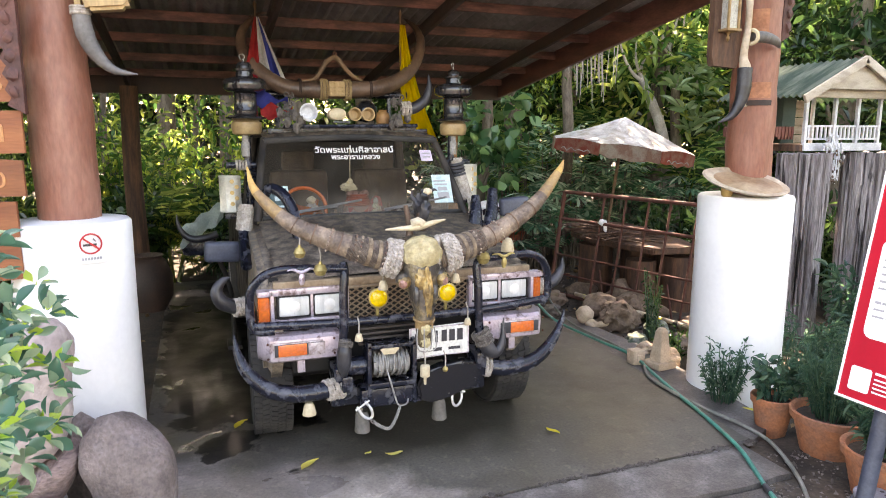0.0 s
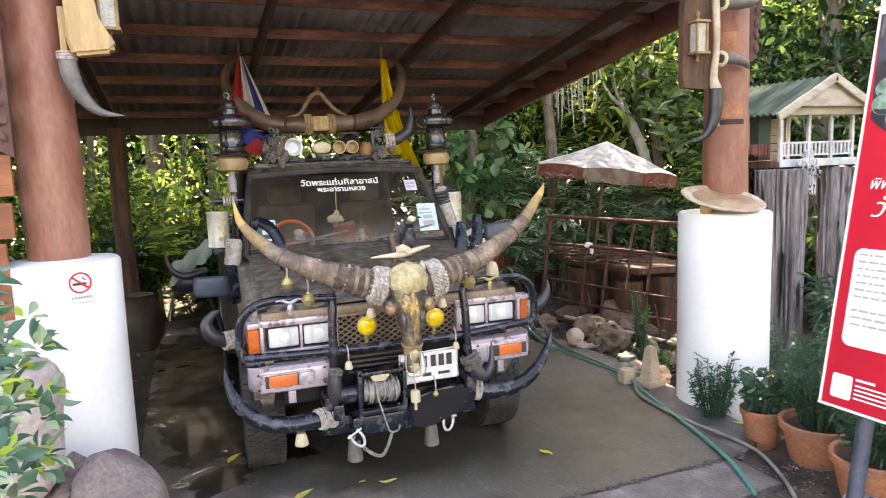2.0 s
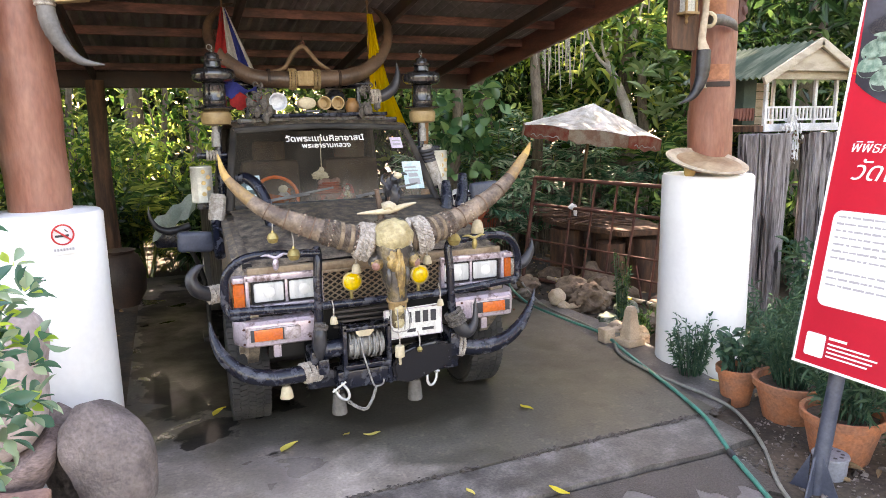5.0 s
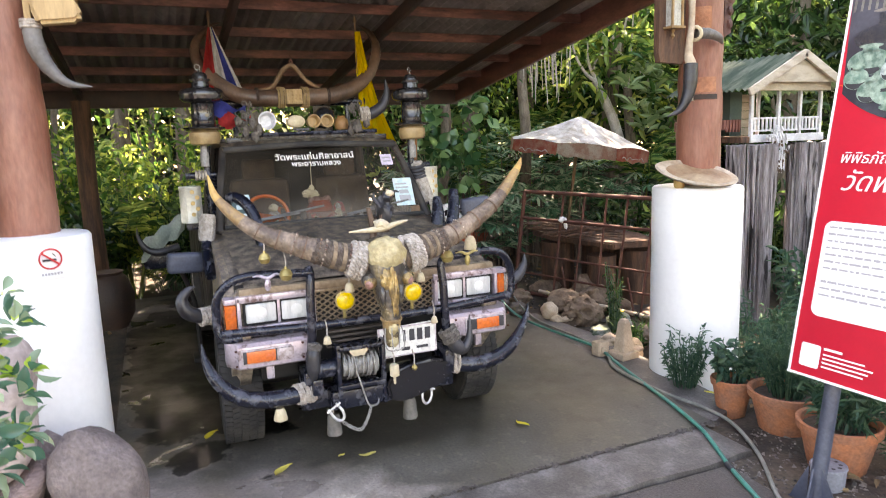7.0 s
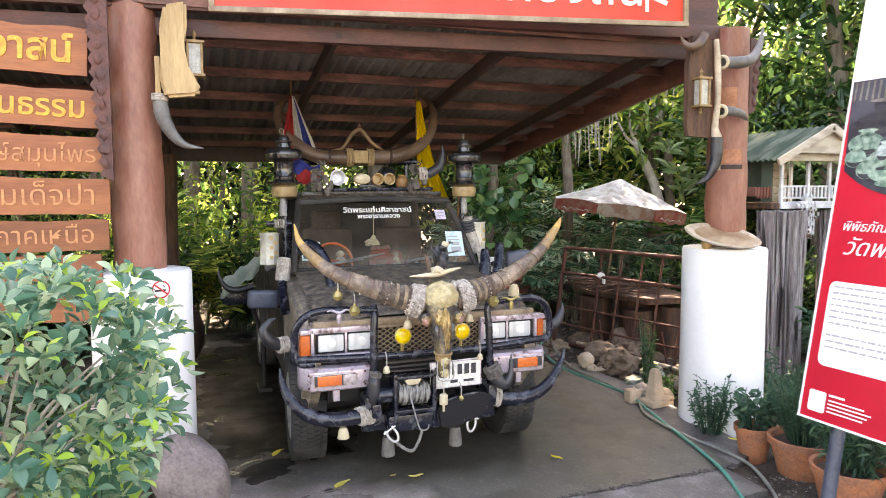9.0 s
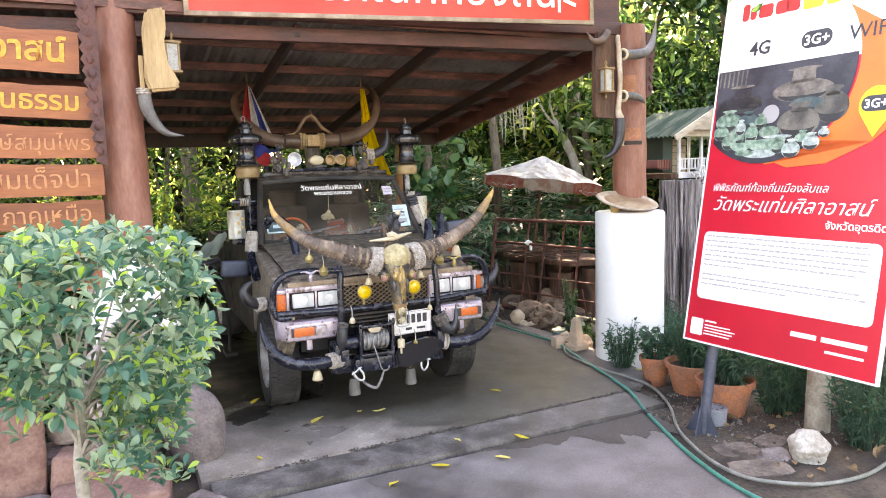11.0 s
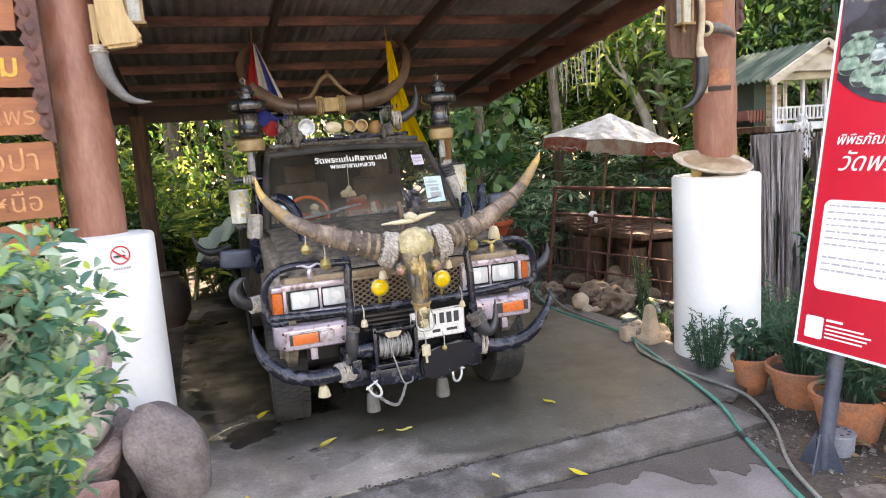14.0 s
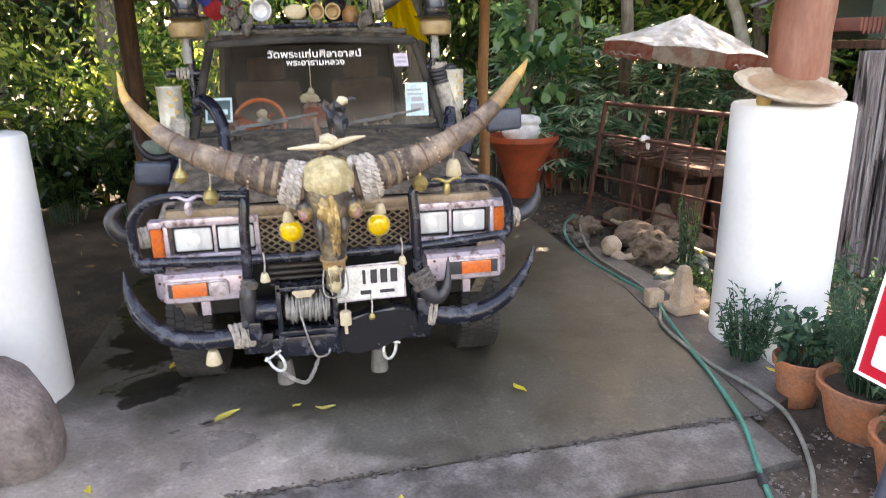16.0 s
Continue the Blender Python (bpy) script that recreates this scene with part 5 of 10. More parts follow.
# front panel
# near-black boxes paint the shade behind the grille
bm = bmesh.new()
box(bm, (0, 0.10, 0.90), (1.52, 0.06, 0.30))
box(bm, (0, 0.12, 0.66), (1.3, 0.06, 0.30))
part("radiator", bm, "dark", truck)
bm = bmesh.new()
box(bm, (0, 0.02, 1.025), (1.50, 0.05, 0.05), 0.012)
box(bm, (0, 0.005, 0.995), (0.74, 0.03, 0.014), 0.003)
box(bm, (0, 0.005, 0.795), (0.74, 0.03, 0.014), 0.003)
part("bonnet_edge", bm, "bezel", truck, "brown-stained chrome strip")
bm = bmesh.new()
for sgn in (-1, 1):
    k = -0.36 - 0.35
    while k < 0.72:
        a, b = k, k + sgn * 0.185 * 1.5
        # one diagonal wire from the lower to the upper edge, cut at the sides
        p = [(a, 0.80), (b, 0.985)]
        lo, hi = 0.0, 1.0
        d = b - a
        for lim, keep in ((-0.36, 1), (0.36, -1)):
            t_ = (lim - a) / d
            inside0 = (a - lim) * keep >= 0
            inside1 = (b - lim) * keep >= 0
            if not inside0 and not inside1:
                lo, hi = 1, 0
            elif not inside0:
                lo = max(lo, t_)
            elif not inside1:
                hi = min(hi, t_)
        if hi - lo > 0.08:
            q0, q1 = (a + d * lo, 0.80 + 0.185 * lo), (a + d * hi, 0.80 + 0.185 * hi)
            tube(bm, [(q0[0], 0.012 + 0.004 * sgn, q0[1]), (q1[0], 0.012 + 0.004 * sgn, q1[1])], 0.0048, 4)
        k += 0.048
part("grille", bm, "bezel", truck, "expanded-metal diamond grille")
for s in (-1, 1):
    bm = bmesh.new()
    for c, sz in (((s * 0.56, 0.0, 0.995), (0.42, 0.05, 0.035)), ((s * 0.56, 0.0, 0.832), (0.42, 0.05, 0.03)), ((s * 0.362, 0.0, 0.914), (0.022, 0.05, 0.19)), ((s * 0.757, 0.0, 0.914), (0.02, 0.05, 0.19)), ((s * 0.549, 0.005, 0.914), (0.016, 0.04, 0.14))):
        box(bm, c, sz, 0.006)
    bz = part("headlight_bezel", bm, "chrome", truck, "tarnished silver headlight surround")
    for cx in (0.643, 0.455):
        bm = bmesh.new()
        box(bm, (s * cx, 0.004, 0.914), (0.180, 0.03, 0.128), 0.008)
        part("lamp_seal", bm, "dark", bz, "dark rubber seal")
        bm = bmesh.new()
        box(bm, (s * cx, -0.002, 0.914), (0.160, 0.034, 0.106), 0.014, None, 3)
        hl = part("headlight", bm, "lamp_glass", bz, "rectangular ribbed glass headlight")
        bm = bmesh.new()
        for i in range(9):
            box(bm, (s * cx - 0.064 + 0.016 * i, -0.0188, 0.914), (0.002, 0.0024, 0.085))
        part("lens_rib", bm, "lamp_glass", bz)
        bm = bmesh.new()
        lathe(bm, [(0.0, 0.007), (0.02, 0.005), (0.032, 0.0)], 18, Matrix.Translation((s * cx, -0.0188, 0.914)) @ facing((0, -1, 0)))
        part("bulb_glass", bm, "lamp_centre", bz, "bright centre of the lens")
    bm = bmesh.new()
    slab(bm, [(0.77, -0.02), (0.825, -0.005), (0.828, 0.07), (0.77, 0.07)] if s > 0 else [(-0.77, -0.02), (-0.77, 0.07), (-0.828, 0.07), (-0.825, -0.005)], 0.832, 0.972)
    bmesh.ops.bevel(bm, geom=bm.edges[:], offset=0.006, segments=2, affect="EDGES")
    part("marker_lamp", bm, "orange", truck, "amber corner marker lamp")
    bm = bmesh.new()
    box(bm, (s * 0.80, 0.02, 0.99), (0.06, 0.08, 0.03), 0.006)
    part("marker_cap", bm, "chrome", truck)
    # bumper half
    x0_, x1_ = (0.415, 0.835)
    bm = bmesh.new()
    rings = []
    for i, x in enumerate(np.linspace(x0_, x1_, 9)):
        back = 0.10 * max(0, (x - 0.76) / 0.075) ** 2
        rings.append([(s * x, y + back, z) for y, z in ((0.02, 0.635), (-0.07, 0.632), (-0.092, 0.645), (-0.098, 0.70), (-0.09, 0.755), (-0.07, 0.772), (0.02, 0.772), (0.02, 0.635))])
    vs = loft(bm, rings)
    for r_ in (vs[0], vs[-1]):
        bm.faces.new(r_[:-1])
    bmesh.ops.remove_doubles(bm, verts=bm.verts[:], dist=0.0001)
    bp = part("bumper", bm, "chrome", truck, "battered lilac-grey chrome bumper")
    bm = bmesh.new()
    box(bm, (s * 0.64, -0.099, 0.705), (0.262, 0.012, 0.080), 0.008)
    part("lamp_bezel", bm, "pale_bezel", bp, "pale worn lamp bezel")
    bm = bmesh.new()
    box(bm, (s * 0.64, -0.1015, 0.705), (0.246, 0.012, 0.066), 0.004)
    part("lamp_recess", bm, "ink", bp)
    bm = bmesh.new()
    for x in (0.45, 0.795):
        for z in (0.665, 0.745):
            lathe(bm, [(0.0, 0.006), (0.005, 0.005), (0.007, 0.0), (0.0, -0.004)], 10, Matrix.Translation((s * x, -0.098, z)) @ pose(0, 0, 0, 90, 0, 0))
    part("bolt_heads", bm, "rust", bp)["kind"] = "stuff"
    bm = bmesh.new()
    box(bm, (s * 0.655 if s > 0 else -0.67, -0.106, 0.705), (0.148, 0.014, 0.062), 0.005)
    part("indicator", bm, "orange", bp, "amber indicator lamp")
    if s < 0:
        bm = bmesh.new()
        box(bm, (-0.545, -0.106, 0.705), (0.088, 0.014, 0.062), 0.005)
        part("side_light", bm, "pale_bezel", bp, "clouded side light lens")
    bm = bmesh.new()
    box(bm, (s * 0.62, -0.03, 0.60), (0.04, 0.03, 0.09), 0.004)
    part("bumper_bracket", bm, "chrome", bp)

# wheels
for s in (-1, 1):
    for yy in (0.57, 3.3):
        bm = bmesh.new()
        wx = (0.735 if s < 0 else 0.775) if yy < 1 else 0.735
        prof = [(0.215, -0.03), (0.215, -0.095), (0.30, -0.115), (0.345, -0.11), (0.365, -0.085), (0.37, 0), (0.365, 0.085), (0.345, 0.11), (0.30, 0.115), (0.215, 0.095), (0.215, 0.03)]
        prof = [(a, b * 1.02) for a, b in prof]
        mw = Matrix.Translation((s * wx, yy, 0.372)) @ Matrix.Rotation(radians(-2 if yy < 1 else 0), 4, "Z") @ pose(0, 0, 0, 0, 90, 0)
        lathe(bm, prof, 40, mw)
        if yy < 1:
            for k in range(64):
                a = 2 * math.pi * k / 64
                for j, off in enumerate((-0.088, -0.044, 0.0, 0.044, 0.088)):
                    turn_ = a + 0.05 * (j % 2)
                    c = mw @ Vector((0.368 * math.cos(turn_), 0.368 * math.sin(turn_), off))
                    mrot = mw.to_3x3().to_4x4() @ Matrix.Rotation(turn_, 4, "Z") @ Matrix.Rotation(0.25 * (1 if j % 2 else -1), 4, "X")
                    box(bm, c, (0.012, 0.030, 0.040), 0, mrot)
        wh = part("wheel", bm, "rubber", truck, "worn black off-road tyre")
        bm = bmesh.new()
        lathe(bm, [(0.0, 0.06), (0.045, 0.062), (0.055, 0.045), (0.12, 0.04), (0.165, 0.055), (0.185, 0.085), (0.205, 0.098), (0.228, 0.102), (0.230, 0.094), (0.212, 0.085), (0.19, 0.0), (0.0, 0.0)], 28, mw @ pose(0, 0, 0.005 if s > 0 else -0.005, 0 if s > 0 else 180, 0, 0))
        part("rim", bm, "rim_grey", wh, "dull grey painted rim")
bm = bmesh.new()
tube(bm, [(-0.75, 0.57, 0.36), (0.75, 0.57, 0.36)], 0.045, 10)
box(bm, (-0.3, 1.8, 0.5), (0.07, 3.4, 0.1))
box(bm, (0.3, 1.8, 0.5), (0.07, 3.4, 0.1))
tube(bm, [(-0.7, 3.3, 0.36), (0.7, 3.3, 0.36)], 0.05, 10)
# undertray boxes added unseen to keep light from under the truck
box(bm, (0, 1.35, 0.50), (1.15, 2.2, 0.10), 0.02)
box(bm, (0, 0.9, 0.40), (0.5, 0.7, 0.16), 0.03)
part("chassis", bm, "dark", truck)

# bull bar
bull = []
bm = bmesh.new()
tube(bm, [(-0.385, -0.13, 1.125), (-0.55, -0.13, 1.135), (-0.70, -0.13, 1.14), (-0.80, -0.125, 1.115), (-0.865, -0.11, 1.04), (-0.875, -0.10, 0.94), (-0.872, -0.10, 0.87), (-0.84, -0.12, 0.825), (-0.76, -0.13, 0.825)], 0.0225, 12, 6)
part("bull_bar_loop", bm, "bar", truck, "blue-black bent tube of the bull bar")
bm = bmesh.new()
tube(bm, [(0.445, -0.13, 1.133), (0.52, -0.13, 1.14), (0.64, -0.13, 1.145), (0.74, -0.125, 1.12), (0.80, -0.11, 1.05), (0.82, -0.10, 0.95), (0.815, -0.10, 0.88), (0.77, -0.125, 0.85)], 0.0225, 12, 6)
part("bull_bar_loop", bm, "bar", truck, "blue-black bent tube of the bull bar")
bm = bmesh.new()
tube(bm, [(-0.86, -0.13, 0.855), (-0.4, -0.135, 0.838), (0, -0.135, 0.835), (0.4, -0.135, 0.84), (0.80, -0.12, 0.865)], 0.0225, 12, 5)
part("bull_bar_rail", bm, "bar", truck)
for x in (-0.395, 0.345):
    bm = bmesh.new()
    s = 1 if x > 0 else -1
    head = [(x, -0.10, 1.145), (x, -0.135, 1.10)] if s < 0 else [(x + 0.115, -0.13, 1.135), (x + 0.045, -0.133, 1.132), (x + 0.006, -0.136, 1.095)]
    tube(bm, head + [ (x + s * 0.01, -0.15, 0.98), (x + s * 0.012, -0.155, 0.85), (x + s * 0.02, -0.15, 0.72), (x + s * 0.035, -0.12, 0.60), (x + s * 0.02, -0.08, 0.50)], 0.024, 12, 6)
    part("bull_bar_upright", bm, "bar", truck)
bm = bmesh.new()
for x in (-0.43, 0.38):
    box(bm, (x, -0.05, 0.52), (0.06, 0.22, 0.14), 0.01)
box(bm, (-0.02, -0.02, 0.40), (0.9, 0.12, 0.1), 0.01)
part("bull_bar_mount", bm, "bar", truck)

# winch
bm = bmesh.new()
for x in (-0.285, -0.035):
    box(bm, (x, -0.15, 0.50), (0.022, 0.12, 0.36), 0.004)
box(bm, (-0.16, -0.15, 0.655), (0.27, 0.12, 0.02), 0.004)
box(bm, (-0.16, -0.17, 0.445), (0.26, 0.1, 0.025), 0.004)
box(bm, (-0.16, -0.14, 0.37), (0.34, 0.12, 0.10), 0.01)
tube(bm, [(-0.42, -0.14, 0.545), (-0.29, -0.14, 0.545)], 0.05, 16)
box(bm, (-0.40, -0.16, 0.46), (0.06, 0.07, 0.09), 0.015)
winch = part("winch", bm, "bar", truck, "black electric winch frame")
winch.location.z = 0.05
bm = bmesh.new()
nseg = 260
tube(bm, [(-0.255 + 0.19 * (abs(((i / nseg) * 3) % 2 - 1)), -0.14 + (0.062 + 0.012 * math.sin(i * 0.13)) * math.cos(i * 0.52), 0.545 + (0.062 + 0.012 * math.sin(i * 0.13)) * math.sin(i * 0.52)) for i in range(nseg)], 0.0065, 5)
tube(bm, [(-0.26, -0.14, 0.545), (-0.06, -0.14, 0.545)], 0.058, 16)
part("rope_drum", bm, "wire", winch, "drum wound with grey steel rope")
bm = bmesh.new()
tube(bm, [(-0.20, -0.20, 0.56), (-0.172, -0.23, 0.44), (-0.148, -0.23, 0.355), (-0.13, -0.23, 0.325), (-0.085, -0.215, 0.325), (-0.07, -0.19, 0.36), (-0.068, -0.18, 0.46)], 0.005, 6, 5)
part("winch_rope", bm, "wire", winch)
links = spline([Vector(q) for q in ((-0.13, -0.232, 0.315), (-0.155, -0.238, 0.255), (-0.19, -0.24, 0.208), (-0.235, -0.24, 0.222), (-0.285, -0.238, 0.262))], 4)
for k, (qa, qb) in enumerate(zip(links, links[1:])):
    bm = bmesh.new()
    torus(bm, (0, 0, 0), 0.010, 0.0034, Matrix.Translation(qa.lerp(qb, 0.5)) @ facing(qb - qa) @ pose(0, 0, 0, 0, 0, 90 * (k % 2)) @ pose(0, 0, 0, 90, 0, 0) @ Matrix.Diagonal((0.8, 1.45, 1, 1)), 14, 6)
    part("chain_link", bm, "wire", winch)
bm = bmesh.new()
for k in range(4):
    box(bm, (-0.15, -0.10, 0.70 + 0.028 * k), (0.34, 0.03, 0.012), 0.002)
part("intake_slat", bm, "black_body", truck)
bm = bmesh.new()
pts = [(-0.03, 0.47), (-0.015, 0.395), (0.03, 0.365), (0.10, 0.365), (0.15, 0.385), (0.22, 0.41), (0.31, 0.43), (0.335, 0.49), (0.32, 0.565), (0.24, 0.58), (0.12, 0.565), (0.01, 0.54)]
slab(bm, pts, -0.235, -0.15, "y")
bmesh.ops.bevel(bm, geom=bm.edges[:], offset=0.014, segments=2, affect="EDGES")
part("winch_cover", bm, "flecked", truck, "paint-flecked black winch cover")
for x, z, tip in ((-0.325, 0.385, -32), (0.205, 0.395, 12)):
    m_ = Matrix.Translation((x, -0.228, z)) @ Matrix.Rotation(radians(tip), 4, "Y")
    bm = bmesh.new()
    tube(bm, [tuple(m_ @ Vector(q)) for q in ((-0.026, 0.008, 0.012), (-0.028, -0.002, -0.025), (-0.017, -0.006, -0.056), (0.0, -0.007, -0.066), (0.017, -0.006, -0.056), (0.028, -0.002, -0.025), (0.026, 0.008, 0.012))], 0.008, 8, 5)
    sh_ = part("shackle", bm, "steel", truck, "white-painted steel shackle")
    bm = bmesh.new()
    tube(bm, [tuple(m_ @ Vector(q)) for q in ((-0.042, 0.008, 0.014), (0.046, 0.008, 0.014))], 0.006, 8)
    for px_ in (-0.026, 0.026):
        tube(bm, [tuple(m_ @ Vector((px_ - 0.006, 0.008, 0.014))), tuple(m_ @ Vector((px_ + 0.006, 0.008, 0.014)))], 0.0135, 12)
    part("shackle_pin", bm, "steel", sh_, "pin with round eyes")
for x, z in ((-0.29, 0.28), (0.17, 0.29)):
    t = thing("cow_bell", (x, -0.02, z - 0.12), "dull grey tapered metal cow bell hung under the winch", "bell", "bells hung on the truck")
    bm = bmesh.new()
    lathe(bm, [(0.042, 0.0), (0.045, 0.006), (0.037, 0.10), (0.03, 0.122), (0.0, 0.125)], 16)
    part("bell_body", bm, "horn_grey", t)
    bm = bmesh.new()
    tube(bm, [(0, 0, 0.12), (0, 0.01, 0.22)], 0.005, 6)
    part("cord", bm, "rope", t)

# number plate: white, its characters only as bars
bm = bmesh.new()
box(bm, (0.125, -0.155, 0.69), (0.345, 0.006, 0.172), 0.002, pose(0, 0, 0, -3, -1.5, 0))
plate = part("number_plate", bm, "plate", truck, "creased white number plate")
for x, z, w, h in ((-0.01, 0.715, 0.02, 0.05), (0.105, 0.717, 0.014, 0.066), (0.150, 0.717, 0.030, 0.066), (0.197, 0.717, 0.032, 0.066), (0.244, 0.717, 0.032, 0.066), (0.11, 0.642, 0.05, 0.02), (0.21, 0.642, 0.07, 0.016)):
    bm = bmesh.new()
    box(bm, (x, -0.160, z), (w, 0.003, h))
    part("plate_bar", bm, "ink", plate)
bm = bmesh.new()
for c, s_ in (((0.125, -0.161, 0.772), (0.34, 0.004, 0.006)), ((0.125, -0.161, 0.608), (0.34, 0.004, 0.006)), ((-0.043, -0.161, 0.69), (0.006, 0.004, 0.165)), ((0.293, -0.161, 0.69), (0.006, 0.004, 0.165))):
    box(bm, c, s_, 0.001)
part("plate_rim", bm, "chrome", plate)

# fog lamps
for x in (-0.205, 0.19):
    bm = bmesh.new()
    mf = Matrix.Translation((x, -0.09, 0.945)) @ facing((0, -1, 0))
    lathe(bm, [(0.03, -0.06), (0.046, -0.03), (0.054, 0.0), (0.056, 0.012), (0.05, 0.014)], 28, mf)
    tube(bm, [(x, -0.07, 0.89), (x, -0.07, 0.83)], 0.01, 8)
    fl = part("fog_lamp", bm, "brass", truck, "round yellow fog lamp")
    bm = bmesh.new()
    lathe(bm, [(0.05, 0.010), (0.045, 0.018), (0.028, 0.025), (0.0, 0.028)], 28, mf)
    part("lens", bm, "yellow", fl, "bright yellow lens")

# door mirrors
for s, c in ((-1, (-0.965, 1.0, 1.06)), (1, (1.12, 1.0, 1.285))):
    bm = bmesh.new()
    box(bm, c, (0.225, 0.075, 0.135), 0.028, pose(0, 0, 0, 0, -4 * s, -8 * s), 3)
    mr = part("mirror", bm, "post_blue", truck, "boxy blue-black door mirror")
    bm = bmesh.new()
    tube(bm, [(s * 0.78, 1.1, 1.0), (s * 0.87, 1.06, c[2] - 0.06), (c[0] - s * 0.06, c[1], c[2] - 0.02)], 0.02, 8, 4)
    part("mirror_arm", bm, "bar", mr)

# snorkel pipes, struts and boxes on the fenders
for s in (-1, 1):
    bm = bmesh.new()
    tube(bm, [(s * 0.83, 0.75, 1.0), (s * 0.83, 0.92, 1.12), (s * 0.82, 1.0, 1.22), (s * 0.80, 1.02, 1.33)], 0.036, 12, 5)
    sn = part("side_pipe", bm, "bar", truck)
    bm = bmesh.new()
    n_ = 60
    tube(bm, [(s * (0.822 - 0.02 * i / n_) + 0.047 * math.cos(i * 1.05), 1.0 + 0.02 * i / n_ + 0.047 * math.sin(i * 1.05), 1.20 + 0.15 * i / n_) for i in range(n_)], 0.0095, 5)
    tube(bm, [(s * 0.824, 0.995, 1.19), (s * 0.80, 1.02, 1.36)], [0.05, 0.05, 0.044], 12)
    part("rope_wrap", bm, "rope", sn, "coil of pale rope")
    bm = bmesh.new()
    if s < 0:
        tube(bm, [(-0.70, 0.95, 1.40), (-0.66, 0.88, 1.47), (-0.59, 0.80, 1.44), (-0.54, 0.72, 1.34), (-0.53, 0.62, 1.20), (-0.52, 0.55, 1.13)], [0.03, 0.036, 0.036, 0.033, 0.028], 12, 5)
    else:
        tube(bm, [(0.70, 0.75, 1.14), (0.73, 0.80, 1.27), (0.75, 0.86, 1.38)], [0.05, 0.046, 0.03], 12, 4)
        tube(bm, [(0.80, 0.75, 1.12), (0.86, 0.82, 1.27), (0.90, 0.90, 1.42)], [0.05, 0.045, 0.035], 12, 4)
    part("curved_pipe", bm, "bar", truck, "thick curved black pipe")
    bm = bmesh.new()
    tube(bm, [(s * 0.75, 1.36, 1.30), (s * 0.755, 1.37, 1.80)], 0.026, 10)
    tube(bm, [(s * 0.70, 1.36, 1.60), (s * 0.90, 1.36, 1.60)], 0.022, 10)
    for i in range(12):
        torus(bm, (s * 0.72, 1.35, 1.34 + 0.022 * i), 0.02, 0.006, None, 10, 5)
    part("lantern_bracket", bm, "bar", truck)
    bm = bmesh.new()
    for i in range(4):
        torus(bm, (s * (0.77 + 0.02 * i), 1.36, 1.60), 0.03, 0.009, pose(0, 0, 0, 0, 90, 0), 12, 5)
    part("rope_wrap", bm, "rope", truck)
    bm = bmesh.new()
    lathe(bm, [(0.03, 0.0), (0.03, 0.09), (0.024, 0.10), (0.024, 0.16)], 12, Matrix.Translation((s * 0.765, 1.36, 1.66)))
    part("bracket_sleeve", bm, "wire", truck, "worn grey sleeve")


# ---- ornaments on the truck ----
def storm_lantern(x, y, z):
    t = thing("pressure_lantern", (x, y, z), "black enamelled pressure lantern with a tan tank", "lantern", "lanterns beside the windscreen")
    bm = bmesh.new()
    lathe(bm, [(0.0, 0.0), (0.07, 0.0), (0.095, 0.01), (0.104, 0.05), (0.10, 0.085), (0.08, 0.10), (0.0, 0.10)], 28)
    part("tank", bm, "tan", t, "stained tan tank")
    bm = bmesh.new()
    lathe(bm, [(0.0, 0.098), (0.09, 0.099), (0.136, 0.112), (0.139, 0.119), (0.132, 0.122), (0.082, 0.128), (0.076, 0.14), (0.08, 0.15), (0.078, 0.165)], 28)
    part("collar", bm, "lantern", t)
    bm = bmesh.new()
    lathe(bm, [(0.078, 0.155), (0.080, 0.165), (0.077, 0.17), (0.076, 0.275), (0.079, 0.28), (0.06, 0.30)], 28)
    lathe(bm, [(0.0, 0.0), (0.013, 0.0), (0.013, 0.012), (0.0, 0.012)], 10, Matrix.Translation((0.02, -0.066, 0.2)) @ facing((0, -1, 0)))
    part("body", bm, "lantern", t)
    bm = bmesh.new()
    lathe(bm, [(0.06, 0.285), (0.12, 0.292), (0.141, 0.308), (0.146, 0.335), (0.143, 0.362), (0.128, 0.378), (0.075, 0.386), (0.058, 0.392), (0.055, 0.425), (0.068, 0.43), (0.07, 0.442), (0.05, 0.448), (0.048, 0.472), (0.034, 0.487), (0.006, 0.492), (0.006, 0.51), (0.0, 0.511)], 28)
    part("hood", bm, "lantern", t, "glossy domed black hood")
    bm = bmesh.new()
    torus(bm, (-0.012, 0, 0.522), 0.018, 0.0035, pose(0, 0, 0, 90, 0, 0), 14, 5)
    part("ring", bm, "wire", t)
    return t


lan = storm_lantern(-0.752, 1.36, 1.805)
copy_thing(lan, pose(0.775, 1.38, 1.80, 0, 0, 40))

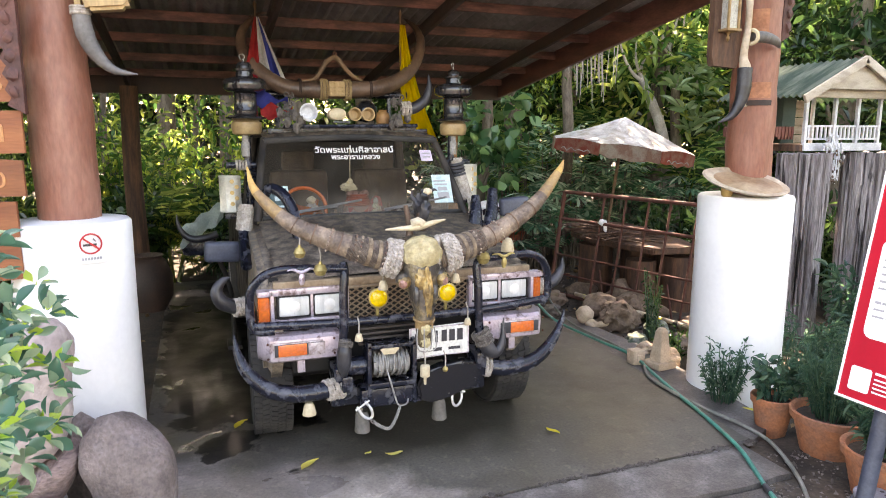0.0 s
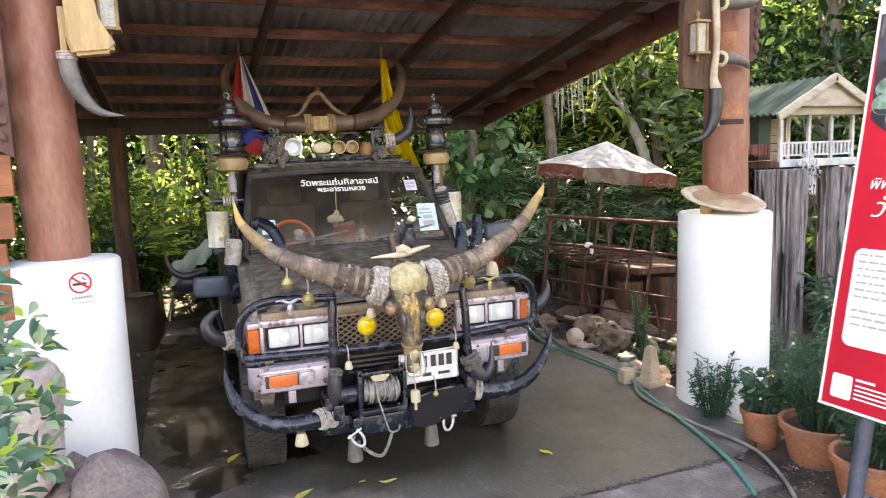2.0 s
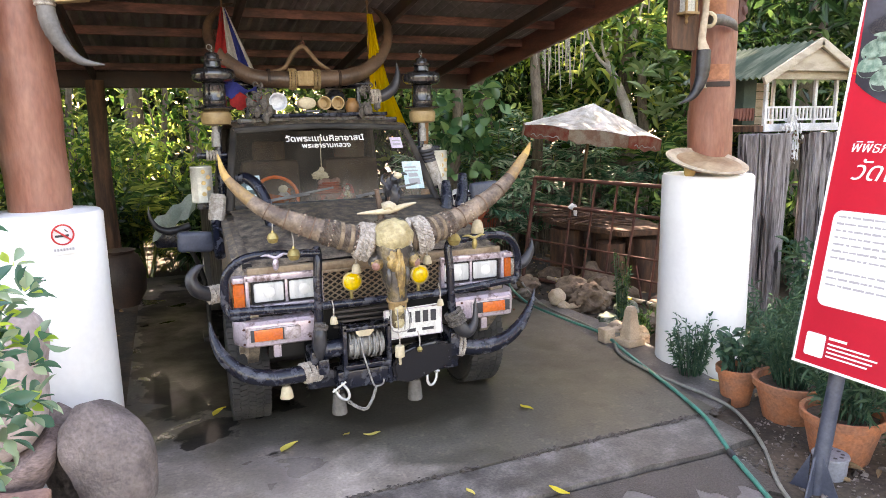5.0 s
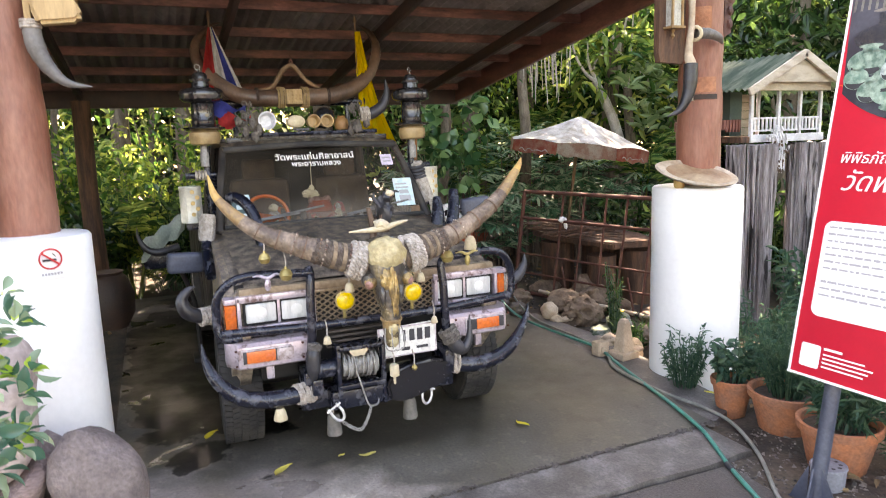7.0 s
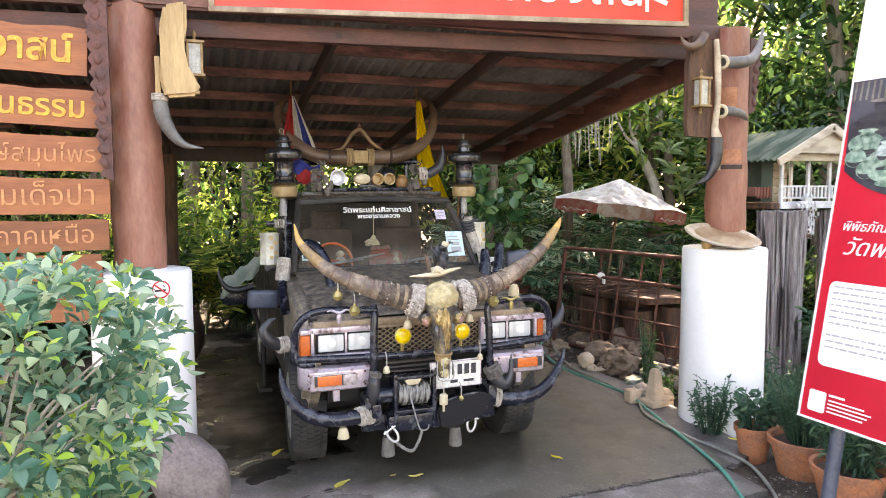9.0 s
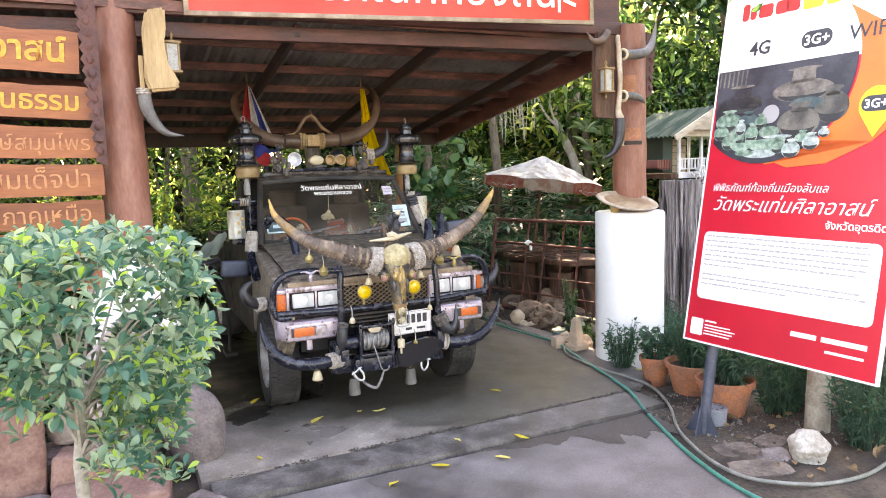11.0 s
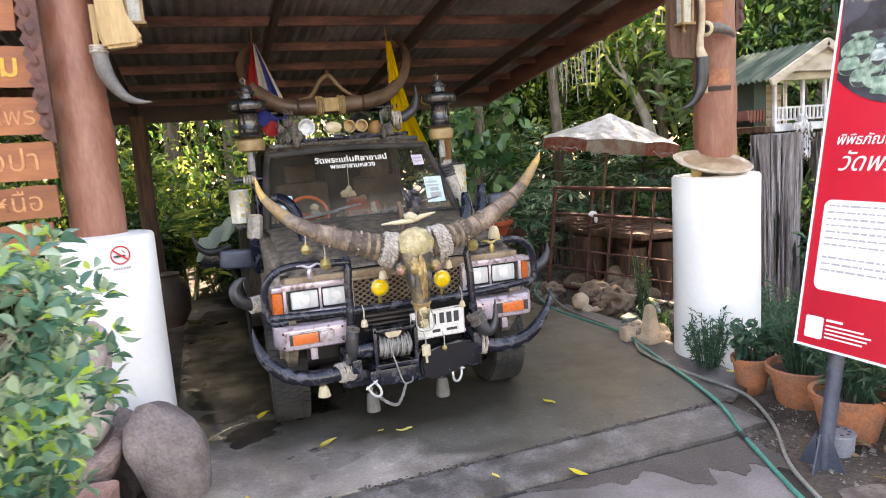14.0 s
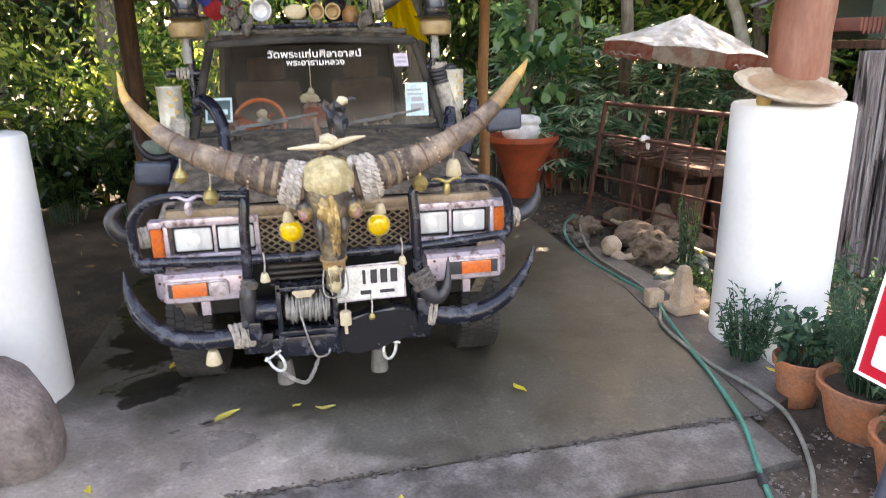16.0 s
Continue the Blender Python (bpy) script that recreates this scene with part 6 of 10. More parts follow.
# the great skull on the bull bar
sk = thing("buffalo_skull", (-0.035, -0.27, 0.80), "gilded buffalo skull with long rope-bound horns", "skull")
HL = [(-0.10, -0.26, 1.185), (-0.168, -0.27, 1.19), (-0.45, -0.22, 1.283), (-0.664, -0.15, 1.38), (-0.816, -0.08, 1.53), (-0.853, -0.03, 1.655)]
HR = [(0.06, -0.26, 1.19), (0.131, -0.27, 1.203), (0.394, -0.24, 1.283), (0.66, -0.2, 1.428), (0.835, -0.15, 1.600), (0.90, -0.10, 1.67)]
for name, pts in (("left", HL), ("right", HR)):
    line = spline([(p[0] + 0.035, p[1] + 0.27, p[2] - 0.80) for p in pts], 10)
    n_ = len(line)
    cut, cut0 = int(n_ * 0.80), int(n_ * 0.66)
    rad = [0.078 * (1 - (i / (n_ - 1)) ** 1.25) + 0.004 for i in range(n_)]
    bm = bmesh.new()
    fine = spline(line[:cut0 + 1], 6)
    fr_ = []
    for i in range(len(fine)):
        u = i / (len(fine) - 1)
        a = u * cut0
        b = min(int(a), cut0 - 1)
        fr_.append((rad[b] + (rad[b + 1] - rad[b]) * (a - b)) * (1 + 0.035 * (1 - 0.6 * u) * math.sin(i * 1.25 + 3 * noise.noise((i * 0.07, 1, 0))) + 0.03 * noise.noise((i * 0.31, 5, 0))))
    tube(bm, fine, fr_, 22)
    part("horn", bm, "horn_main", sk, "thick grey-brown horn")
    bm = bmesh.new()
    tube(bm, line[cut0:cut + 1], rad[cut0:cut + 1], 18)
    part("horn_neck", bm, "horn_mid", sk)
    bm = bmesh.new()
    tube(bm, line[cut:], rad[cut:], 18)
    part("horn_tip", bm, "horn_tip", sk, "amber horn tip")
    # bindings: rope by the skull, beads and thongs further out
    def band(i, k, r, material, name_, bead=False, step=0.9):
        bm = bmesh.new()
        for j in range(k):
            f = i + j * step
            a = int(f)
            q = line[a].lerp(line[a + 1], f - a)
            d = (line[a + 1] - line[a - 1]).normalized()
            R_ = rad[a] + r * 0.7
            if bead:
                for b in range(16):
                    ang = 2 * math.pi * b / 16
                    o = facing(d) @ Vector((R_ * math.cos(ang), R_ * math.sin(ang), 0))
                    bmesh.ops.create_icosphere(bm, subdivisions=1, radius=r, matrix=Matrix.Translation(q + o))
            else:
                torus(bm, q, R_, r, facing(d) @ pose(0, 0, 0, 4 * (j % 2), 3, 0), 22, 6)
        ob = part(name_, bm, material, sk)
        if bead:
            ob["kind"] = "stuff"
        return ob
    def at_line(f):
        a = min(int(f), n_ - 2)
        return line[a].lerp(line[a + 1], f - a), (line[a + 1] - line[max(0, a - 1)]).normalized(), rad[a] + (rad[a + 1] - rad[a]) * (f - a)
    bm = bmesh.new()
    for f in ((4.4, 9.2, 10.45, 11.5) if name == "left" else (3.6, 8.8, 10.3, 11.45)):
        q, d, r_ = at_line(f)
        twisted_ring(bm, q, r_ + 0.013, 0.0170, facing(d), 14, 2, 84, 0.03)
    part("rope_binding", bm, "rope", sk, "thick twisted pale rope")
    # fine cord wound close round the horn
    bm = bmesh.new()
    pts, turns = [], 27
    for i in range(turns * 14 + 1):
        f = 12.2 + 5.6 * i / (turns * 14)
        q, d, r_ = at_line(f)
        a = 2 * math.pi * i / 14
        pts.append(q + facing(d) @ Vector(((r_ + 0.002) * math.cos(a), (r_ + 0.002) * math.sin(a), 0)))
    tube(bm, pts, 0.0042, 4)
    part("cord_wrap", bm, "cord", sk, "brown cord wound round the horn")
    for f in (13.3, 14.9):
        q, d, r_ = at_line(f)
        bm = bmesh.new()
        lathe(bm, [(r_ + 0.0062, -0.011), (r_ + 0.0085, -0.009), (r_ + 0.0085, 0.009), (r_ + 0.0062, 0.011)], 24, Matrix.Translation(q) @ facing(d) @ pose(0, 0, 0, 4, 6, 0))
        part("ribbon", bm, "tan_cloth", sk, "flat tan ribbon")
    band(12.2, 1, 0.0085, "bead", "bead_string", True)
    band(16.2, 1, 0.0065, "bead", "bead_string", True)
    band(17.1, 1, 0.006, "leather", "bead_string", True)
    band(19.4, 1, 0.0035, "leather", "thong")
    band(21.3, 1, 0.0055, "bead", "bead_string", True)
    band(24.6, 1, 0.0035, "leather", "thong")
    band(29.0, 1, 0.003, "leather", "thong")
bm = bmesh.new()
prof = [(0.50, 0.04, 0.05, 0.02), (0.49, 0.085, 0.075, 0.0), (0.45, 0.112, 0.095, -0.01), (0.40, 0.122, 0.10, -0.02), (0.34, 0.114, 0.095, -0.03), (0.285, 0.10, 0.085, -0.045), (0.24, 0.083, 0.075, -0.06), (0.19, 0.070, 0.064, -0.075), (0.14, 0.058, 0.056, -0.085), (0.10, 0.050, 0.054, -0.092), (0.05, 0.045, 0.05, -0.095), (0.0, 0.042, 0.046, -0.097), (-0.045, 0.036, 0.04, -0.097), (-0.065, 0.024, 0.026, -0.097)]
rings = [[(a * math.cos(t_) * (1 + 0.05 * math.cos(3 * t_)), c + b * math.sin(t_), z) for t_ in (2 * math.pi * j / 20 for j in range(20))] for z, a, b, c in prof]
vs = [[bm.verts.new(p) for p in r_] for r_ in rings]
for a, b in zip(vs, vs[1:]):
    for j in range(20):
        bm.faces.new((a[j], a[(j + 1) % 20], b[(j + 1) % 20], b[j]))
bm.faces.new(vs[0])
bm.faces.new(vs[-1])
for s in (-1, 1):
    blob(bm, (s * 0.10, -0.06, 0.295), (0.042, 0.05, 0.045), 3 + s, 0.15, 2, 2)
    blob(bm, (s * 0.048, -0.12, 0.21), (0.018, 0.02, 0.06), 5 + s, 0.15, 2, 2)
for v in bm.verts:
    v.co += v.co.normalized() * 0.008 * noise.noise(v.co * 22)
part("head", bm, "skull", sk, "gilded bony forehead and muzzle")
bm = bmesh.new()
blob(bm, (0, -0.056, 0.415), (0.108, 0.078, 0.094), 9, 0.05, 2.0, 4)
for v in bm.verts:
    v.co += v.co.normalized() * (0.004 * noise.noise(v.co * 50) + 0.007 * abs(noise.noise(v.co * 24)))
part("forehead", bm, "forehead", sk, "lumpy cream and gold forehead")
bm = bmesh.new()
blob(bm, (0.010, -0.132, 0.215), (0.026, 0.018, 0.125), 4, 0.22, 2.6, 4)
blob(bm, (-0.020, -0.122, 0.295), (0.034, 0.022, 0.05), 7, 0.25, 2.6, 3)
for v in bm.verts:
    v.co += v.co.normalized() * 0.005 * noise.noise(v.co * 45)
part("gold_streak", bm, "muzzle_gold", sk, "gold streak down the muzzle")
for s in (-1, 1):
    bm = bmesh.new()
    blob(bm, (s * 0.098, -0.085, 0.285), (0.034, 0.034, 0.036), 21 + s, 0.10, 2.0, 3)
    part("eye_boss", bm, "muzzle_gold", sk, "lumpy gilt eye boss")
    bm = bmesh.new()
    lathe(bm, [(0.0, 0.004), (0.012, 0.006), (0.021, 0.0), (0.024, -0.012)], 16, Matrix.Translation((s * 0.118, -0.108, 0.275)) @ facing((s * 0.75, -0.6, -0.15)))
    part("eye_shell", bm, "pink_shell", sk, "pinkish shell eye")
bm = bmesh.new()
twisted_ring(bm, (0, -0.098, 0.085), 0.052, 0.007, pose(0, 0, 0, 8, 0, 0), 18, 2, 60)
lathe(bm, [(0.047, 0.0), (0.049, 0.045), (0.045, 0.047), (0.043, 0.0)], 20, Matrix.Translation((0, -0.098, 0.04)))
part("muzzle_band", bm, "old_brass", sk, "brown leather muzzle band")
bm = bmesh.new()
blob(bm, (0.0, -0.132, 0.04), (0.03, 0.02, 0.035), 12, 0.2, 2.4, 3)
blob(bm, (0.0, -0.128, -0.03), (0.026, 0.018, 0.03), 14, 0.25, 2.4, 3)
part("nose", bm, "forehead", sk, "worn cream and gold nose")
bm = bmesh.new()
for s in (-1, 1):
    tube(bm, [(s * 0.044, -0.125, 0.045), (s * 0.052, -0.14, -0.01), (s * 0.046, -0.148, -0.06), (s * 0.012, -0.15, -0.075), (0.0, -0.15, -0.07)], 0.0035, 6, 5)
    tube(bm, [(s * 0.018, -0.155, 0.05), (s * 0.021, -0.162, 0.0), (s * 0.016, -0.158, -0.06)], 0.003, 6, 4)
part("muzzle_wire", bm, "wire", sk, "thin bent grey wire")
# the small ox skull and figure on top
ox = thing("ox_skull_ornament", (-0.02, -0.20, 1.31), "small cream ox skull with short horns over the buffalo skull", "ornament")
bm = bmesh.new()
tube(bm, [(-0.17, 0.0, 0.02), (-0.09, -0.02, 0.025), (0, -0.03, 0.03), (0.09, -0.02, 0.05), (0.16, 0.0, 0.06)], [0.004, 0.012, 0.018, 0.013, 0.004], 10, 5)
blob(bm, (0, -0.02, 0.052), (0.042, 0.036, 0.028), 2, 0.25, 2, 2)
part("skull_bone", bm, "cream", ox)
bm = bmesh.new()
tube(bm, [(-0.03, 0.03, -0.03), (-0.03, 0.03, 0.03), (-0.05, 0.03, 0.14)], [0.02, 0.02, 0.012], 8, 3)
tube(bm, [(0.04, 0.05, 0.0), (0.04, 0.05, 0.12)], [0.03, 0.035, 0.024], 8, 3)
part("stand", bm, "horn_brown", ox)
bird = thing("bird_figurine", (0.03, -0.14, 1.36), "small black carved bird figurine with a pale head", "figurine")
bm = bmesh.new()
blob(bm, (0, 0.0, 0.06), (0.042, 0.045, 0.075), 4, 0.3, 2.5, 3)
blob(bm, (0.012, -0.012, 0.135), (0.03, 0.032, 0.032), 6, 0.25, 2.5, 2)
tube(bm, [(-0.03, 0.0, 0.10), (-0.055, 0.01, 0.13), (-0.05, 0.01, 0.165)], [0.012, 0.01, 0.003], 8, 3)
tube(bm, [(0.03, 0.0, 0.14), (0.06, 0.0, 0.165), (0.085, 0.0, 0.16)], [0.012, 0.009, 0.003], 8, 3)
lathe(bm, [(0.02, -0.05), (0.02, 0.02)], 10)
part("figure", bm, "horn_black", bird)
bm = bmesh.new()
blob(bm, (0.022, -0.026, 0.158), (0.026, 0.022, 0.018), 8, 0.3, 2.5, 2)
part("pale_head", bm, "cream", bird, "cream face")

# bells
BELLS = [("round", -0.63, -0.20, 1.235, 0.03), ("round", -0.525, -0.17, 1.135, 0.034), ("round", 0.38, -0.16, 1.14, 0.038), ("cow", 0.545, -0.12, 1.205, 0.045),
         ("cup", -0.21, -0.22, 1.045, 0.026), ("cup", 0.185, -0.24, 1.06, 0.025), ("cup", -0.60, -0.14, 0.39, 0.036), ("tall", 0.005, -0.26, 0.56, 0.026),
         ("round", 0.125, -0.25, 0.555, 0.016), ("cup", -0.335, -0.18, 0.765, 0.022), ("cup", 0.285, -0.17, 0.79, 0.02)]
for kind_, x, y, z, r in BELLS:
    t = thing("brass_bell", (x, y, z - r), "dull brass bell hung from the bull bar", "bell", "bells hung on the truck")
    bm = bmesh.new()
    if kind_ == "round":
        lathe(bm, [(0.0, 0.0), (r * 0.7, r * 0.25), (r, r * 0.95), (r * 1.06, r), (r, r * 1.05), (r * 0.75, r * 1.7), (r * 0.25, r * 2.0), (r * 0.2, r * 2.3), (0, r * 2.32)], 18)
    elif kind_ == "cow":
        lathe(bm, [(r * 0.8, 0.0), (r * 0.85, r * 0.1), (r * 0.7, r * 1.2), (r * 0.45, r * 1.7), (0, r * 1.8)], 16)
    elif kind_ == "tall":
        lathe(bm, [(r, 0.0), (r, r * 2.2), (r * 0.8, r * 2.4), (0, r * 2.45)], 16)
        lathe(bm, [(0.0, -0.05), (0.008, -0.045), (0.008, 0.0)], 8)
    else:
        lathe(bm, [(r, 0.0), (r * 1.03, r * 0.1), (r * 0.8, r * 1.3), (r * 0.55, r * 1.8), (0, r * 1.9)], 16)
    part("bell_body", bm, "brass" if kind_ == "round" else "cream", t)
    bm = bmesh.new()
    tube(bm, [(0, 0, r * 1.8), (0.004, 0.01, r * 1.8 + 0.05), (0, 0.03, r * 1.8 + 0.085)], 0.004, 6, 3)
    part("cord", bm, "rope", t)
for x, z in ((-0.62, 1.135), (0.50, 1.15)):
    t = thing("horned_emblem", (x, -0.165, z - 0.04), "little chrome ox-head emblem clipped on the bull bar", "emblem")
    bm = bmesh.new()
    tube(bm, [(-0.07, 0, 0.045), (-0.04, -0.01, 0.05), (0, -0.01, 0.035), (0.04, -0.01, 0.05), (0.07, 0, 0.045)], [0.003, 0.007, 0.009, 0.007, 0.003], 8, 5)
    blob(bm, (0, -0.01, 0.0), (0.017, 0.014, 0.034), 3, 0.1, 2, 2)
    part("emblem_head", bm, "chrome" if x < 0 else "brass", t)
t = thing("wooden_fish", (-0.175, -0.20, 0.685), "pale leaf-shaped shell resting on the winch", "shell")
bm = bmesh.new()
slab(bm, [(-0.05, 0.0), (-0.03, -0.025), (0.03, -0.025), (0.055, 0.005), (0.02, 0.02), (-0.01, 0.012), (-0.035, 0.022)], -0.006, 0.006, "y")
part("shell_plate", bm, "cream", t)

# horns low on the bumper and at its sides
def bound_horn(name, at, pts, radii, label, material="horn_black", rope_at=0, ropes=5, rope_r=None, rope="rope"):
    t = thing(name, at, label, "horn", "horns bound to the bumper")
    loc = [tuple(p[k] - at[k] for k in range(3)) for p in pts]
    horn_mesh(loc, radii, material, t)
    line = spline(loc, 8)
    bm = bmesh.new()
    R_ = (rope_r or radii[0]) + 0.006
    for j in range(ropes):
        q = line[rope_at].lerp(line[rope_at + 1], 0) + (line[rope_at + 1] - line[rope_at]).normalized() * 0.017 * j
        twisted_ring(bm, q, R_, 0.011, facing(line[rope_at + 1] - line[rope_at]) @ pose(0, 0, 0, 6 * (j % 3) - 4, 5 * (j % 2), 0), 14, 2, 50)
    part("rope_binding", bm, rope, t)
    return t


bound_horn("bumper_horn", (-0.42, -0.12, 0.48), [(-0.42, -0.12, 0.475), (-0.52, -0.14, 0.475), (-0.66, -0.14, 0.475), (-0.80, -0.12, 0.51), (-0.90, -0.08, 0.60), (-0.945, -0.04, 0.70), (-0.955, -0.02, 0.79)], [0.043, 0.045, 0.045, 0.042, 0.034, 0.02, 0.004], "blue-black painted buffalo horn lashed under the bumper", "bar", 0, 6)
bound_horn("bumper_horn", (0.42, -0.12, 0.49), [(0.42, -0.12, 0.495), (0.52, -0.14, 0.478), (0.66, -0.14, 0.485), (0.78, -0.12, 0.53), (0.87, -0.09, 0.60), (0.94, -0.06, 0.69), (0.965, -0.05, 0.77)], [0.045, 0.047, 0.045, 0.04, 0.031, 0.018, 0.004], "blue-black painted buffalo horn lashed under the bumper", "bar", 0, 2)
bound_horn("side_horn", (-0.86, 0.22, 0.885), [(-0.86, 0.22, 0.885), (-0.93, 0.2, 0.885), (-1.0, 0.18, 0.92), (-1.025, 0.18, 0.985), (-0.99, 0.18, 1.04), (-0.95, 0.19, 1.055)], [0.036, 0.04, 0.04, 0.033, 0.02, 0.003], "glossy black curved horn tied beside the headlight", "horn_black", 3, 4)
bound_horn("side_horn", (0.90, 0.2, 0.87), [(0.84, 0.14, 0.89), (0.92, 0.14, 0.88), (1.0, 0.14, 0.91), (1.045, 0.14, 0.98), (1.05, 0.14, 1.05)], [0.036, 0.038, 0.036, 0.024, 0.003], "glossy black curved horn tied beside the headlight", "horn_black", 4, 4)
bound_horn("bumper_spike", (0.40, -0.16, 0.62), [(0.36, -0.17, 0.72), (0.40, -0.19, 0.63), (0.45, -0.19, 0.60), (0.49, -0.19, 0.66), (0.50, -0.18, 0.79)], [0.04, 0.042, 0.034, 0.022, 0.003], "small dark horn lashed with rope at the bull bar", "horn_black", 0, 5, None, "rope_dark")
bound_horn("bumper_spike", (-0.42, -0.16, 0.62), [(-0.40, -0.18, 0.76), (-0.415, -0.19, 0.69), (-0.42, -0.19, 0.62), (-0.415, -0.17, 0.55)], [0.022, 0.038, 0.036, 0.014], "flat black spike tied on the bull bar", "horn_black", 2, 2, None, "rope_dark")

# horned rack on the roof
rack = thing("roof_rack", (0, 1.5, 1.83), "dark roof rack bar over the windscreen", "rack")
bm = bmesh.new()
tube(bm, [(-0.50, -0.08, 0.035), (0.50, -0.08, 0.045)], 0.014, 8)
tube(bm, [(-0.62, 0.44, 0.285), (0.57, 0.44, 0.295)], 0.029, 12)
for x in (-0.48, 0.42):
    tube(bm, [(x, 0.42, -0.03), (x, 0.44, 0.285)], 0.02, 8)
box(bm, (0, 0.4, 0.02), (1.0, 0.9, 0.02))
for y in (0.0, 0.85):
    box(bm, (0, y, 0.0), (1.2, 0.04, 0.04), 0.005)
part("frame", bm, "bar", rack)
rh = thing("roof_horns", (-0.04, 1.83, 2.16), "wide pair of brown buffalo horns joined on a carved yoke", "horns")
A = (-0.04, 1.83, 2.16)
PL = [(-0.26, 1.83, 2.150), (-0.345, 1.83, 2.152), (-0.472, 1.86, 2.185), (-0.612, 1.92, 2.295), (-0.704, 1.99, 2.422), (-0.72, 2.06, 2.551), (-0.667, 2.13, 2.65), (-0.58, 2.19, 2.735), (-0.498, 2.24, 2.769)]
PR = [(0.20, 1.83, 2.160), (0.301, 1.83, 2.171), (0.437, 1.86, 2.216), (0.583, 1.92, 2.308), (0.69, 1.99, 2.449), (0.733, 2.06, 2.591), (0.71, 2.13, 2.696), (0.669, 2.19, 2.754), (0.642, 2.24, 2.786)]
for pts in (PL, PR):
    horn_mesh([(x - A[0], y - A[1], z - A[2]) for x, y, z in pts], [0.064, 0.064, 0.060, 0.053, 0.045, 0.036, 0.026, 0.015, 0.003], "horn_brown", rh, label="curved brown horn", sides=18, ripple=0.012, ripples=22)
bm = bmesh.new()
tube(bm, [(-0.24, 0, -0.008), (-0.1, 0, -0.012), (0.1, 0, -0.008), (0.26, 0, 0.004)], [0.064, 0.067, 0.067, 0.064], 20, 6, 1.0, 0.015, 7)
part("yoke", bm, "horn_brown", rh, "thick brown wooden yoke")
bm = bmesh.new()
box(bm, (0.0, -0.06, -0.005), (0.125, 0.03, 0.115), 0.012)
for k in range(14):
    blob(bm, (-0.045 + 0.03 * (k % 4), -0.076, -0.045 + 0.027 * (k // 4)), (0.011, 0.005, 0.010), k, 0.4, 3, 1)
part("plaque", bm, "club", rh, "pale carved plaque")
for s in (-1, 1):
    bm = bmesh.new()
    for k in range(4):
        twisted_ring(bm, (s * (0.072 + 0.0145 * k), 0, -0.007), 0.073, 0.0085, pose(0, 0, 0, 0, 90, 0) @ pose(0, 0, 0, 3 * (k % 2), 0, 0), 18, 2, 56)
    part("rope_binding", bm, "tan", rh)
    bm = bmesh.new()
    for k in range(2):
        torus(bm, (s * (0.27 + 0.012 * k), 0.0, 0.0), 0.066, 0.006, pose(0, 0, 0, 0, 90, 0), 20, 6)
    part("thong", bm, "rafter", rh)
bm = bmesh.new()
tube(bm, [(-0.27, 0.02, 0.05), (-0.165, 0.0, 0.068), (-0.115, 0.0, 0.125), (-0.07, 0.0, 0.195), (-0.016, 0.0, 0.234), (0.024, 0, 0.226), (0.07, 0, 0.17), (0.118, 0, 0.118), (0.17, 0, 0.085), (0.23, 0.02, 0.06)], [0.009, 0.015, 0.017, 0.018, 0.02, 0.018, 0.017, 0.015, 0.008], 10, 5, 1.0, 0.05, 9)
part("crook", bm, "brown_wood", rh, "forked wooden crook")
bm = bmesh.new()
tube(bm, [(0.0, 0, 0.235), (0.004, 0, 0.275), (-0.004, 0, 0.32)], 0.004, 6, 3)
torus(bm, (0.0, 0, 0.262), 0.014, 0.005, pose(0, 0, 0, 90, 0, 0), 12, 5)
part("hook", bm, "rust", rh)
for kind_, x in (("striped", -0.615), ("yellow", 0.52)):
    t = thing("flag", (x, 1.93, 2.02), "furled red, white and blue striped flag" if kind_ == "striped" else "furled yellow flag on a short staff", "flag")
    bm = bmesh.new()
    tube(bm, [(0, 0, 0), (0.0, 0, 0.74)], 0.008, 8)
    lathe(bm, [(0.01, 0.73), (0.014, 0.75), (0.0, 0.79)], 8)
    part("staff", bm, "brown_wood", t)
    if kind_ == "striped":
        cols = (("red_cloth", -0.055, 0.01), ("white_cloth", 0.01, 0.06), ("blue_cloth", 0.06, 0.10), ("white_cloth", 0.10, 0.125))
    else:
        cols = (("yellow_cloth", -0.035, 0.15),)
    for mname, a0, a1 in cols:
        bm = bmesh.new()
        rows = []
        zs = np.linspace(0.66, 0.17 if kind_ == "striped" else -0.22, 18)
        for i, z in enumerate(zs):
            f = i / 17
            wdt = (0.12 + 1.15 * f) if kind_ == "striped" else (0.15 + 0.75 * f + 0.35 * max(0, f - 0.6))
            row = []
            for j in range(17):
                u = a0 + (a1 - a0) * j / 16
                fold = math.sin(u * 120 + f * 2.2) * (0.25 + f) + 0.5 * math.sin(u * 47 - f * 5)
                row.append((u * wdt * 1.55 + (0.07 * f * f if kind_ == "yellow" else 0.0), -0.02 - 0.020 * fold, z - 0.45 * u * f - (0.03 * math.sin(u * 40) * f if kind_ == "yellow" else 0)))
            rows.append(row)
        loft(bm, rows)
        solid(bm, 0.002)
        part("cloth", bm, mname, t)

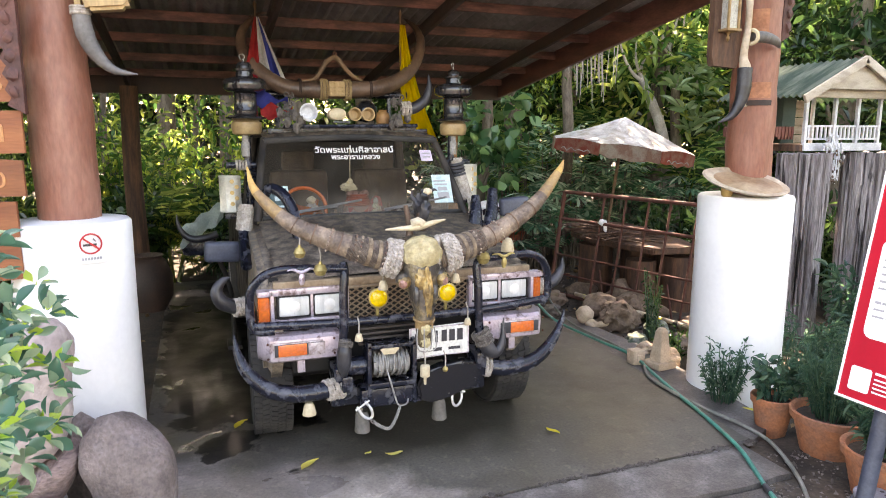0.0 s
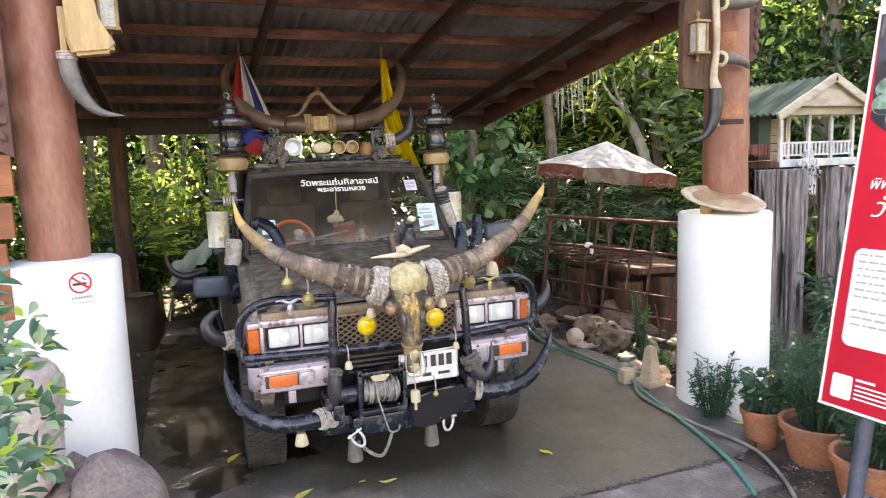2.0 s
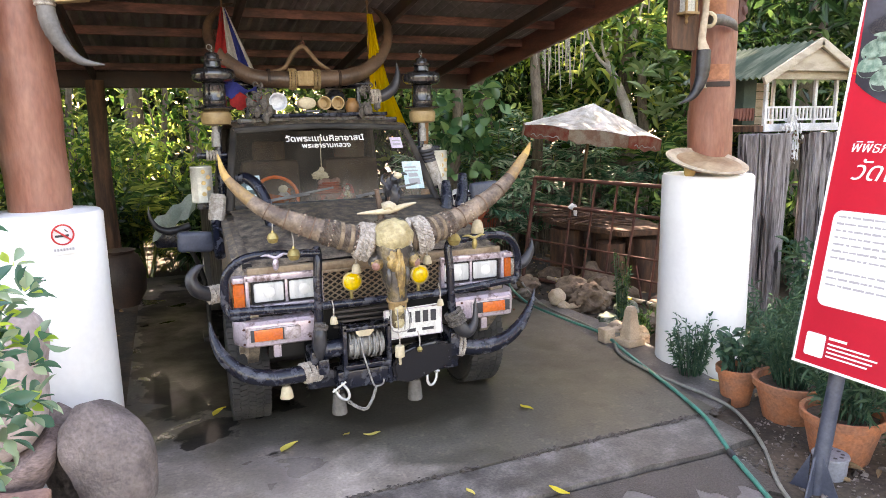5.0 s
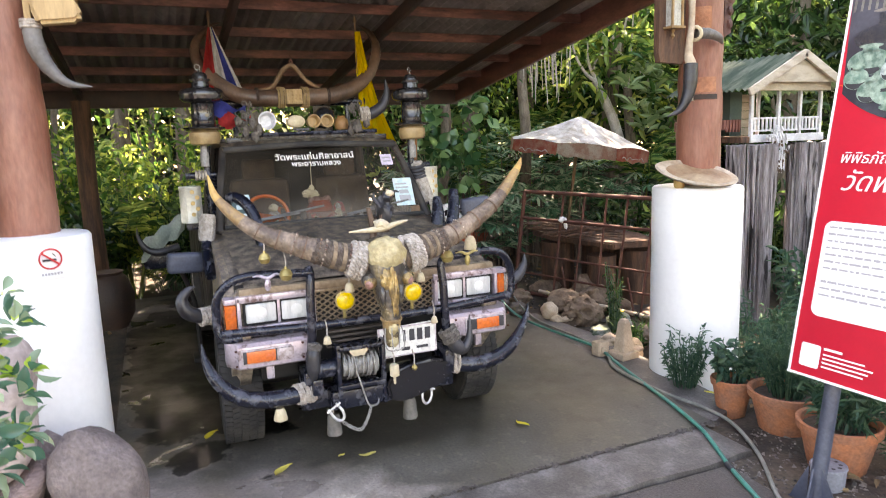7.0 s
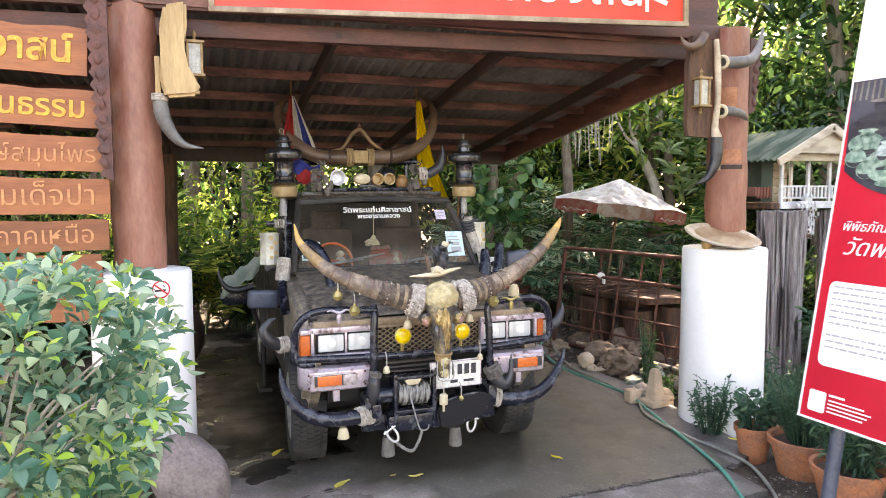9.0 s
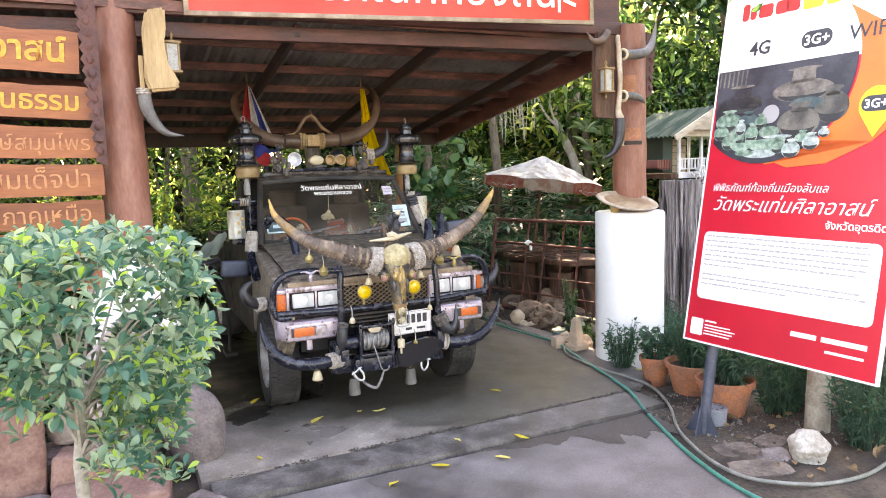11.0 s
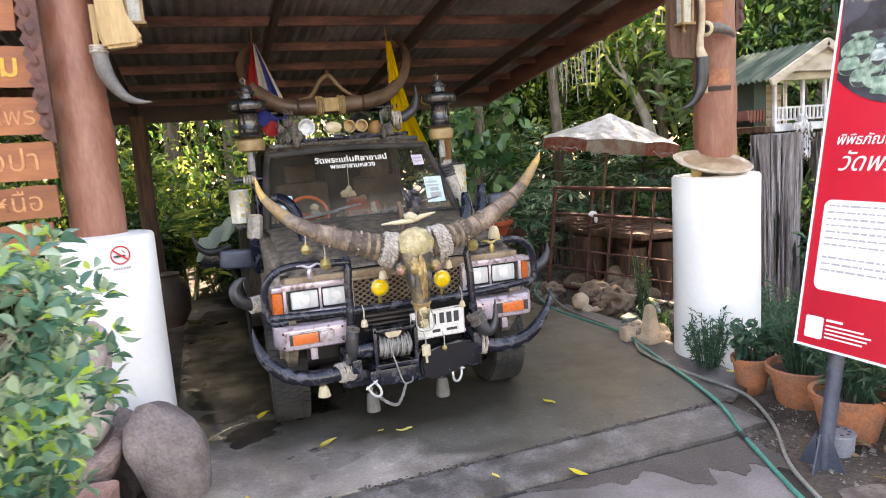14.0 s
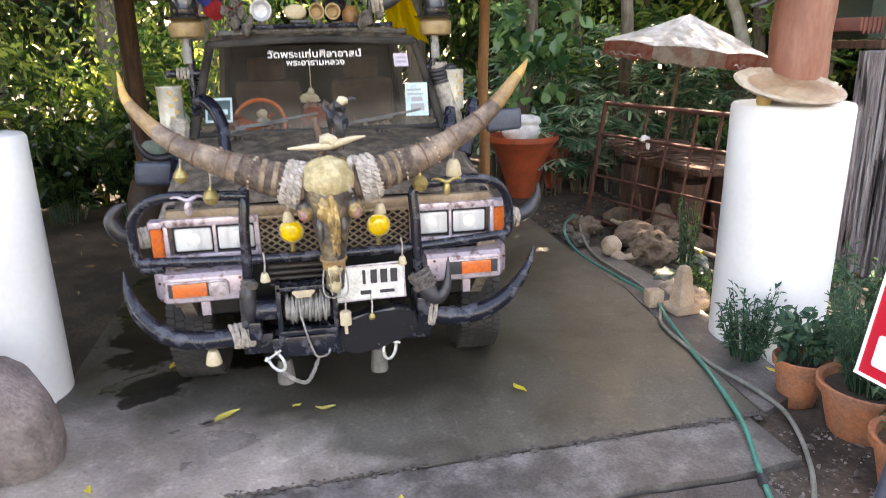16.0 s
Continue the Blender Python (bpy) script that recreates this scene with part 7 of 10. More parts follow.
ROOF = [("tin_cup", -0.315, "cup"), ("shell_lump", -0.105, "lump"), ("binoculars", 0.075, "bino"), ("clay_pot", 0.24, "pot")]
for name, x, k in ROOF:
    t = thing(name, (x, 1.46, 1.89), {"cup": "white enamel cup lying on its side on the roof rack", "lump": "cream glass lamp head on the roof rack", "bino": "pair of bamboo tubes like binoculars on the roof rack", "pot": "small brown clay pot on the roof rack"}[k], {"cup": "cup", "lump": "lamp", "bino": "tubes", "pot": "pot"}[k])
    bm = bmesh.new()
    m_ = facing((0.05, -1, 0.05))
    if k == "cup":
        lathe(bm, [(0.0, -0.05), (0.045, -0.05), (0.06, 0.03), (0.066, 0.035), (0.058, 0.032), (0.04, -0.03), (0.0, -0.034)], 20, Matrix.Translation((0, 0, 0.075)) @ m_)
        part("cup_body", bm, "house_white", t)
    elif k == "lump":
        lathe(bm, [(0.0, -0.05), (0.05, -0.045), (0.055, 0.0), (0.05, 0.03), (0.03, 0.045), (0.0, 0.05)], 18, Matrix.Translation((0, 0, 0.065)) @ m_ @ Matrix.Diagonal((1.3, 0.85, 1, 1)))
        part("lamp_glass", bm, "cream", t)
        bm = bmesh.new()
        box(bm, (0.03, 0, 0.008), (0.13, 0.05, 0.016), 0.004)
        part("foot", bm, "bar", t)
    elif k == "bino":
        for s in (-1, 1):
            lathe(bm, [(0.03, -0.10), (0.045, 0.0), (0.05, 0.03), (0.042, 0.032), (0.03, -0.02), (0.0, -0.022)], 18, Matrix.Translation((s * 0.05, 0, 0.065)) @ m_)
        part("tube", bm, "club", t)
    else:
        lathe(bm, [(0.0, 0.0), (0.045, 0.0), (0.055, 0.03), (0.05, 0.07), (0.03, 0.09), (0.035, 0.1), (0.0, 0.1)], 14)
        part("pot_body", bm, "ochre_pot", t)
hat = thing("black_pot", (0.15, 1.62, 1.90), "round black pot behind the tubes on the roof", "pot")
bm = bmesh.new()
lathe(bm, [(0.0, 0.0), (0.06, 0.01), (0.085, 0.07), (0.075, 0.13), (0.04, 0.16), (0.0, 0.17)], 18)
part("pot_body", bm, "lantern", hat)
t = thing("hung_trinkets", (-0.47, 1.40, 1.87), "bundle of grey chains and small skulls on the rack", "trinkets")
bm = bmesh.new()
rg = np.random.default_rng(8)
for k in range(26):
    torus(bm, (rg.uniform(-0.05, 0.05), rg.uniform(-0.02, 0.03), rg.uniform(0.0, 0.22)), 0.016, 0.005, pose(0, 0, 0, rg.uniform(0, 180), rg.uniform(0, 180), 0), 10, 5)
for k in range(5):
    blob(bm, (rg.uniform(-0.06, 0.1), rg.uniform(-0.05, 0.0), rg.uniform(-0.02, 0.1)), (0.025, 0.025, 0.04), k, 0.3, 2, 2)
part("trinket_tangle", bm, "rope_dark", t)["kind"] = "stuff"
t = thing("hung_trinkets", (0.34, 1.40, 1.87), "bundle of grey chains and small skulls on the rack", "trinkets")
bm = bmesh.new()
for k in range(26):
    torus(bm, (rg.uniform(-0.05, 0.05), rg.uniform(-0.02, 0.03), rg.uniform(0.0, 0.22)), 0.016, 0.005, pose(0, 0, 0, rg.uniform(0, 180), rg.uniform(0, 180), 0), 10, 5)
for k in range(5):
    blob(bm, (rg.uniform(-0.06, 0.1), rg.uniform(-0.05, 0.0), rg.uniform(-0.02, 0.1)), (0.025, 0.025, 0.04), k + 9, 0.3, 2, 2)
part("trinket_tangle", bm, "rope_dark", t)["kind"] = "stuff"
bound_horn("rack_horn", (0.46, 1.40, 2.0), [(0.38, 1.40, 2.0), (0.46, 1.39, 2.005), (0.545, 1.39, 2.06), (0.585, 1.39, 2.15), (0.58, 1.39, 2.25)], [0.040, 0.044, 0.040, 0.026, 0.004], "dark curved horn tied to the roof rack", "horn_black", 0, 4)
t = thing("folded_flag", (-0.60, 1.52, 2.02), "crumpled blue and red cloth on the roof rack", "cloth")
for mname, dz, dx in (("blue_cloth", 0.03, 0.0), ("red_cloth", -0.04, 0.03)):
    bm = bmesh.new()
    loft(bm, [[(-0.08 + 0.028 * i + dx, -0.09 + 0.02 * math.sin(i * 1.3 + j), dz + 0.03 * math.sin(i * 0.8 + j * 0.7) - 0.018 * j + 0.03) for j in range(5)] for i in range(9)])
    solid(bm, 0.006)
    part("cloth", bm, mname, t)
for s in (-1, 1):
    t = thing("storage_tin", (-0.885 if s < 0 else 0.86, 1.30, 1.285 if s < 0 else 1.34), "dented printed tin canister beside the windscreen", "tin")
    bm = bmesh.new()
    lathe(bm, [(0.0, 0), (0.075, 0.0), (0.078, 0.006), (0.076, 0.01), (0.076, 0.235), (0.079, 0.24), (0.077, 0.247), (0.0, 0.247)], 8 if s < 0 else 20, pose(0, 0, 0, 0, 0, 22))
    part("canister", bm, "tin_can", t)
    bm = bmesh.new()
    for k in range(5):
        lathe(bm, [(0.0, 0.0), (0.014, 0.002), (0.015, 0.0)], 10, Matrix.Translation((0.01 + 0.03 * (k % 2), -0.0735, 0.06 + 0.038 * k)) @ facing((0, -1, 0)))
    part("printed_fruit", bm, "ochre", t)
    bm = bmesh.new()
    box(bm, (0.06 * -s, 0.02, -0.03), (0.2, 0.05, 0.04), 0.005)
    part("bracket", bm, "bar", t)
t = thing("rolled_bundle", (0.80, 1.28, 1.32), "cream and black rolled canvas bundle beside the windscreen", "bundle")
bm = bmesh.new()
tube(bm, [(0.03, -0.03, 0.0), (0.0, 0.0, 0.16), (-0.03, 0.02, 0.30)], [0.06, 0.062, 0.045], 14, 4)
part("roll", bm, "rope", t)
bm = bmesh.new()
for k in range(4):
    torus(bm, (-0.01 - 0.008 * k, 0.01, 0.20 + 0.025 * k), 0.056, 0.014, pose(0, 0, 0, 8, -12, 0), 16, 6)
part("strap", bm, "ink", t)

# dashboard trinkets behind the glass
def dash_thing(name, at, label, pieces):
    t = thing(name, at, label, "trinket")
    for pname, build, mname in pieces:
        bm = bmesh.new()
        build(bm)
        part(pname, bm, mname, t)


def little_pot(r, h):
    return lambda bm: lathe(bm, [(0.0, 0), (r * 0.8, 0.0), (r, h * 0.45), (r * 0.45, h * 0.75), (r * 0.55, h * 0.97), (0, h)], 14)


def lump(s_, z, seed, x=0.0):
    return lambda bm: blob(bm, (x, 0, z), s_, seed, 0.25, 2, 3)


for i, (x, r, h, mname) in enumerate([(-0.47, 0.026, 0.060, "rope"), (-0.43, 0.020, 0.05, "plate"), (-0.27, 0.022, 0.045, "laterite"), (-0.19, 0.02, 0.05, "leather"), (0.15, 0.026, 0.06, "laterite"), (0.21, 0.020, 0.085, "leather"), (0.27, 0.026, 0.05, "rope"), (0.34, 0.024, 0.055, "horn_brown"), (0.42, 0.024, 0.06, "laterite")]):
    dash_thing("small_pot", (x, 1.15 + 0.03 * (i % 3), 1.24), "little dusty pot among the trinkets on the dashboard", [("body", little_pot(r, h), mname)])
dash_thing("small_basket", (-0.02, 1.20, 1.24), "small red-brown woven basket on the dashboard", [("base", lambda bm: box(bm, (0, 0, 0.035), (0.20, 0.09, 0.07), 0.02), "house_red"), ("weave", lambda bm: [torus(bm, (0, 0, 0), 0.5, 0.06, Matrix.Translation((0, 0, 0.075 + 0.014 * k)) @ Matrix.Diagonal((0.19 - 0.012 * k, 0.085, 0.11, 1)), 24, 6) for k in range(6)], "cloth_orange"), ("contents", lambda bm: [blob(bm, (-0.055 + 0.036 * k, 0, 0.145 + 0.012 * (k % 2)), (0.03, 0.028, 0.024), 60 + k, 0.35, 3, 2) for k in range(4)], "laterite")])
dash_thing("plush_toy", (-0.35, 1.20, 1.24), "faded cream trinket on the dashboard", [("body", lump((0.045, 0.035, 0.05), 0.05, 3), "rope"), ("head", lump((0.03, 0.028, 0.03), 0.115, 5), "cream")])
dash_thing("small_box", (-0.55, 1.17, 1.24), "worn red-brown box on the dashboard", [("carton", lambda bm: box(bm, (0, 0, 0.045), (0.11, 0.07, 0.09), 0.008), "laterite"), ("lid", lambda bm: box(bm, (0, 0, 0.095), (0.115, 0.075, 0.014), 0.004), "cloth_orange")])
dash_thing("small_figure", (0.10, 1.16, 1.24), "small pale figure on the dashboard", [("body", lump((0.028, 0.025, 0.045), 0.045, 8), "cream"), ("head", lump((0.018, 0.018, 0.02), 0.105, 9), "rope")])
t = thing("mirror_charm", (-0.045, 1.33, 1.43), "pale charm on a string behind the windscreen", "charm")
bm = bmesh.new()
tube(bm, [(0, 0, 0.0), (0.002, 0.0, 0.28)], 0.003, 5)
blob(bm, (-0.01, 0, 0.0), (0.055, 0.022, 0.030), 3, 0.5, 3, 3)
blob(bm, (0.0, 0, 0.035), (0.022, 0.015, 0.022), 4, 0.5, 3, 2)
part("charm_body", bm, "cream", t)

# ---- left of the truck ----
t = thing("handcart", (-1.13, 2.25, 0), "dark blue cart with black horns and a pale green cloth", "cart")
bm = bmesh.new()
box(bm, (0.02, 0, 0.93), (0.26, 0.4, 0.15), 0.05)
part("cart_body", bm, "bar", t)
bm = bmesh.new()
tube(bm, [(0.26, 0.1, 0.0), (0.25, 0.1, 0.5), (0.12, 0.06, 0.9)], 0.02, 8, 3)
part("stand", bm, "dark", t)
bm = bmesh.new()
box(bm, (0.26, 0.1, 0.02), (0.12, 0.24, 0.04), 0.01)
part("foot", bm, "dark", t)
bm = bmesh.new()
tube(bm, [(0.16, -0.30, 1.04), (0.02, -0.32, 1.01), (-0.07, -0.32, 1.04), (-0.12, -0.32, 1.13), (-0.125, -0.32, 1.21)], [0.03, 0.03, 0.024, 0.014, 0.003], 10, 5)
part("cart_horn", bm, "horn_black", t)
bm = bmesh.new()
loft(bm, [[(-0.10 + 0.33 * u + 0.02 * math.sin(v * 5), -0.33 + 0.05 * v + 0.02 * math.sin(u * 14), 1.10 + 0.22 * u - 0.17 * v + 0.015 * math.sin(u * 18 + v * 3)) for v in np.linspace(0, 1, 6)] for u in np.linspace(0, 1, 12)])
solid(bm, 0.004)
part("cloth", bm, "green_cloth", t, "pale green draped cloth")
t = thing("clay_jar", (-1.62, 3.9, 0), "large dark brown glazed jar by the back post", "jar")
bm = bmesh.new()
lathe(bm, [(0.0, 0.0), (0.14, 0.0), (0.22, 0.15), (0.23, 0.35), (0.17, 0.52), (0.13, 0.55), (0.15, 0.58), (0.12, 0.58), (0.0, 0.5)], 24)
part("jar_body", bm, "rafter", t)


# ---- stones on the left ----
def chip(bm, c, seed, cuts, depth):
    """Breaks flat faces off a rounded stone."""
    g = np.random.default_rng(seed)
    c = Vector(c)
    for _ in range(cuts):
        d = Vector(g.normal(size=3).tolist()).normalized()
        far = max((v.co - c).dot(d) for v in bm.verts)
        lim = far * (1 - depth * g.uniform(0.5, 1.3))
        for v in bm.verts:
            e = (v.co - c).dot(d) - lim
            if e > 0:
                v.co -= d * e * 0.88
    return bm


def stone(name, c, s, label, material="rock", seed=0, rough=0.18, turn=0, freq=1.3):
    t = thing(name, (c[0], c[1], c[2] - s[2] * 0.93), label, "stone")
    t.rotation_euler[2] = radians(turn)
    bm = bmesh.new()
    blob(bm, (0, 0, s[2] * 0.93), s, seed, rough, freq, 4)
    chip(bm, (0, 0, s[2] * 0.93), seed + 50, 9, 0.16)
    part("stone_mass", bm, material, t)
    return t


t = thing("boulder", (-1.46, -0.22, -0.12), "large egg-shaped grey-brown boulder leaning on the white pillar", "stone")
bm = bmesh.new()
blob(bm, (0, 0, 0.0), (0.20, 0.19, 0.335), 2, 0.10, 1.2, 5)
chip(bm, (0, 0, 0), 57, 7, 0.12)
bmesh.ops.rotate(bm, cent=(0, 0, 0), matrix=Matrix.Rotation(radians(-19), 3, "Y"), verts=bm.verts[:])
bmesh.ops.translate(bm, vec=(0, 0, 0.325), verts=bm.verts[:])
for v in bm.verts:
    v.co += v.co.normalized() * (0.006 * noise.noise(v.co * 9) + 0.003 * noise.noise(v.co * 27))
part("stone_mass", bm, "rock", t)
stone("boulder", (-1.70, 0.07, 0.17), (0.11, 0.12, 0.29), "smooth grey-brown boulder against the white pillar", "rock", 5, 0.12)


def slab_rock(name, at, outline, y0_, y1_, label, material, seed):
    """A thick leaning slab of stone: a rounded outline with worn, uneven faces."""
    t = thing(name, at, label, "stone")
    bm = bmesh.new()
    line = spline([Vector((a, 0, b)) for a, b in outline + outline[:1]], 5)[:-1]
    cx, cz = sum(q.x for q in line) / len(line), sum(q.z for q in line) / len(line)
    rings = []
    for f, y in ((0.0, y0_), (0.55, y0_), (0.86, y0_ + 0.025), (1.0, y0_ + 0.09), (1.0, (y0_ + y1_) / 2), (0.97, y1_ - 0.06), (0.8, y1_), (0.0, y1_)):
        rings.append([(cx + (q.x - cx) * max(f, 0.01), y, cz + (q.z - cz) * max(f, 0.01)) for q in line])
    vs = [[bm.verts.new(p_) for p_ in r_] for r_ in rings]
    for a, b in zip(vs, vs[1:]):
        for k in range(len(line)):
            bm.faces.new((a[k], a[(k + 1) % len(line)], b[(k + 1) % len(line)], b[k]))
    bmesh.ops.remove_doubles(bm, verts=bm.verts[:], dist=0.004)
    bmesh.ops.subdivide_edges(bm, edges=bm.edges[:], cuts=2, use_grid_fill=True, smooth=0.4)
    bmesh.ops.recalc_face_normals(bm, faces=bm.faces[:])
    bm.normal_update()
    for v in bm.verts:
        q = v.co * 3.2 + Vector((seed, 0, 0))
        v.co += v.normal * (0.030 * noise.noise(q) + 0.012 * noise.noise(q * 3) + 0.004 * noise.noise(q * 9))
    part("stone_mass", bm, material, t, angle=35)
    return t


slab_rock("standing_rock", (-1.95, -0.16, -0.12), [(0.15, 1.11), (0.215, 1.10), (0.265, 0.99), (0.255, 0.80), (0.235, 0.62), (0.19, 0.52), (0.10, 0.43), (-0.08, 0.345), (-0.28, 0.34), (-0.36, 0.45), (-0.24, 0.64), (-0.08, 0.85), (0.06, 1.04)], -0.13, 0.16, "tall leaning slab of pinkish-grey rock beside the white pillar", "rock_pink", 3.0)
slab_rock("low_rock", (-1.97, -0.14, -0.12), [(0.25, 0.50), (0.30, 0.46), (0.25, 0.34), (0.165, 0.20), (0.17, 0.02), (-0.1, -0.01), (-0.42, 0.0), (-0.46, 0.18), (-0.36, 0.315), (-0.08, 0.325), (0.12, 0.41)], -0.17, 0.18, "broad reddish rock carrying the leaning slab", "rock_red", 8.0)
t = thing("stone_block", (-2.47, -0.33, -0.1), "upright squared laterite block with rounded corners", "stone")
bm = bmesh.new()
box(bm, (0, 0, 0.37), (0.36, 0.34, 0.74), 0.05, pose(0, 0, 0, 2, 2, 8), 4)
bmesh.ops.subdivide_edges(bm, edges=bm.edges[:], cuts=3, use_grid_fill=True)
for v in bm.verts:
    v.co += Vector((1, 1, 1)) * 0.012 * noise.noise(v.co * 9)
part("stone_mass", bm, "laterite", t)
t = thing("stone_block", (-1.95, -0.72, -0.1), "low wide laterite planter block", "stone")
bm = bmesh.new()
box(bm, (0, 0, 0.09), (0.62, 0.34, 0.22), 0.03, pose(0, 0, 0, 0, 0, -6), 3)
bmesh.ops.subdivide_edges(bm, edges=bm.edges[:], cuts=2, use_grid_fill=True)
for v in bm.verts:
    v.co += Vector((1, 1, 1)) * 0.01 * noise.noise(v.co * 9)
part("stone_mass", bm, "laterite", t)
t = thing("stone_block", (-1.98, -0.45, -0.1), "worn laterite block behind the planter block", "stone")
bm = bmesh.new()
box(bm, (0, 0, 0.16), (0.54, 0.20, 0.34), 0.03, pose(0, 0, 0, 0, 2, -14), 3)
bmesh.ops.subdivide_edges(bm, edges=bm.edges[:], cuts=3, use_grid_fill=True)
for v in bm.verts:
    v.co += Vector((1, 1, 1)) * (0.014 * noise.noise(v.co * 8) + 0.005 * noise.noise(v.co * 24))
part("stone_mass", bm, "laterite", t)
stone("flat_stone", (-2.40, -0.62, -0.02), (0.27, 0.18, 0.10), "flat pale grey stone among gravel", "rock", 8, 0.2)
stone("flat_stone", (-1.50, -0.98, -0.02), (0.15, 0.13, 0.09), "rough grey stone at the kerb end", "rock", 11, 0.25)
stone("flat_stone", (-1.72, -1.02, -0.03), (0.12, 0.10, 0.07), "rough grey stone at the kerb end", "rock", 13, 0.25)
t = thing("stone_basin", (-2.95, -0.62, -0.1), "shallow round grey stone basin", "basin")
bm = bmesh.new()
lathe(bm, [(0.15, 0.0), (0.26, 0.05), (0.30, 0.16), (0.29, 0.19), (0.25, 0.17), (0.2, 0.08), (0.0, 0.06)], 28)
part("bowl", bm, "kerb_concrete", t)
rg = np.random.default_rng(5)
vv, ff = [], []
for k in range(2600):
    if k < 400:
        x, y = rg.uniform(-2.6, -1.42), rg.uniform(-1.35, -0.5)
    else:
        x = rg.uniform(0.9, 2.6)
        y = rg.uniform(-2.1, -0.7) if x > 1.7 else -1.02 - (0.02 + 0.30 * max(0.0, (x - 0.6) / 1.1)) * rg.uniform(0, 1) ** 1.6
    r_ = rg.uniform(0.004, 0.011) if k % 12 else rg.uniform(0.012, 0.022)
    b = len(vv)
    q = rg.normal(size=(6, 3)) * 0.25
    for i, d in enumerate(((1, 0, 0), (-1, 0, 0), (0, 1, 0), (0, -1, 0), (0, 0, 0.7), (0, 0, -0.7))):
        vv.append((x + (d[0] + q[i, 0]) * r_, y + (d[1] + q[i, 1]) * r_, (-0.085 if k < 400 else -0.042) + (d[2] + q[i, 2]) * r_))
    ff += [(b + i, b + j, b + m_) for i, j, m_ in ((0, 2, 4), (2, 1, 4), (1, 3, 4), (3, 0, 4), (2, 0, 5), (1, 2, 5), (3, 1, 5), (0, 3, 5))]
gr = raw("gravel", vv, ff, "gravel")
tagged(gr, "loose grey gravel beside the kerb", "gravel", kind="stuff")

# ---- right: stones, obelisk, hoses ----
t = thing("stone_marker", (2.30, 0.72, -0.02), "small tapered sandstone marker on a square foot", "marker")
t.rotation_euler[2] = radians(8)
bm = bmesh.new()
for z, w in ((0.0, 0.26),):
    box(bm, (0, 0, 0.03), (0.19, 0.17, 0.06), 0.012)
rings = [[(sx * w, sy * w, z) for sx, sy in ((-1, -1), (1, -1), (1, 1), (-1, 1))] for z, w in ((0.05, 0.062), (0.30, 0.036), (0.31, 0.028), (0.325, 0.026))]
vs = [[bm.verts.new(p) for p in r_] for r_ in rings]
for a, b in zip(vs, vs[1:]):
    for j in range(4):
        bm.faces.new((a[j], a[(j + 1) % 4], b[(j + 1) % 4], b[j]))
bm.faces.new(vs[-1])
bmesh.ops.bevel(bm, geom=bm.edges[:], offset=0.006, segments=1, affect="EDGES")
part("marker_shaft", bm, "sandstone", t, smooth=False)
t = thing("carved_block", (2.17, 0.86, -0.02), "small carved sandstone block", "stone")
bm = bmesh.new()
box(bm, (0, 0, 0.06), (0.11, 0.10, 0.12), 0.015)
box(bm, (0, -0.052, 0.06), (0.05, 0.02, 0.05), 0.005)
part("block", bm, "sandstone", t)
for i, (x, y, s, m_) in enumerate([(2.86, 2.42, (0.24, 0.17, 0.13), "sandstone_dark"), (2.58, 1.42, (0.13, 0.10, 0.07), "rock_moss"), (2.48, 1.10, (0.12, 0.11, 0.08), "sandstone"), (2.52, 0.92, (0.12, 0.1, 0.09), "sandstone"),
                                   (2.35, 2.62, (0.11, 0.10, 0.07), "rock_bed"), (3.12, 2.25, (0.2, 0.17, 0.15), "sandstone_dark"), (2.60, 2.98, (0.16, 0.13, 0.09), "sandstone_dark"), (2.78, 1.14, (0.15, 0.13, 0.1), "rock_bed"), (2.36, 3.0, (0.12, 0.09, 0.06), "rock_bed"), (2.95, 1.62, (0.12, 0.12, 0.09), "rock_moss")]):
    stone("garden_stone", (x, y, -0.1 + s[2] * 0.85), s, "mossy grey-green stone in the bed" if m_ == "rock_moss" else "rough brown garden stone in the bed", m_, i + 30, 0.26, i * 40, 2.0)
t = thing("hollow_stone", (2.76, 1.98, -0.1), "hollow brown stone with dark holes", "stone")
bm = bmesh.new()
blob(bm, (0, 0, 0.10), (0.22, 0.17, 0.17), 47, 0.22, 2.2, 5)
for hx, hy, hz, hr in ((-0.05, -0.16, 0.14, 0.06), (0.08, -0.15, 0.09, 0.05), (0.0, -0.1, 0.24, 0.04), (-0.15, -0.10, 0.06, 0.045)):
    for v in bm.verts:
        d = (v.co - Vector((hx, hy, hz))).length
        if d < hr:
            v.co.y += 0.07 * (1 - (d / hr) ** 2)
part("stone_mass", bm, "sandstone_dark", t)
t = thing("animal_skull", (2.40, 2.02, -0.06), "cream animal skull lying among the stones", "skull")
bm = bmesh.new()
blob(bm, (0, 0, 0.13), (0.085, 0.08, 0.085), 3, 0.12, 2, 3)
blob(bm, (0.03, -0.07, 0.05), (0.05, 0.06, 0.05), 5, 0.25, 2, 3)
blob(bm, (0.15, -0.08, 0.04), (0.09, 0.035, 0.03), 6, 0.15, 2, 2)
part("skull_bone", bm, "sandstone", t)


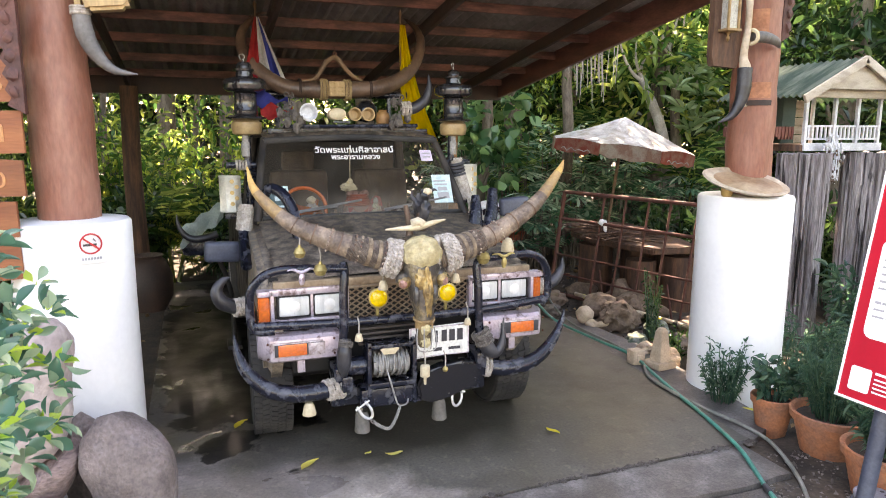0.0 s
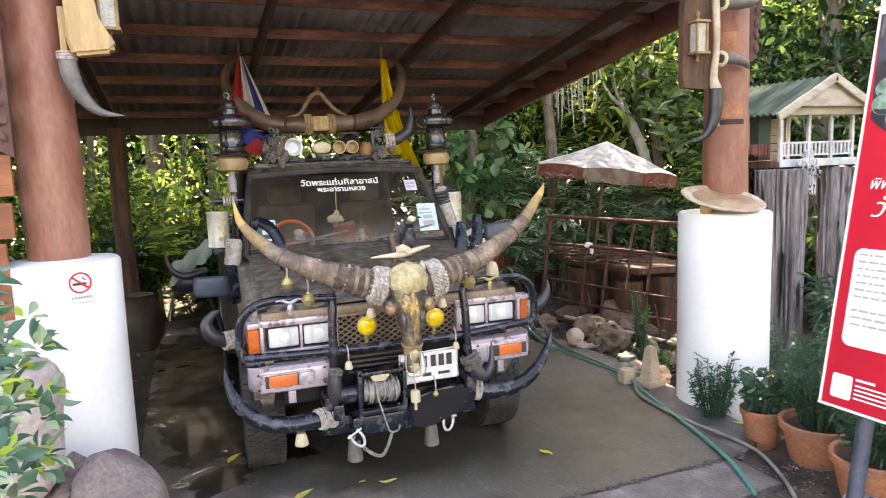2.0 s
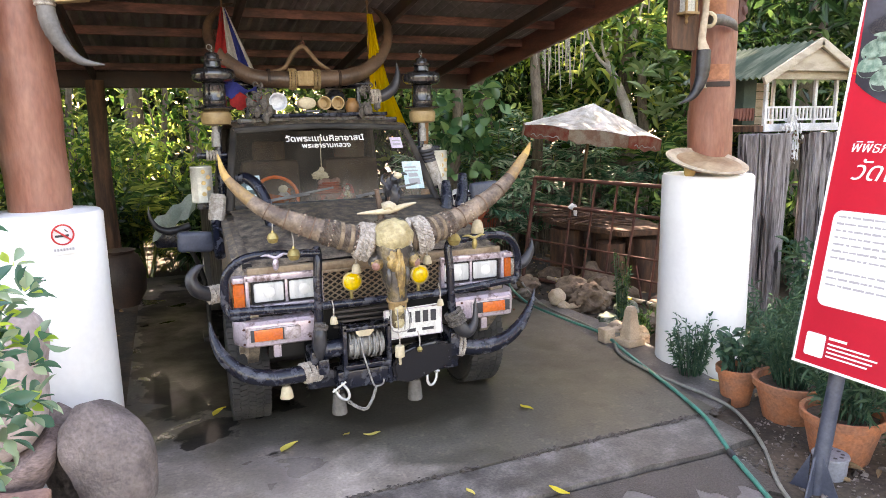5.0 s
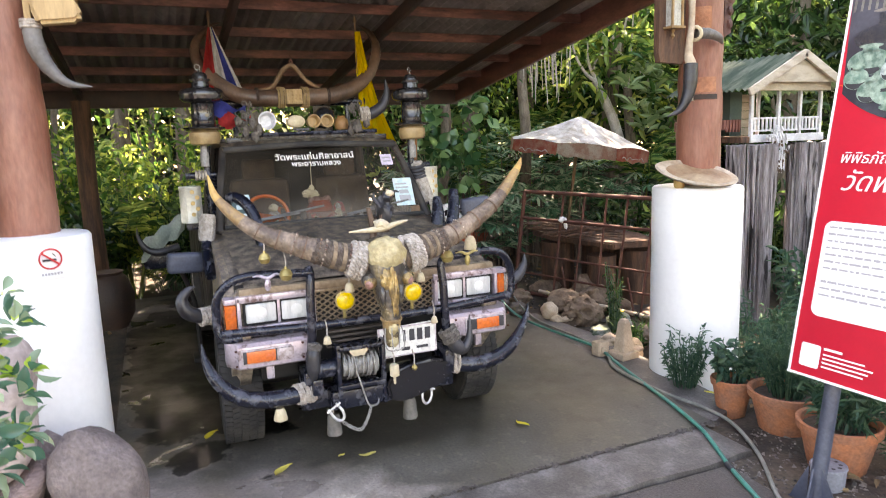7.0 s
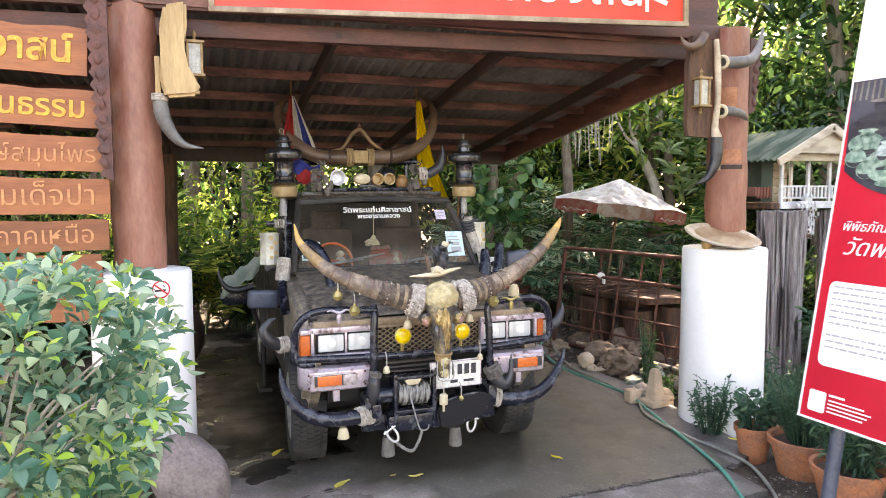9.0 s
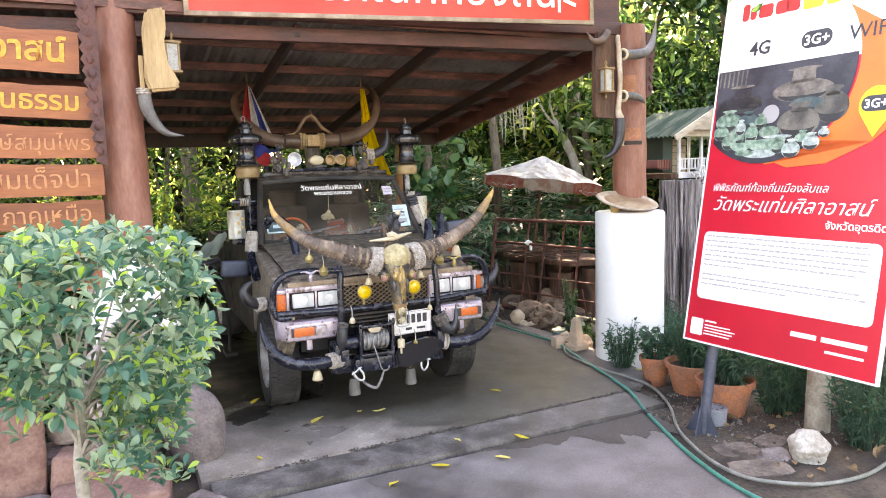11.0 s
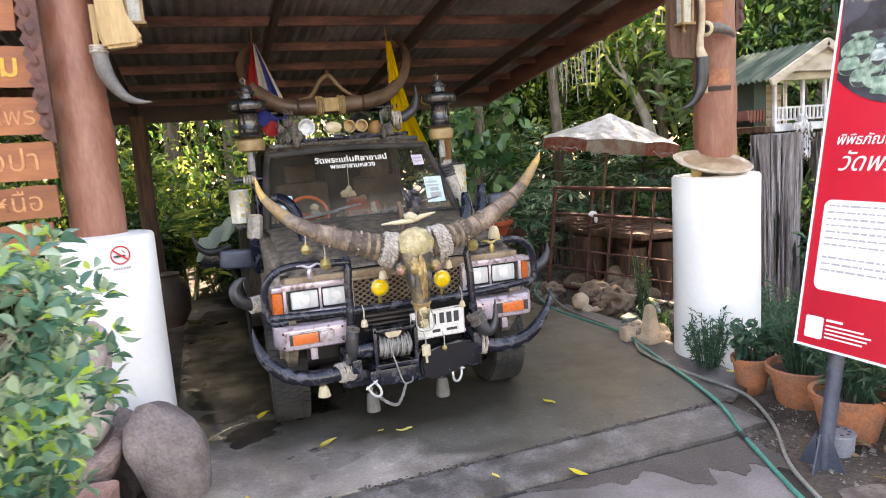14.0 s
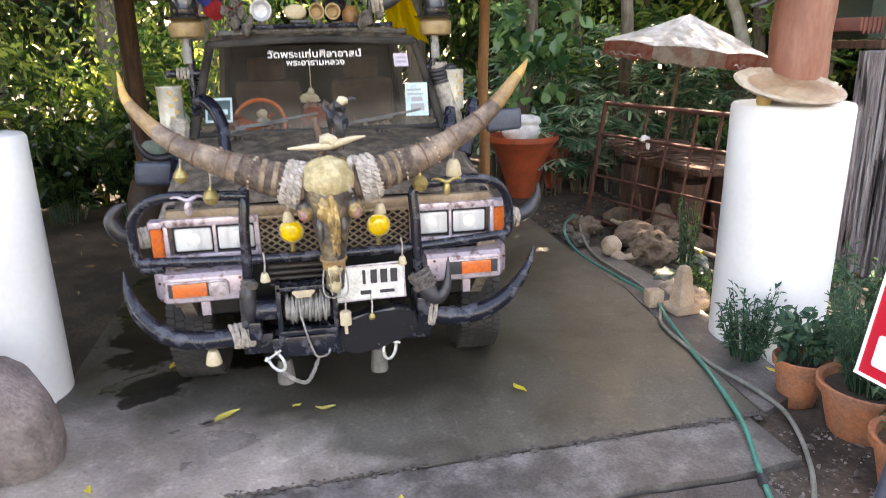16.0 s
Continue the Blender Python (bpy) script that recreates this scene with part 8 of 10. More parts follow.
def hose(material, pts, r, label, joint=None):
    t = thing("garden_hose", (pts[0][0], pts[0][1], 0), label, "hose", "hoses along the floor edge")
    p0 = pts[0]
    bm = bmesh.new()
    tube(bm, [(x - p0[0], y - p0[1], z) for x, y, z in pts], r, 8, 8)
    part("hose_pipe", bm, material, t)
    if joint is not None:
        a, b = Vector(pts[joint]), Vector(pts[joint + 1])
        d = (b - a).normalized() * 0.035
        q = a - Vector((p0[0], p0[1], 0))
        bm = bmesh.new()
        tube(bm, [q - d, q - d * 0.3, q + d * 0.3, q + d], [r * 1.25, r * 1.5, r * 1.5, r * 1.25], 10)
        part("hose_joint", bm, "ink", t, "black hose connector")


hose("hose_green", [(2.6, 3.3, 0.02), (2.35, 2.95, 0.02), (2.18, 2.45, 0.025), (2.12, 2.0, 0.015), (2.16, 1.4, 0.016), (2.2, 0.95, 0.016), (2.09, 0.5, 0.016), (1.98, 0.02, 0.016), (1.9, -0.32, 0.016), (1.79, -0.68, 0.018), (1.686, -0.922, 0.0), (1.63, -1.05, -0.012), (1.53, -1.30, -0.018), (1.39, -1.64, -0.014), (1.305, -1.91, -0.014), (1.255, -2.13, -0.014), (1.24, -2.35, -0.014), (1.26, -2.8, -0.014), (1.34, -3.3, -0.05)], 0.0125, "green rubber garden hose trailing along the floor edge", 11)
hose("hose_grey", [(2.66, 3.25, 0.02), (2.45, 2.8, 0.02), (2.30, 2.3, 0.01), (2.24, 1.9, 0.0), (2.26, 1.3, 0.0), (2.21, 0.85, 0.01), (2.03, 0.5, 0.016), (1.995, 0.15, 0.016), (2.01, -0.12, 0.012), (2.075, -0.38, 0.0), (2.07, -0.64, -0.01), (1.90, -1.0, -0.026), (1.62, -1.37, -0.022), (1.47, -1.66, -0.016), (1.39, -1.90, -0.014), (1.39, -2.13, -0.014), (1.52, -2.28, -0.02), (1.74, -2.39, -0.03), (2.08, -2.42, -0.035), (2.5, -2.32, -0.05), (2.9, -2.2, -0.07)], 0.0115, "dull grey garden hose looped beside the green one")
for i, (x, y, a, m_, s) in enumerate([(0.88, -0.09, 20, "leaf_dry", 0.075), (-0.115, -0.06, 80, "leaf_dry", 0.07), (-0.60, -0.01, -50, "leaf_dry", 0.10), (-0.93, 0.66, -40, "leaf_dry", 0.09), (0.55, -1.02, 30, "leaf_dry", 0.08), (-0.1, -1.12, 60, "leaf_dry", 0.08), (0.15, -0.85, 10, "leaf_dry", 0.05), (-0.45, -1.2, -60, "leaf_dry", 0.06), (-1.15, -1.35, 80, "leaf_dry", 0.12), (-1.25, -1.42, 40, "leaf_dry", 0.1), (-0.25, 0.0, 120, "leaf_dry", 0.035), (0.30, -1.20, 50, "leaf_dry", 0.07), (2.28, -0.25, 20, "leaf_dry", 0.08), (-1.1, -0.5, 15, "leaf_dry", 0.05), (-0.62, -1.75, 40, "leaf_dry", 0.06)]):
    z = 0.0 if y > -0.7 else (-0.006 if y > -1.12 else -0.03)
    t = thing("fallen_leaf", (x, y, z), "fallen yellow leaf curled on the concrete", "leaf", "fallen leaves", turn=a)
    bm = bmesh.new()
    s *= 1.45
    rows = [[((j - 1) * s * 0.17 * w_ + s * 0.55 * (k / 6 - 0.5) ** 2, s * k / 6 - s / 2, 0.004 + 0.006 * abs(j - 1) + 0.004 * math.sin(k * 0.9 + i) + 0.006) for j in range(3)] for k, w_ in enumerate((0.1, 0.7, 1, 1, 0.85, 0.5, 0.05))]
    loft(bm, rows)
    part("blade", bm, m_, t)


# ---- right: pots, sign, spirit house ----
def clay_pot(x, y, z, r, h, label):
    t = thing("flower_pot", (x, y, z), label, "flower pot", "terracotta pots by the sign")
    bm = bmesh.new()
    lathe(bm, [(0.0, 0.0), (r * 0.62, 0.0), (r * 0.66, 0.01), (r * 0.93, h * 0.8), (r * 0.93, h * 0.82), (r * 1.03, h * 0.84), (r * 1.05, h * 0.98), (r * 1.0, h), (r * 0.92, h * 0.97), (r * 0.86, h * 0.84), (0.0, h * 0.82)], 32)
    part("pot_body", bm, "terracotta", t)
    bm = bmesh.new()
    lathe(bm, [(0.0, h * 0.86), (r * 0.5, h * 0.87), (r * 0.87, h * 0.85), (r * 0.87, h * 0.84)], 20)
    part("soil", bm, "soil", t)
    return t


POTS = [(2.29, -0.42, 0.13, 0.27), (2.36, -0.78, 0.215, 0.30), (2.20, -1.25, 0.205, 0.31)]
for x, y, r, h in POTS:
    clay_pot(x, y, -0.09, r, h, "terracotta flower pot with green herbs")
t = thing("plastic_cup", (1.96, -1.38, -0.1), "perforated grey plastic pot by the sign post", "pot")
bm = bmesh.new()
lathe(bm, [(0.0, 0.0), (0.075, 0.0), (0.085, 0.16), (0.09, 0.165), (0.088, 0.175), (0.0, 0.175)], 20)
part("pot_body", bm, "plastic_grey", t)
bm = bmesh.new()
for k in range(9):
    a = 2 * math.pi * k / 9
    lathe(bm, [(0.0, 0.178), (0.011, 0.1775)], 8, Matrix.Translation((0.055 * math.cos(a), 0.055 * math.sin(a), 0)))
part("hole", bm, "ink", t)
stone("white_rock", (1.99, -2.10, 0.03), (0.115, 0.11, 0.125), "rough white-painted rock beside the sign", "rock_pale", 41, 0.2)
stone("garden_stone", (1.83, -1.97, -0.05), (0.11, 0.09, 0.06), "small dark stone beside the sign", "rock", 43, 0.2)

# standing billboard: local x along its width, z up its height
bill = thing("billboard", (1.749, -1.289, 0.592), "red and white museum billboard on blue-grey posts", "billboard")
bill.matrix_basis = Matrix.Translation((1.749, -1.289, 0.592)) @ pose(0, 0, 0, 0, 0, -85.85) @ pose(0, 0, 0, -9.85, 0, 0) @ pose(0, 0, 0, 0, 0.28, 0)
BW, BH = 1.30, 2.44
bm = bmesh.new()
box(bm, (BW / 2, 0.012, BH / 2), (BW, 0.022, BH), 0.002)
part("panel", bm, "poster_red", bill)
bm = bmesh.new()
for c, s in (((BW / 2, 0.012, 0), (BW + 0.016, 0.03, 0.012)), ((BW / 2, 0.012, BH), (BW + 0.016, 0.03, 0.012)), ((0, 0.012, BH / 2), (0.012, 0.03, BH)), ((BW, 0.012, BH / 2), (0.012, 0.03, BH))):
    box(bm, c, s)
part("edge_trim", bm, "poster_white", bill)


def flat(outline, y, material, name, label="", th=0.0012):
    bm = bmesh.new()
    slab(bm, outline, y - th, y, "y")
    return part(name, bm, material, bill, label, smooth=False)


def rounded(x0_, z0_, x1_, z1_, r):
    out = []
    for cx, cz, a0 in ((x1_ - r, z0_ + r, -90), (x1_ - r, z1_ - r, 0), (x0_ + r, z1_ - r, 90), (x0_ + r, z0_ + r, 180)):
        out += [(cx + r * math.cos(radians(a0 + 15 * k)), cz + r * math.sin(radians(a0 + 15 * k))) for k in range(7)]
    return out


def arc_pts(cx, cz, rx, rz, a0, a1, n=24):
    return [(cx + rx * math.cos(radians(a0 + (a1 - a0) * k / n)), cz + rz * math.sin(radians(a0 + (a1 - a0) * k / n))) for k in range(n + 1)]


IMG = 1.87
flat([(0.006, IMG - 0.02), (BW - 0.006, IMG - 0.02), (BW - 0.006, BH - 0.006), (0.006, BH - 0.006)], -0.001, "poster_white", "header_field")
flat(rounded(0.06, 0.30, BW - 0.06, 0.765, 0.04), -0.001, "poster_white", "text_field")
flat(rounded(0.045, 0.045, 0.145, 0.16, 0.012), -0.001, "poster_white", "blank_square")
flat([(0.006, 1.42)] + arc_pts(0.40, 1.82, 0.575, 0.60, 275, 395) + [(BW - 0.006, IMG), (BW - 0.006, 1.52), (1.1, 1.34), (0.85, 1.22), (0.6, 1.20)], -0.0015, "poster_orange", "sweep")
flat([(0.006, IMG)] + arc_pts(0.40, 1.82, 0.56, 0.59, 229, 365) + [(0.955, IMG)], -0.003, "poster_dark", "photo_field", "photograph of old clay pots")
for k, w in enumerate((1.08, 1.09, 1.07, 1.09, 1.08, 1.0, 0.30, 0.0, 1.07, 1.08, 0.62)):
    z = 0.735 - 0.033 * k
    if not w:
        continue
    bm = bmesh.new()
    x = 0.085
    rgk = np.random.default_rng(k)
    while x < 0.085 + w:
        l_ = rgk.uniform(0.014, 0.055)
        h_ = rgk.uniform(0.0035, 0.0055)
        slab(bm, [(x, z - h_), (x + l_, z - h_), (x + l_, z + h_), (x, z + h_)], -0.0035, -0.0025, "y")
        x += l_ + rgk.uniform(0.005, 0.011)
    part("text_line", bm, "text_grey", bill, smooth=False)["kind"] = "stuff"
# the printed photograph: jars at the back, celadon ware in front
PRINT = [("jar", 0.21, 1.63, 0.165, 0.062, "print_tan"), ("jar", 0.64, 1.68, 0.20, 0.07, "print_tan"), ("pot", 0.84, 1.56, 0.105, 0.095, "pot_print"), ("lid", 0.68, 1.60, 0.11, 0.034, "print_teal"), ("pot", 0.64, 1.478, 0.14, 0.095, "pot_print"),
         ("ball", 0.445, 1.548, 0.06, 0.06, "text_grey"), ("pot", 0.135, 1.515, 0.10, 0.062, "pot_print_green"), ("pot", 0.285, 1.515, 0.075, 0.048, "print_teal"), ("pot", 0.215, 1.415, 0.06, 0.062, "pot_print_green"), ("pot", 0.325, 1.425, 0.048, 0.055, "print_celadon"),
         ("lid", 0.45, 1.432, 0.073, 0.038, "pot_print_green"), ("lid", 0.515, 1.398, 0.10, 0.012, "print_pale"), ("bowl", 0.43, 1.345, 0.145, 0.04, "print_celadon"), ("lid", 0.40, 1.29, 0.12, 0.026, "print_pale"), ("pot", 0.09, 1.44, 0.06, 0.05, "print_celadon"), ("pot", 0.16, 1.375, 0.055, 0.05, "pot_print_green"), ("bowl", 0.255, 1.34, 0.085, 0.03, "print_celadon"), ("pot", 0.385, 1.50, 0.045, 0.04, "pot_print_green"), ("pot", 0.24, 1.465, 0.04, 0.045, "print_pale"), ("lid", 0.29, 1.30, 0.07, 0.02, "pot_print_green"), ("pot", 0.53, 1.335, 0.05, 0.045, "pot_print_green"), ("pot", 0.685, 1.375, 0.05, 0.04, "print_celadon"), ("pot", 0.62, 1.31, 0.062, 0.05, "print_pale"), ("pot", 0.745, 1.35, 0.055, 0.045, "print_pale"), ("pot", 0.82, 1.405, 0.035, 0.028, "print_pale")]
for i, (sort, cx, cz, rx, rz, mname) in enumerate(PRINT):
    y_ = -0.0042 - 0.00035 * i
    bm = bmesh.new()
    if sort == "bowl":
        slab(bm, arc_pts(cx, cz + rz, rx, rz * 2, 180, 360, 20), y_, y_ + 0.001, "y")
    else:
        slab(bm, arc_pts(cx, cz, rx, rz, 0, 348, 29), y_, y_ + 0.001, "y")
    if sort in ("jar", "pot"):
        slab(bm, [(cx - rx * 0.40, cz + rz * 0.7), (cx + rx * 0.40, cz + rz * 0.7), (cx + rx * 0.36, cz + rz * (1.9 if sort == "jar" else 1.2)), (cx - rx * 0.36, cz + rz * (1.9 if sort == "jar" else 1.2))], y_, y_ + 0.001, "y")
        slab(bm, arc_pts(cx, cz + rz * (1.95 if sort == "jar" else 1.22), rx * 0.56, rz * 0.16, 0, 345, 19), y_ - 0.0002, y_ + 0.001, "y")
    part("printed_pot", bm, mname, bill, smooth=False)
    bm = bmesh.new()
    slab(bm, [(cx + rx * 0.8 * math.cos(q), cz - rz * 0.25 + rz * 0.72 * math.sin(q)) for q in (math.pi + math.pi * k / 14 for k in range(15))] + [(cx + rx * 0.8 * math.cos(q), cz - rz * 0.25 + rz * 0.22 * math.sin(q)) for q in (2 * math.pi - math.pi * k / 14 for k in range(15))], y_ - 0.0003, y_ + 0.0005, "y")
    if sort in ("jar", "pot") and mname != "poster_white":
        part("printed_dark_side", bm, "print_dark", bill, smooth=False)
    else:
        bm.free()
for k in range(7):
    flat([(0.02 + 0.034 * k, 1.76), (0.032 + 0.034 * k, 1.76), (0.034 + 0.034 * k, 1.862), (0.022 + 0.034 * k, 1.862)], -0.0038, "pot_print", "printed_slat")
# the operator's mark as plain shapes
for x, w, h in ((0.135, 0.05, 0.115), (0.195, 0.045, 0.085), (0.26, 0.10, 0.085), (0.38, 0.09, 0.085), (0.455, 0.09, 0.085)):
    flat(rounded(x, 2.20, x + w, 2.20 + h, 0.02), -0.003, "no_red", "logo_shape")
for x, w, h in ((0.57, 0.13, 0.085), (0.72, 0.09, 0.085), (0.83, 0.08, 0.085), (0.93, 0.09, 0.085), (1.05, 0.06, 0.12)):
    flat(rounded(x, 2.19, x + w, 2.19 + h, 0.02), -0.003, "poster_yellow", "logo_shape")
lettering("4G", 0.125, "poster_dark", bill, pose(0.225, -0.004, 1.955, 90, 0, 0), depth=0.001, bold=0.002)
flat(rounded(0.59, 1.94, 0.785, 2.045, 0.05), -0.003, "poster_dark", "pill_shape")
lettering("3G+", 0.09, "text_white", bill, pose(0.607, -0.005, 1.96, 90, 0, 0), depth=0.001, bold=0.002)
lettering("WIFI", 0.125, "poster_dark", bill, pose(0.885, -0.004, 1.945, 90, 0, 0), depth=0.001)
lettering("พิพิธภัณฑ์ท้องถิ่นเมืองลับแล", 0.072, "text_white", bill, pose(0.075, -0.004, 1.045, 90, 0, 0), depth=0.001, shear=0.25)
lettering("วัดพระแท่นศิลาอาสน์", 0.128, "text_white", bill, pose(0.10, -0.004, 0.915, 90, 0, 0), depth=0.001, shear=0.35)
lettering("จังหวัดอุตรดิตถ์", 0.062, "text_white", bill, pose(0.90, -0.004, 0.83, 90, 0, 0), depth=0.001, bold=0.001)
bm = bmesh.new()
for x, z, w, h in ((0.16, 0.145, 0.09, 0.012), (0.16, 0.12, 0.2, 0.008), (0.16, 0.10, 0.24, 0.008), (0.16, 0.08, 0.22, 0.008), (0.16, 0.06, 0.2, 0.008), (0.78, 0.17, 0.16, 0.03), (0.97, 0.17, 0.26, 0.03), (1.0, 0.11, 0.22, 0.016)):
    slab(bm, [(x, z), (x + w, z), (x + w, z + h), (x, z + h)], -0.0035, -0.002, "y")
part("text_line", bm, "text_white", bill, smooth=False)["kind"] = "stuff"
flat(arc_pts(1.10, 1.55, 0.10, 0.105, -30, 210) + [(1.10, 1.36)], -0.0045, "poster_yellow", "map_pin")
flat(rounded(1.015, 1.51, 1.185, 1.60, 0.042), -0.0055, "poster_dark", "pill_shape")
lettering("3G+", 0.072, "text_white", bill, pose(1.03, -0.0075, 1.53, 90, 0, 0), depth=0.001, bold=0.002)
for x, reach in ((0.18, None), (0.80, Vector((2.78, -1.58, -0.09)))):
    inv = bill.matrix_basis.inverted()
    w = bill.matrix_basis @ Vector((x, 0.05, 0.0))
    foot = inv @ (reach or Vector((w.x - 0.06, w.y, -0.09)))
    up = inv.to_3x3() @ Vector((0, 0, 1))
    stand = Matrix.Translation(foot) @ inv.to_3x3().to_4x4()
    bm = bmesh.new()
    tube(bm, [foot, Vector((x, 0.05, 1.6))], 0.037, 14)
    leg = part("leg", bm, "post_blue", bill, "blue-grey steel post on a plate")
    bm = bmesh.new()
    box(bm, (0, 0, 0), (0.27, 0.27, 0.014), 0.003)
    for k in range(4):
        a = radians(20 + 90 * k)
        rim_ = [Vector((0.03 * math.cos(a), 0.03 * math.sin(a), 0.0)), Vector((0.135 * math.cos(a), 0.135 * math.sin(a), 0.0)), Vector((0.03 * math.cos(a), 0.03 * math.sin(a), 0.24))]
        side_ = Vector((-math.sin(a), math.cos(a), 0)) * 0.004
        v0 = [bm.verts.new(q + side_) for q in rim_] + [bm.verts.new(q - side_) for q in rim_]
        for f in ((0, 1, 2), (5, 4, 3), (0, 3, 4, 1), (1, 4, 5, 2), (2, 5, 3, 0)):
            bm.faces.new([v0[q] for q in f])
    bmesh.ops.transform(bm, matrix=stand, verts=bm.verts[:])
    part("base_plate", bm, "post_blue", leg, "square foot plate with gussets", smooth=False)

# spirit house on weathered posts
sh = thing("spirit_house", (4.39, 1.72, 1.675), "white spirit house with a green corrugated roof on a stump", "spirit house", turn=0)
bm = bmesh.new()
box(bm, (0.33, 0.1, 0.01), (1.08, 0.9, 0.06), 0.008)
part("floor_plate", bm, "log_wood", sh, "brown timber floor")
bm = bmesh.new()
box(bm, (0.40, -0.355, 0.02), (1.0, 0.03, 0.075), 0.004)
part("front_sill", bm, "house_white", sh, "white sill board")
for x0_, x1_ in ((-0.06, 0.26), (0.30, 0.555), (0.595, 0.845)):
    bm = bmesh.new()
    for z in (0.095, 0.215):
        box(bm, ((x0_ + x1_) / 2, -0.34, z), (x1_ - x0_, 0.02, 0.018))
    n_ = max(4, int((x1_ - x0_) / 0.05))
    for i in range(n_):
        box(bm, (x0_ + (x1_ - x0_) * (i + 0.5) / n_, -0.34, 0.155), (0.02, 0.015, 0.105))
    part("balustrade", bm, "house_white", sh, "white balustrade panel")
for x, y in ((-0.08, -0.34), (0.28, -0.34), (0.575, -0.34), (0.865, -0.34), (-0.08, 0.44), (0.865, 0.44)):
    bm = bmesh.new()
    box(bm, (x, y, 0.28), (0.032, 0.032, 0.50), 0.003)
    part("corner_post", bm, "house_white", sh, "thin white post")
bm = bmesh.new()
box(bm, (0.02, 0.20, 0.27), (0.16, 0.5, 0.44))
box(bm, (0.30, 0.43, 0.27), (0.42, 0.02, 0.44))
part("house_body", bm, "house_dark", sh)
bm = bmesh.new()
for k in range(5):
    box(bm, (0.65, 0.43, 0.09 + 0.09 * k), (0.28, 0.02, 0.084), 0.003)
part("back_wall", bm, "house_cream", sh, "cream plank back wall")
bm = bmesh.new()
box(bm, (-0.20, 0.12, 0.16), (0.22, 0.7, 0.1), 0.01)
for i in range(5):
    box(bm, (-0.28 + 0.04 * i, -0.23, 0.15), (0.015, 0.02, 0.12))
part("red_balcony", bm, "house_red", sh, "dark red balustrade")
for s in (-1, 1):
    bm = bmesh.new()
    rows = []
    for i in range(46):
        y = -0.55 + 1.12 * i / 45
        dz = 0.02 * math.sin(2 * math.pi * i / 3.0)
        rows.append([(0.34 + s * 0.68 * u, y, 0.83 - 0.35 * u + dz) for u in (0.0, 0.5, 1.0)])
    loft(bm, rows)
    solid(bm, 0.006)
    part("roof_slope", bm, "roof_green", sh, "green corrugated roof sheet")
bm = bmesh.new()
for s in (-1, 1):
    box(bm, (0.34 + s * 0.345, -0.57, 0.632), (0.80, 0.03, 0.075), 0.004, pose(0, 0, 0, 0, s * 27.5, 0))
slab(bm, [(0.34 - 0.52, 0.55), (0.34 + 0.52, 0.55), (0.34, 0.775)], -0.53, -0.51, "y")
box(bm, (0.38, -0.42, 0.515), (0.98, 0.06, 0.08), 0.004)
part("gable", bm, "house_cream", sh, "aged cream gable boards")
t = thing("garland", (4.55, 1.285, 1.60), "bundle of dried white flower garlands on the railing", "garland")
bm = bmesh.new()
rg = np.random.default_rng(12)
for k in range(110):
    u = rg.uniform(0, 1)
    wide = 0.02 + 0.12 * math.sin(math.pi * min(1, 1.15 * u)) ** 0.8
    blob(bm, (wide * rg.uniform(-1, 1), rg.uniform(-0.04, 0.02), 0.20 - 0.42 * u), (0.013, 0.013, 0.024), k, 0.3, 2, 1)
for k in range(12):
    x_ = rg.uniform(-0.1, 0.1)
    tube(bm, [(0.2 * x_, -0.01, 0.22), (x_, -0.03, 0.02), (x_ * 1.05, -0.03, rg.uniform(-0.26, -0.12))], 0.004, 5, 3)
part("flower_mass", bm, "house_white", t)["kind"] = "stuff"
bm = bmesh.new()
for k in range(26):
    u = rg.uniform(0.3, 1)
    blob(bm, ((0.03 + 0.10 * math.sin(math.pi * u)) * rg.uniform(-1, 1), -0.045, 0.20 - 0.44 * u), (0.012, 0.01, 0.018), 200 + k, 0.3, 2, 1)
part("dry_flowers", bm, "horn_brown", t, "withered brown flowers")["kind"] = "stuff"
for i, (x, y, w, h) in enumerate([(4.32, 1.36, 0.285, 1.655), (5.24, 1.46, 0.265, 1.655), (5.80, 1.6, 0.23, 1.63)]):
    h += 0.08
    t = thing("weathered_stump", (x, y, -0.1), "weathered grey cracked tree trunk under the spirit house", "trunk", "weathered trunks")
    bm = bmesh.new()
    nn = 132
    lv = []
    def crack(q, z):
        return -0.50 * max(0.0, 0.5 - abs(4.0 * noise.noise((math.cos(q) * 9, math.sin(q) * 9, z * 0.35 + 5 * i)))) - 0.16 * abs(noise.noise((math.cos(q) * 20, math.sin(q) * 20, z * 0.5)))
    for k in range(12):
        z = h * k / 11 + 0.0
        lv.append([bm.verts.new((w * (1 - 0.16 * (1 - k / 11) + 0.10 * max(0, 1 - k / 2)) * (1 + 0.10 * noise.noise((math.cos(q) * 4, math.sin(q) * 4, z * 0.25 + i)) + crack(q, z)) * math.cos(q), 0.7 * w * (1 + 0.10 * noise.noise((math.cos(q) * 4, math.sin(q) * 4, z * 0.25 + i + 4)) + crack(q, z)) * math.sin(q), z + (0.03 * noise.noise((q * 3, i, 0)) if k == 11 else 0))) for q in (2 * math.pi * j / nn for j in range(nn))])
    for a, b in zip(lv, lv[1:]):
        for j in range(nn):
            bm.faces.new((a[j], a[(j + 1) % nn], b[(j + 1) % nn], b[j]))
    bm.faces.new(lv[-1])
    part("trunk_wood", bm, "grey_wood", t, angle=25)

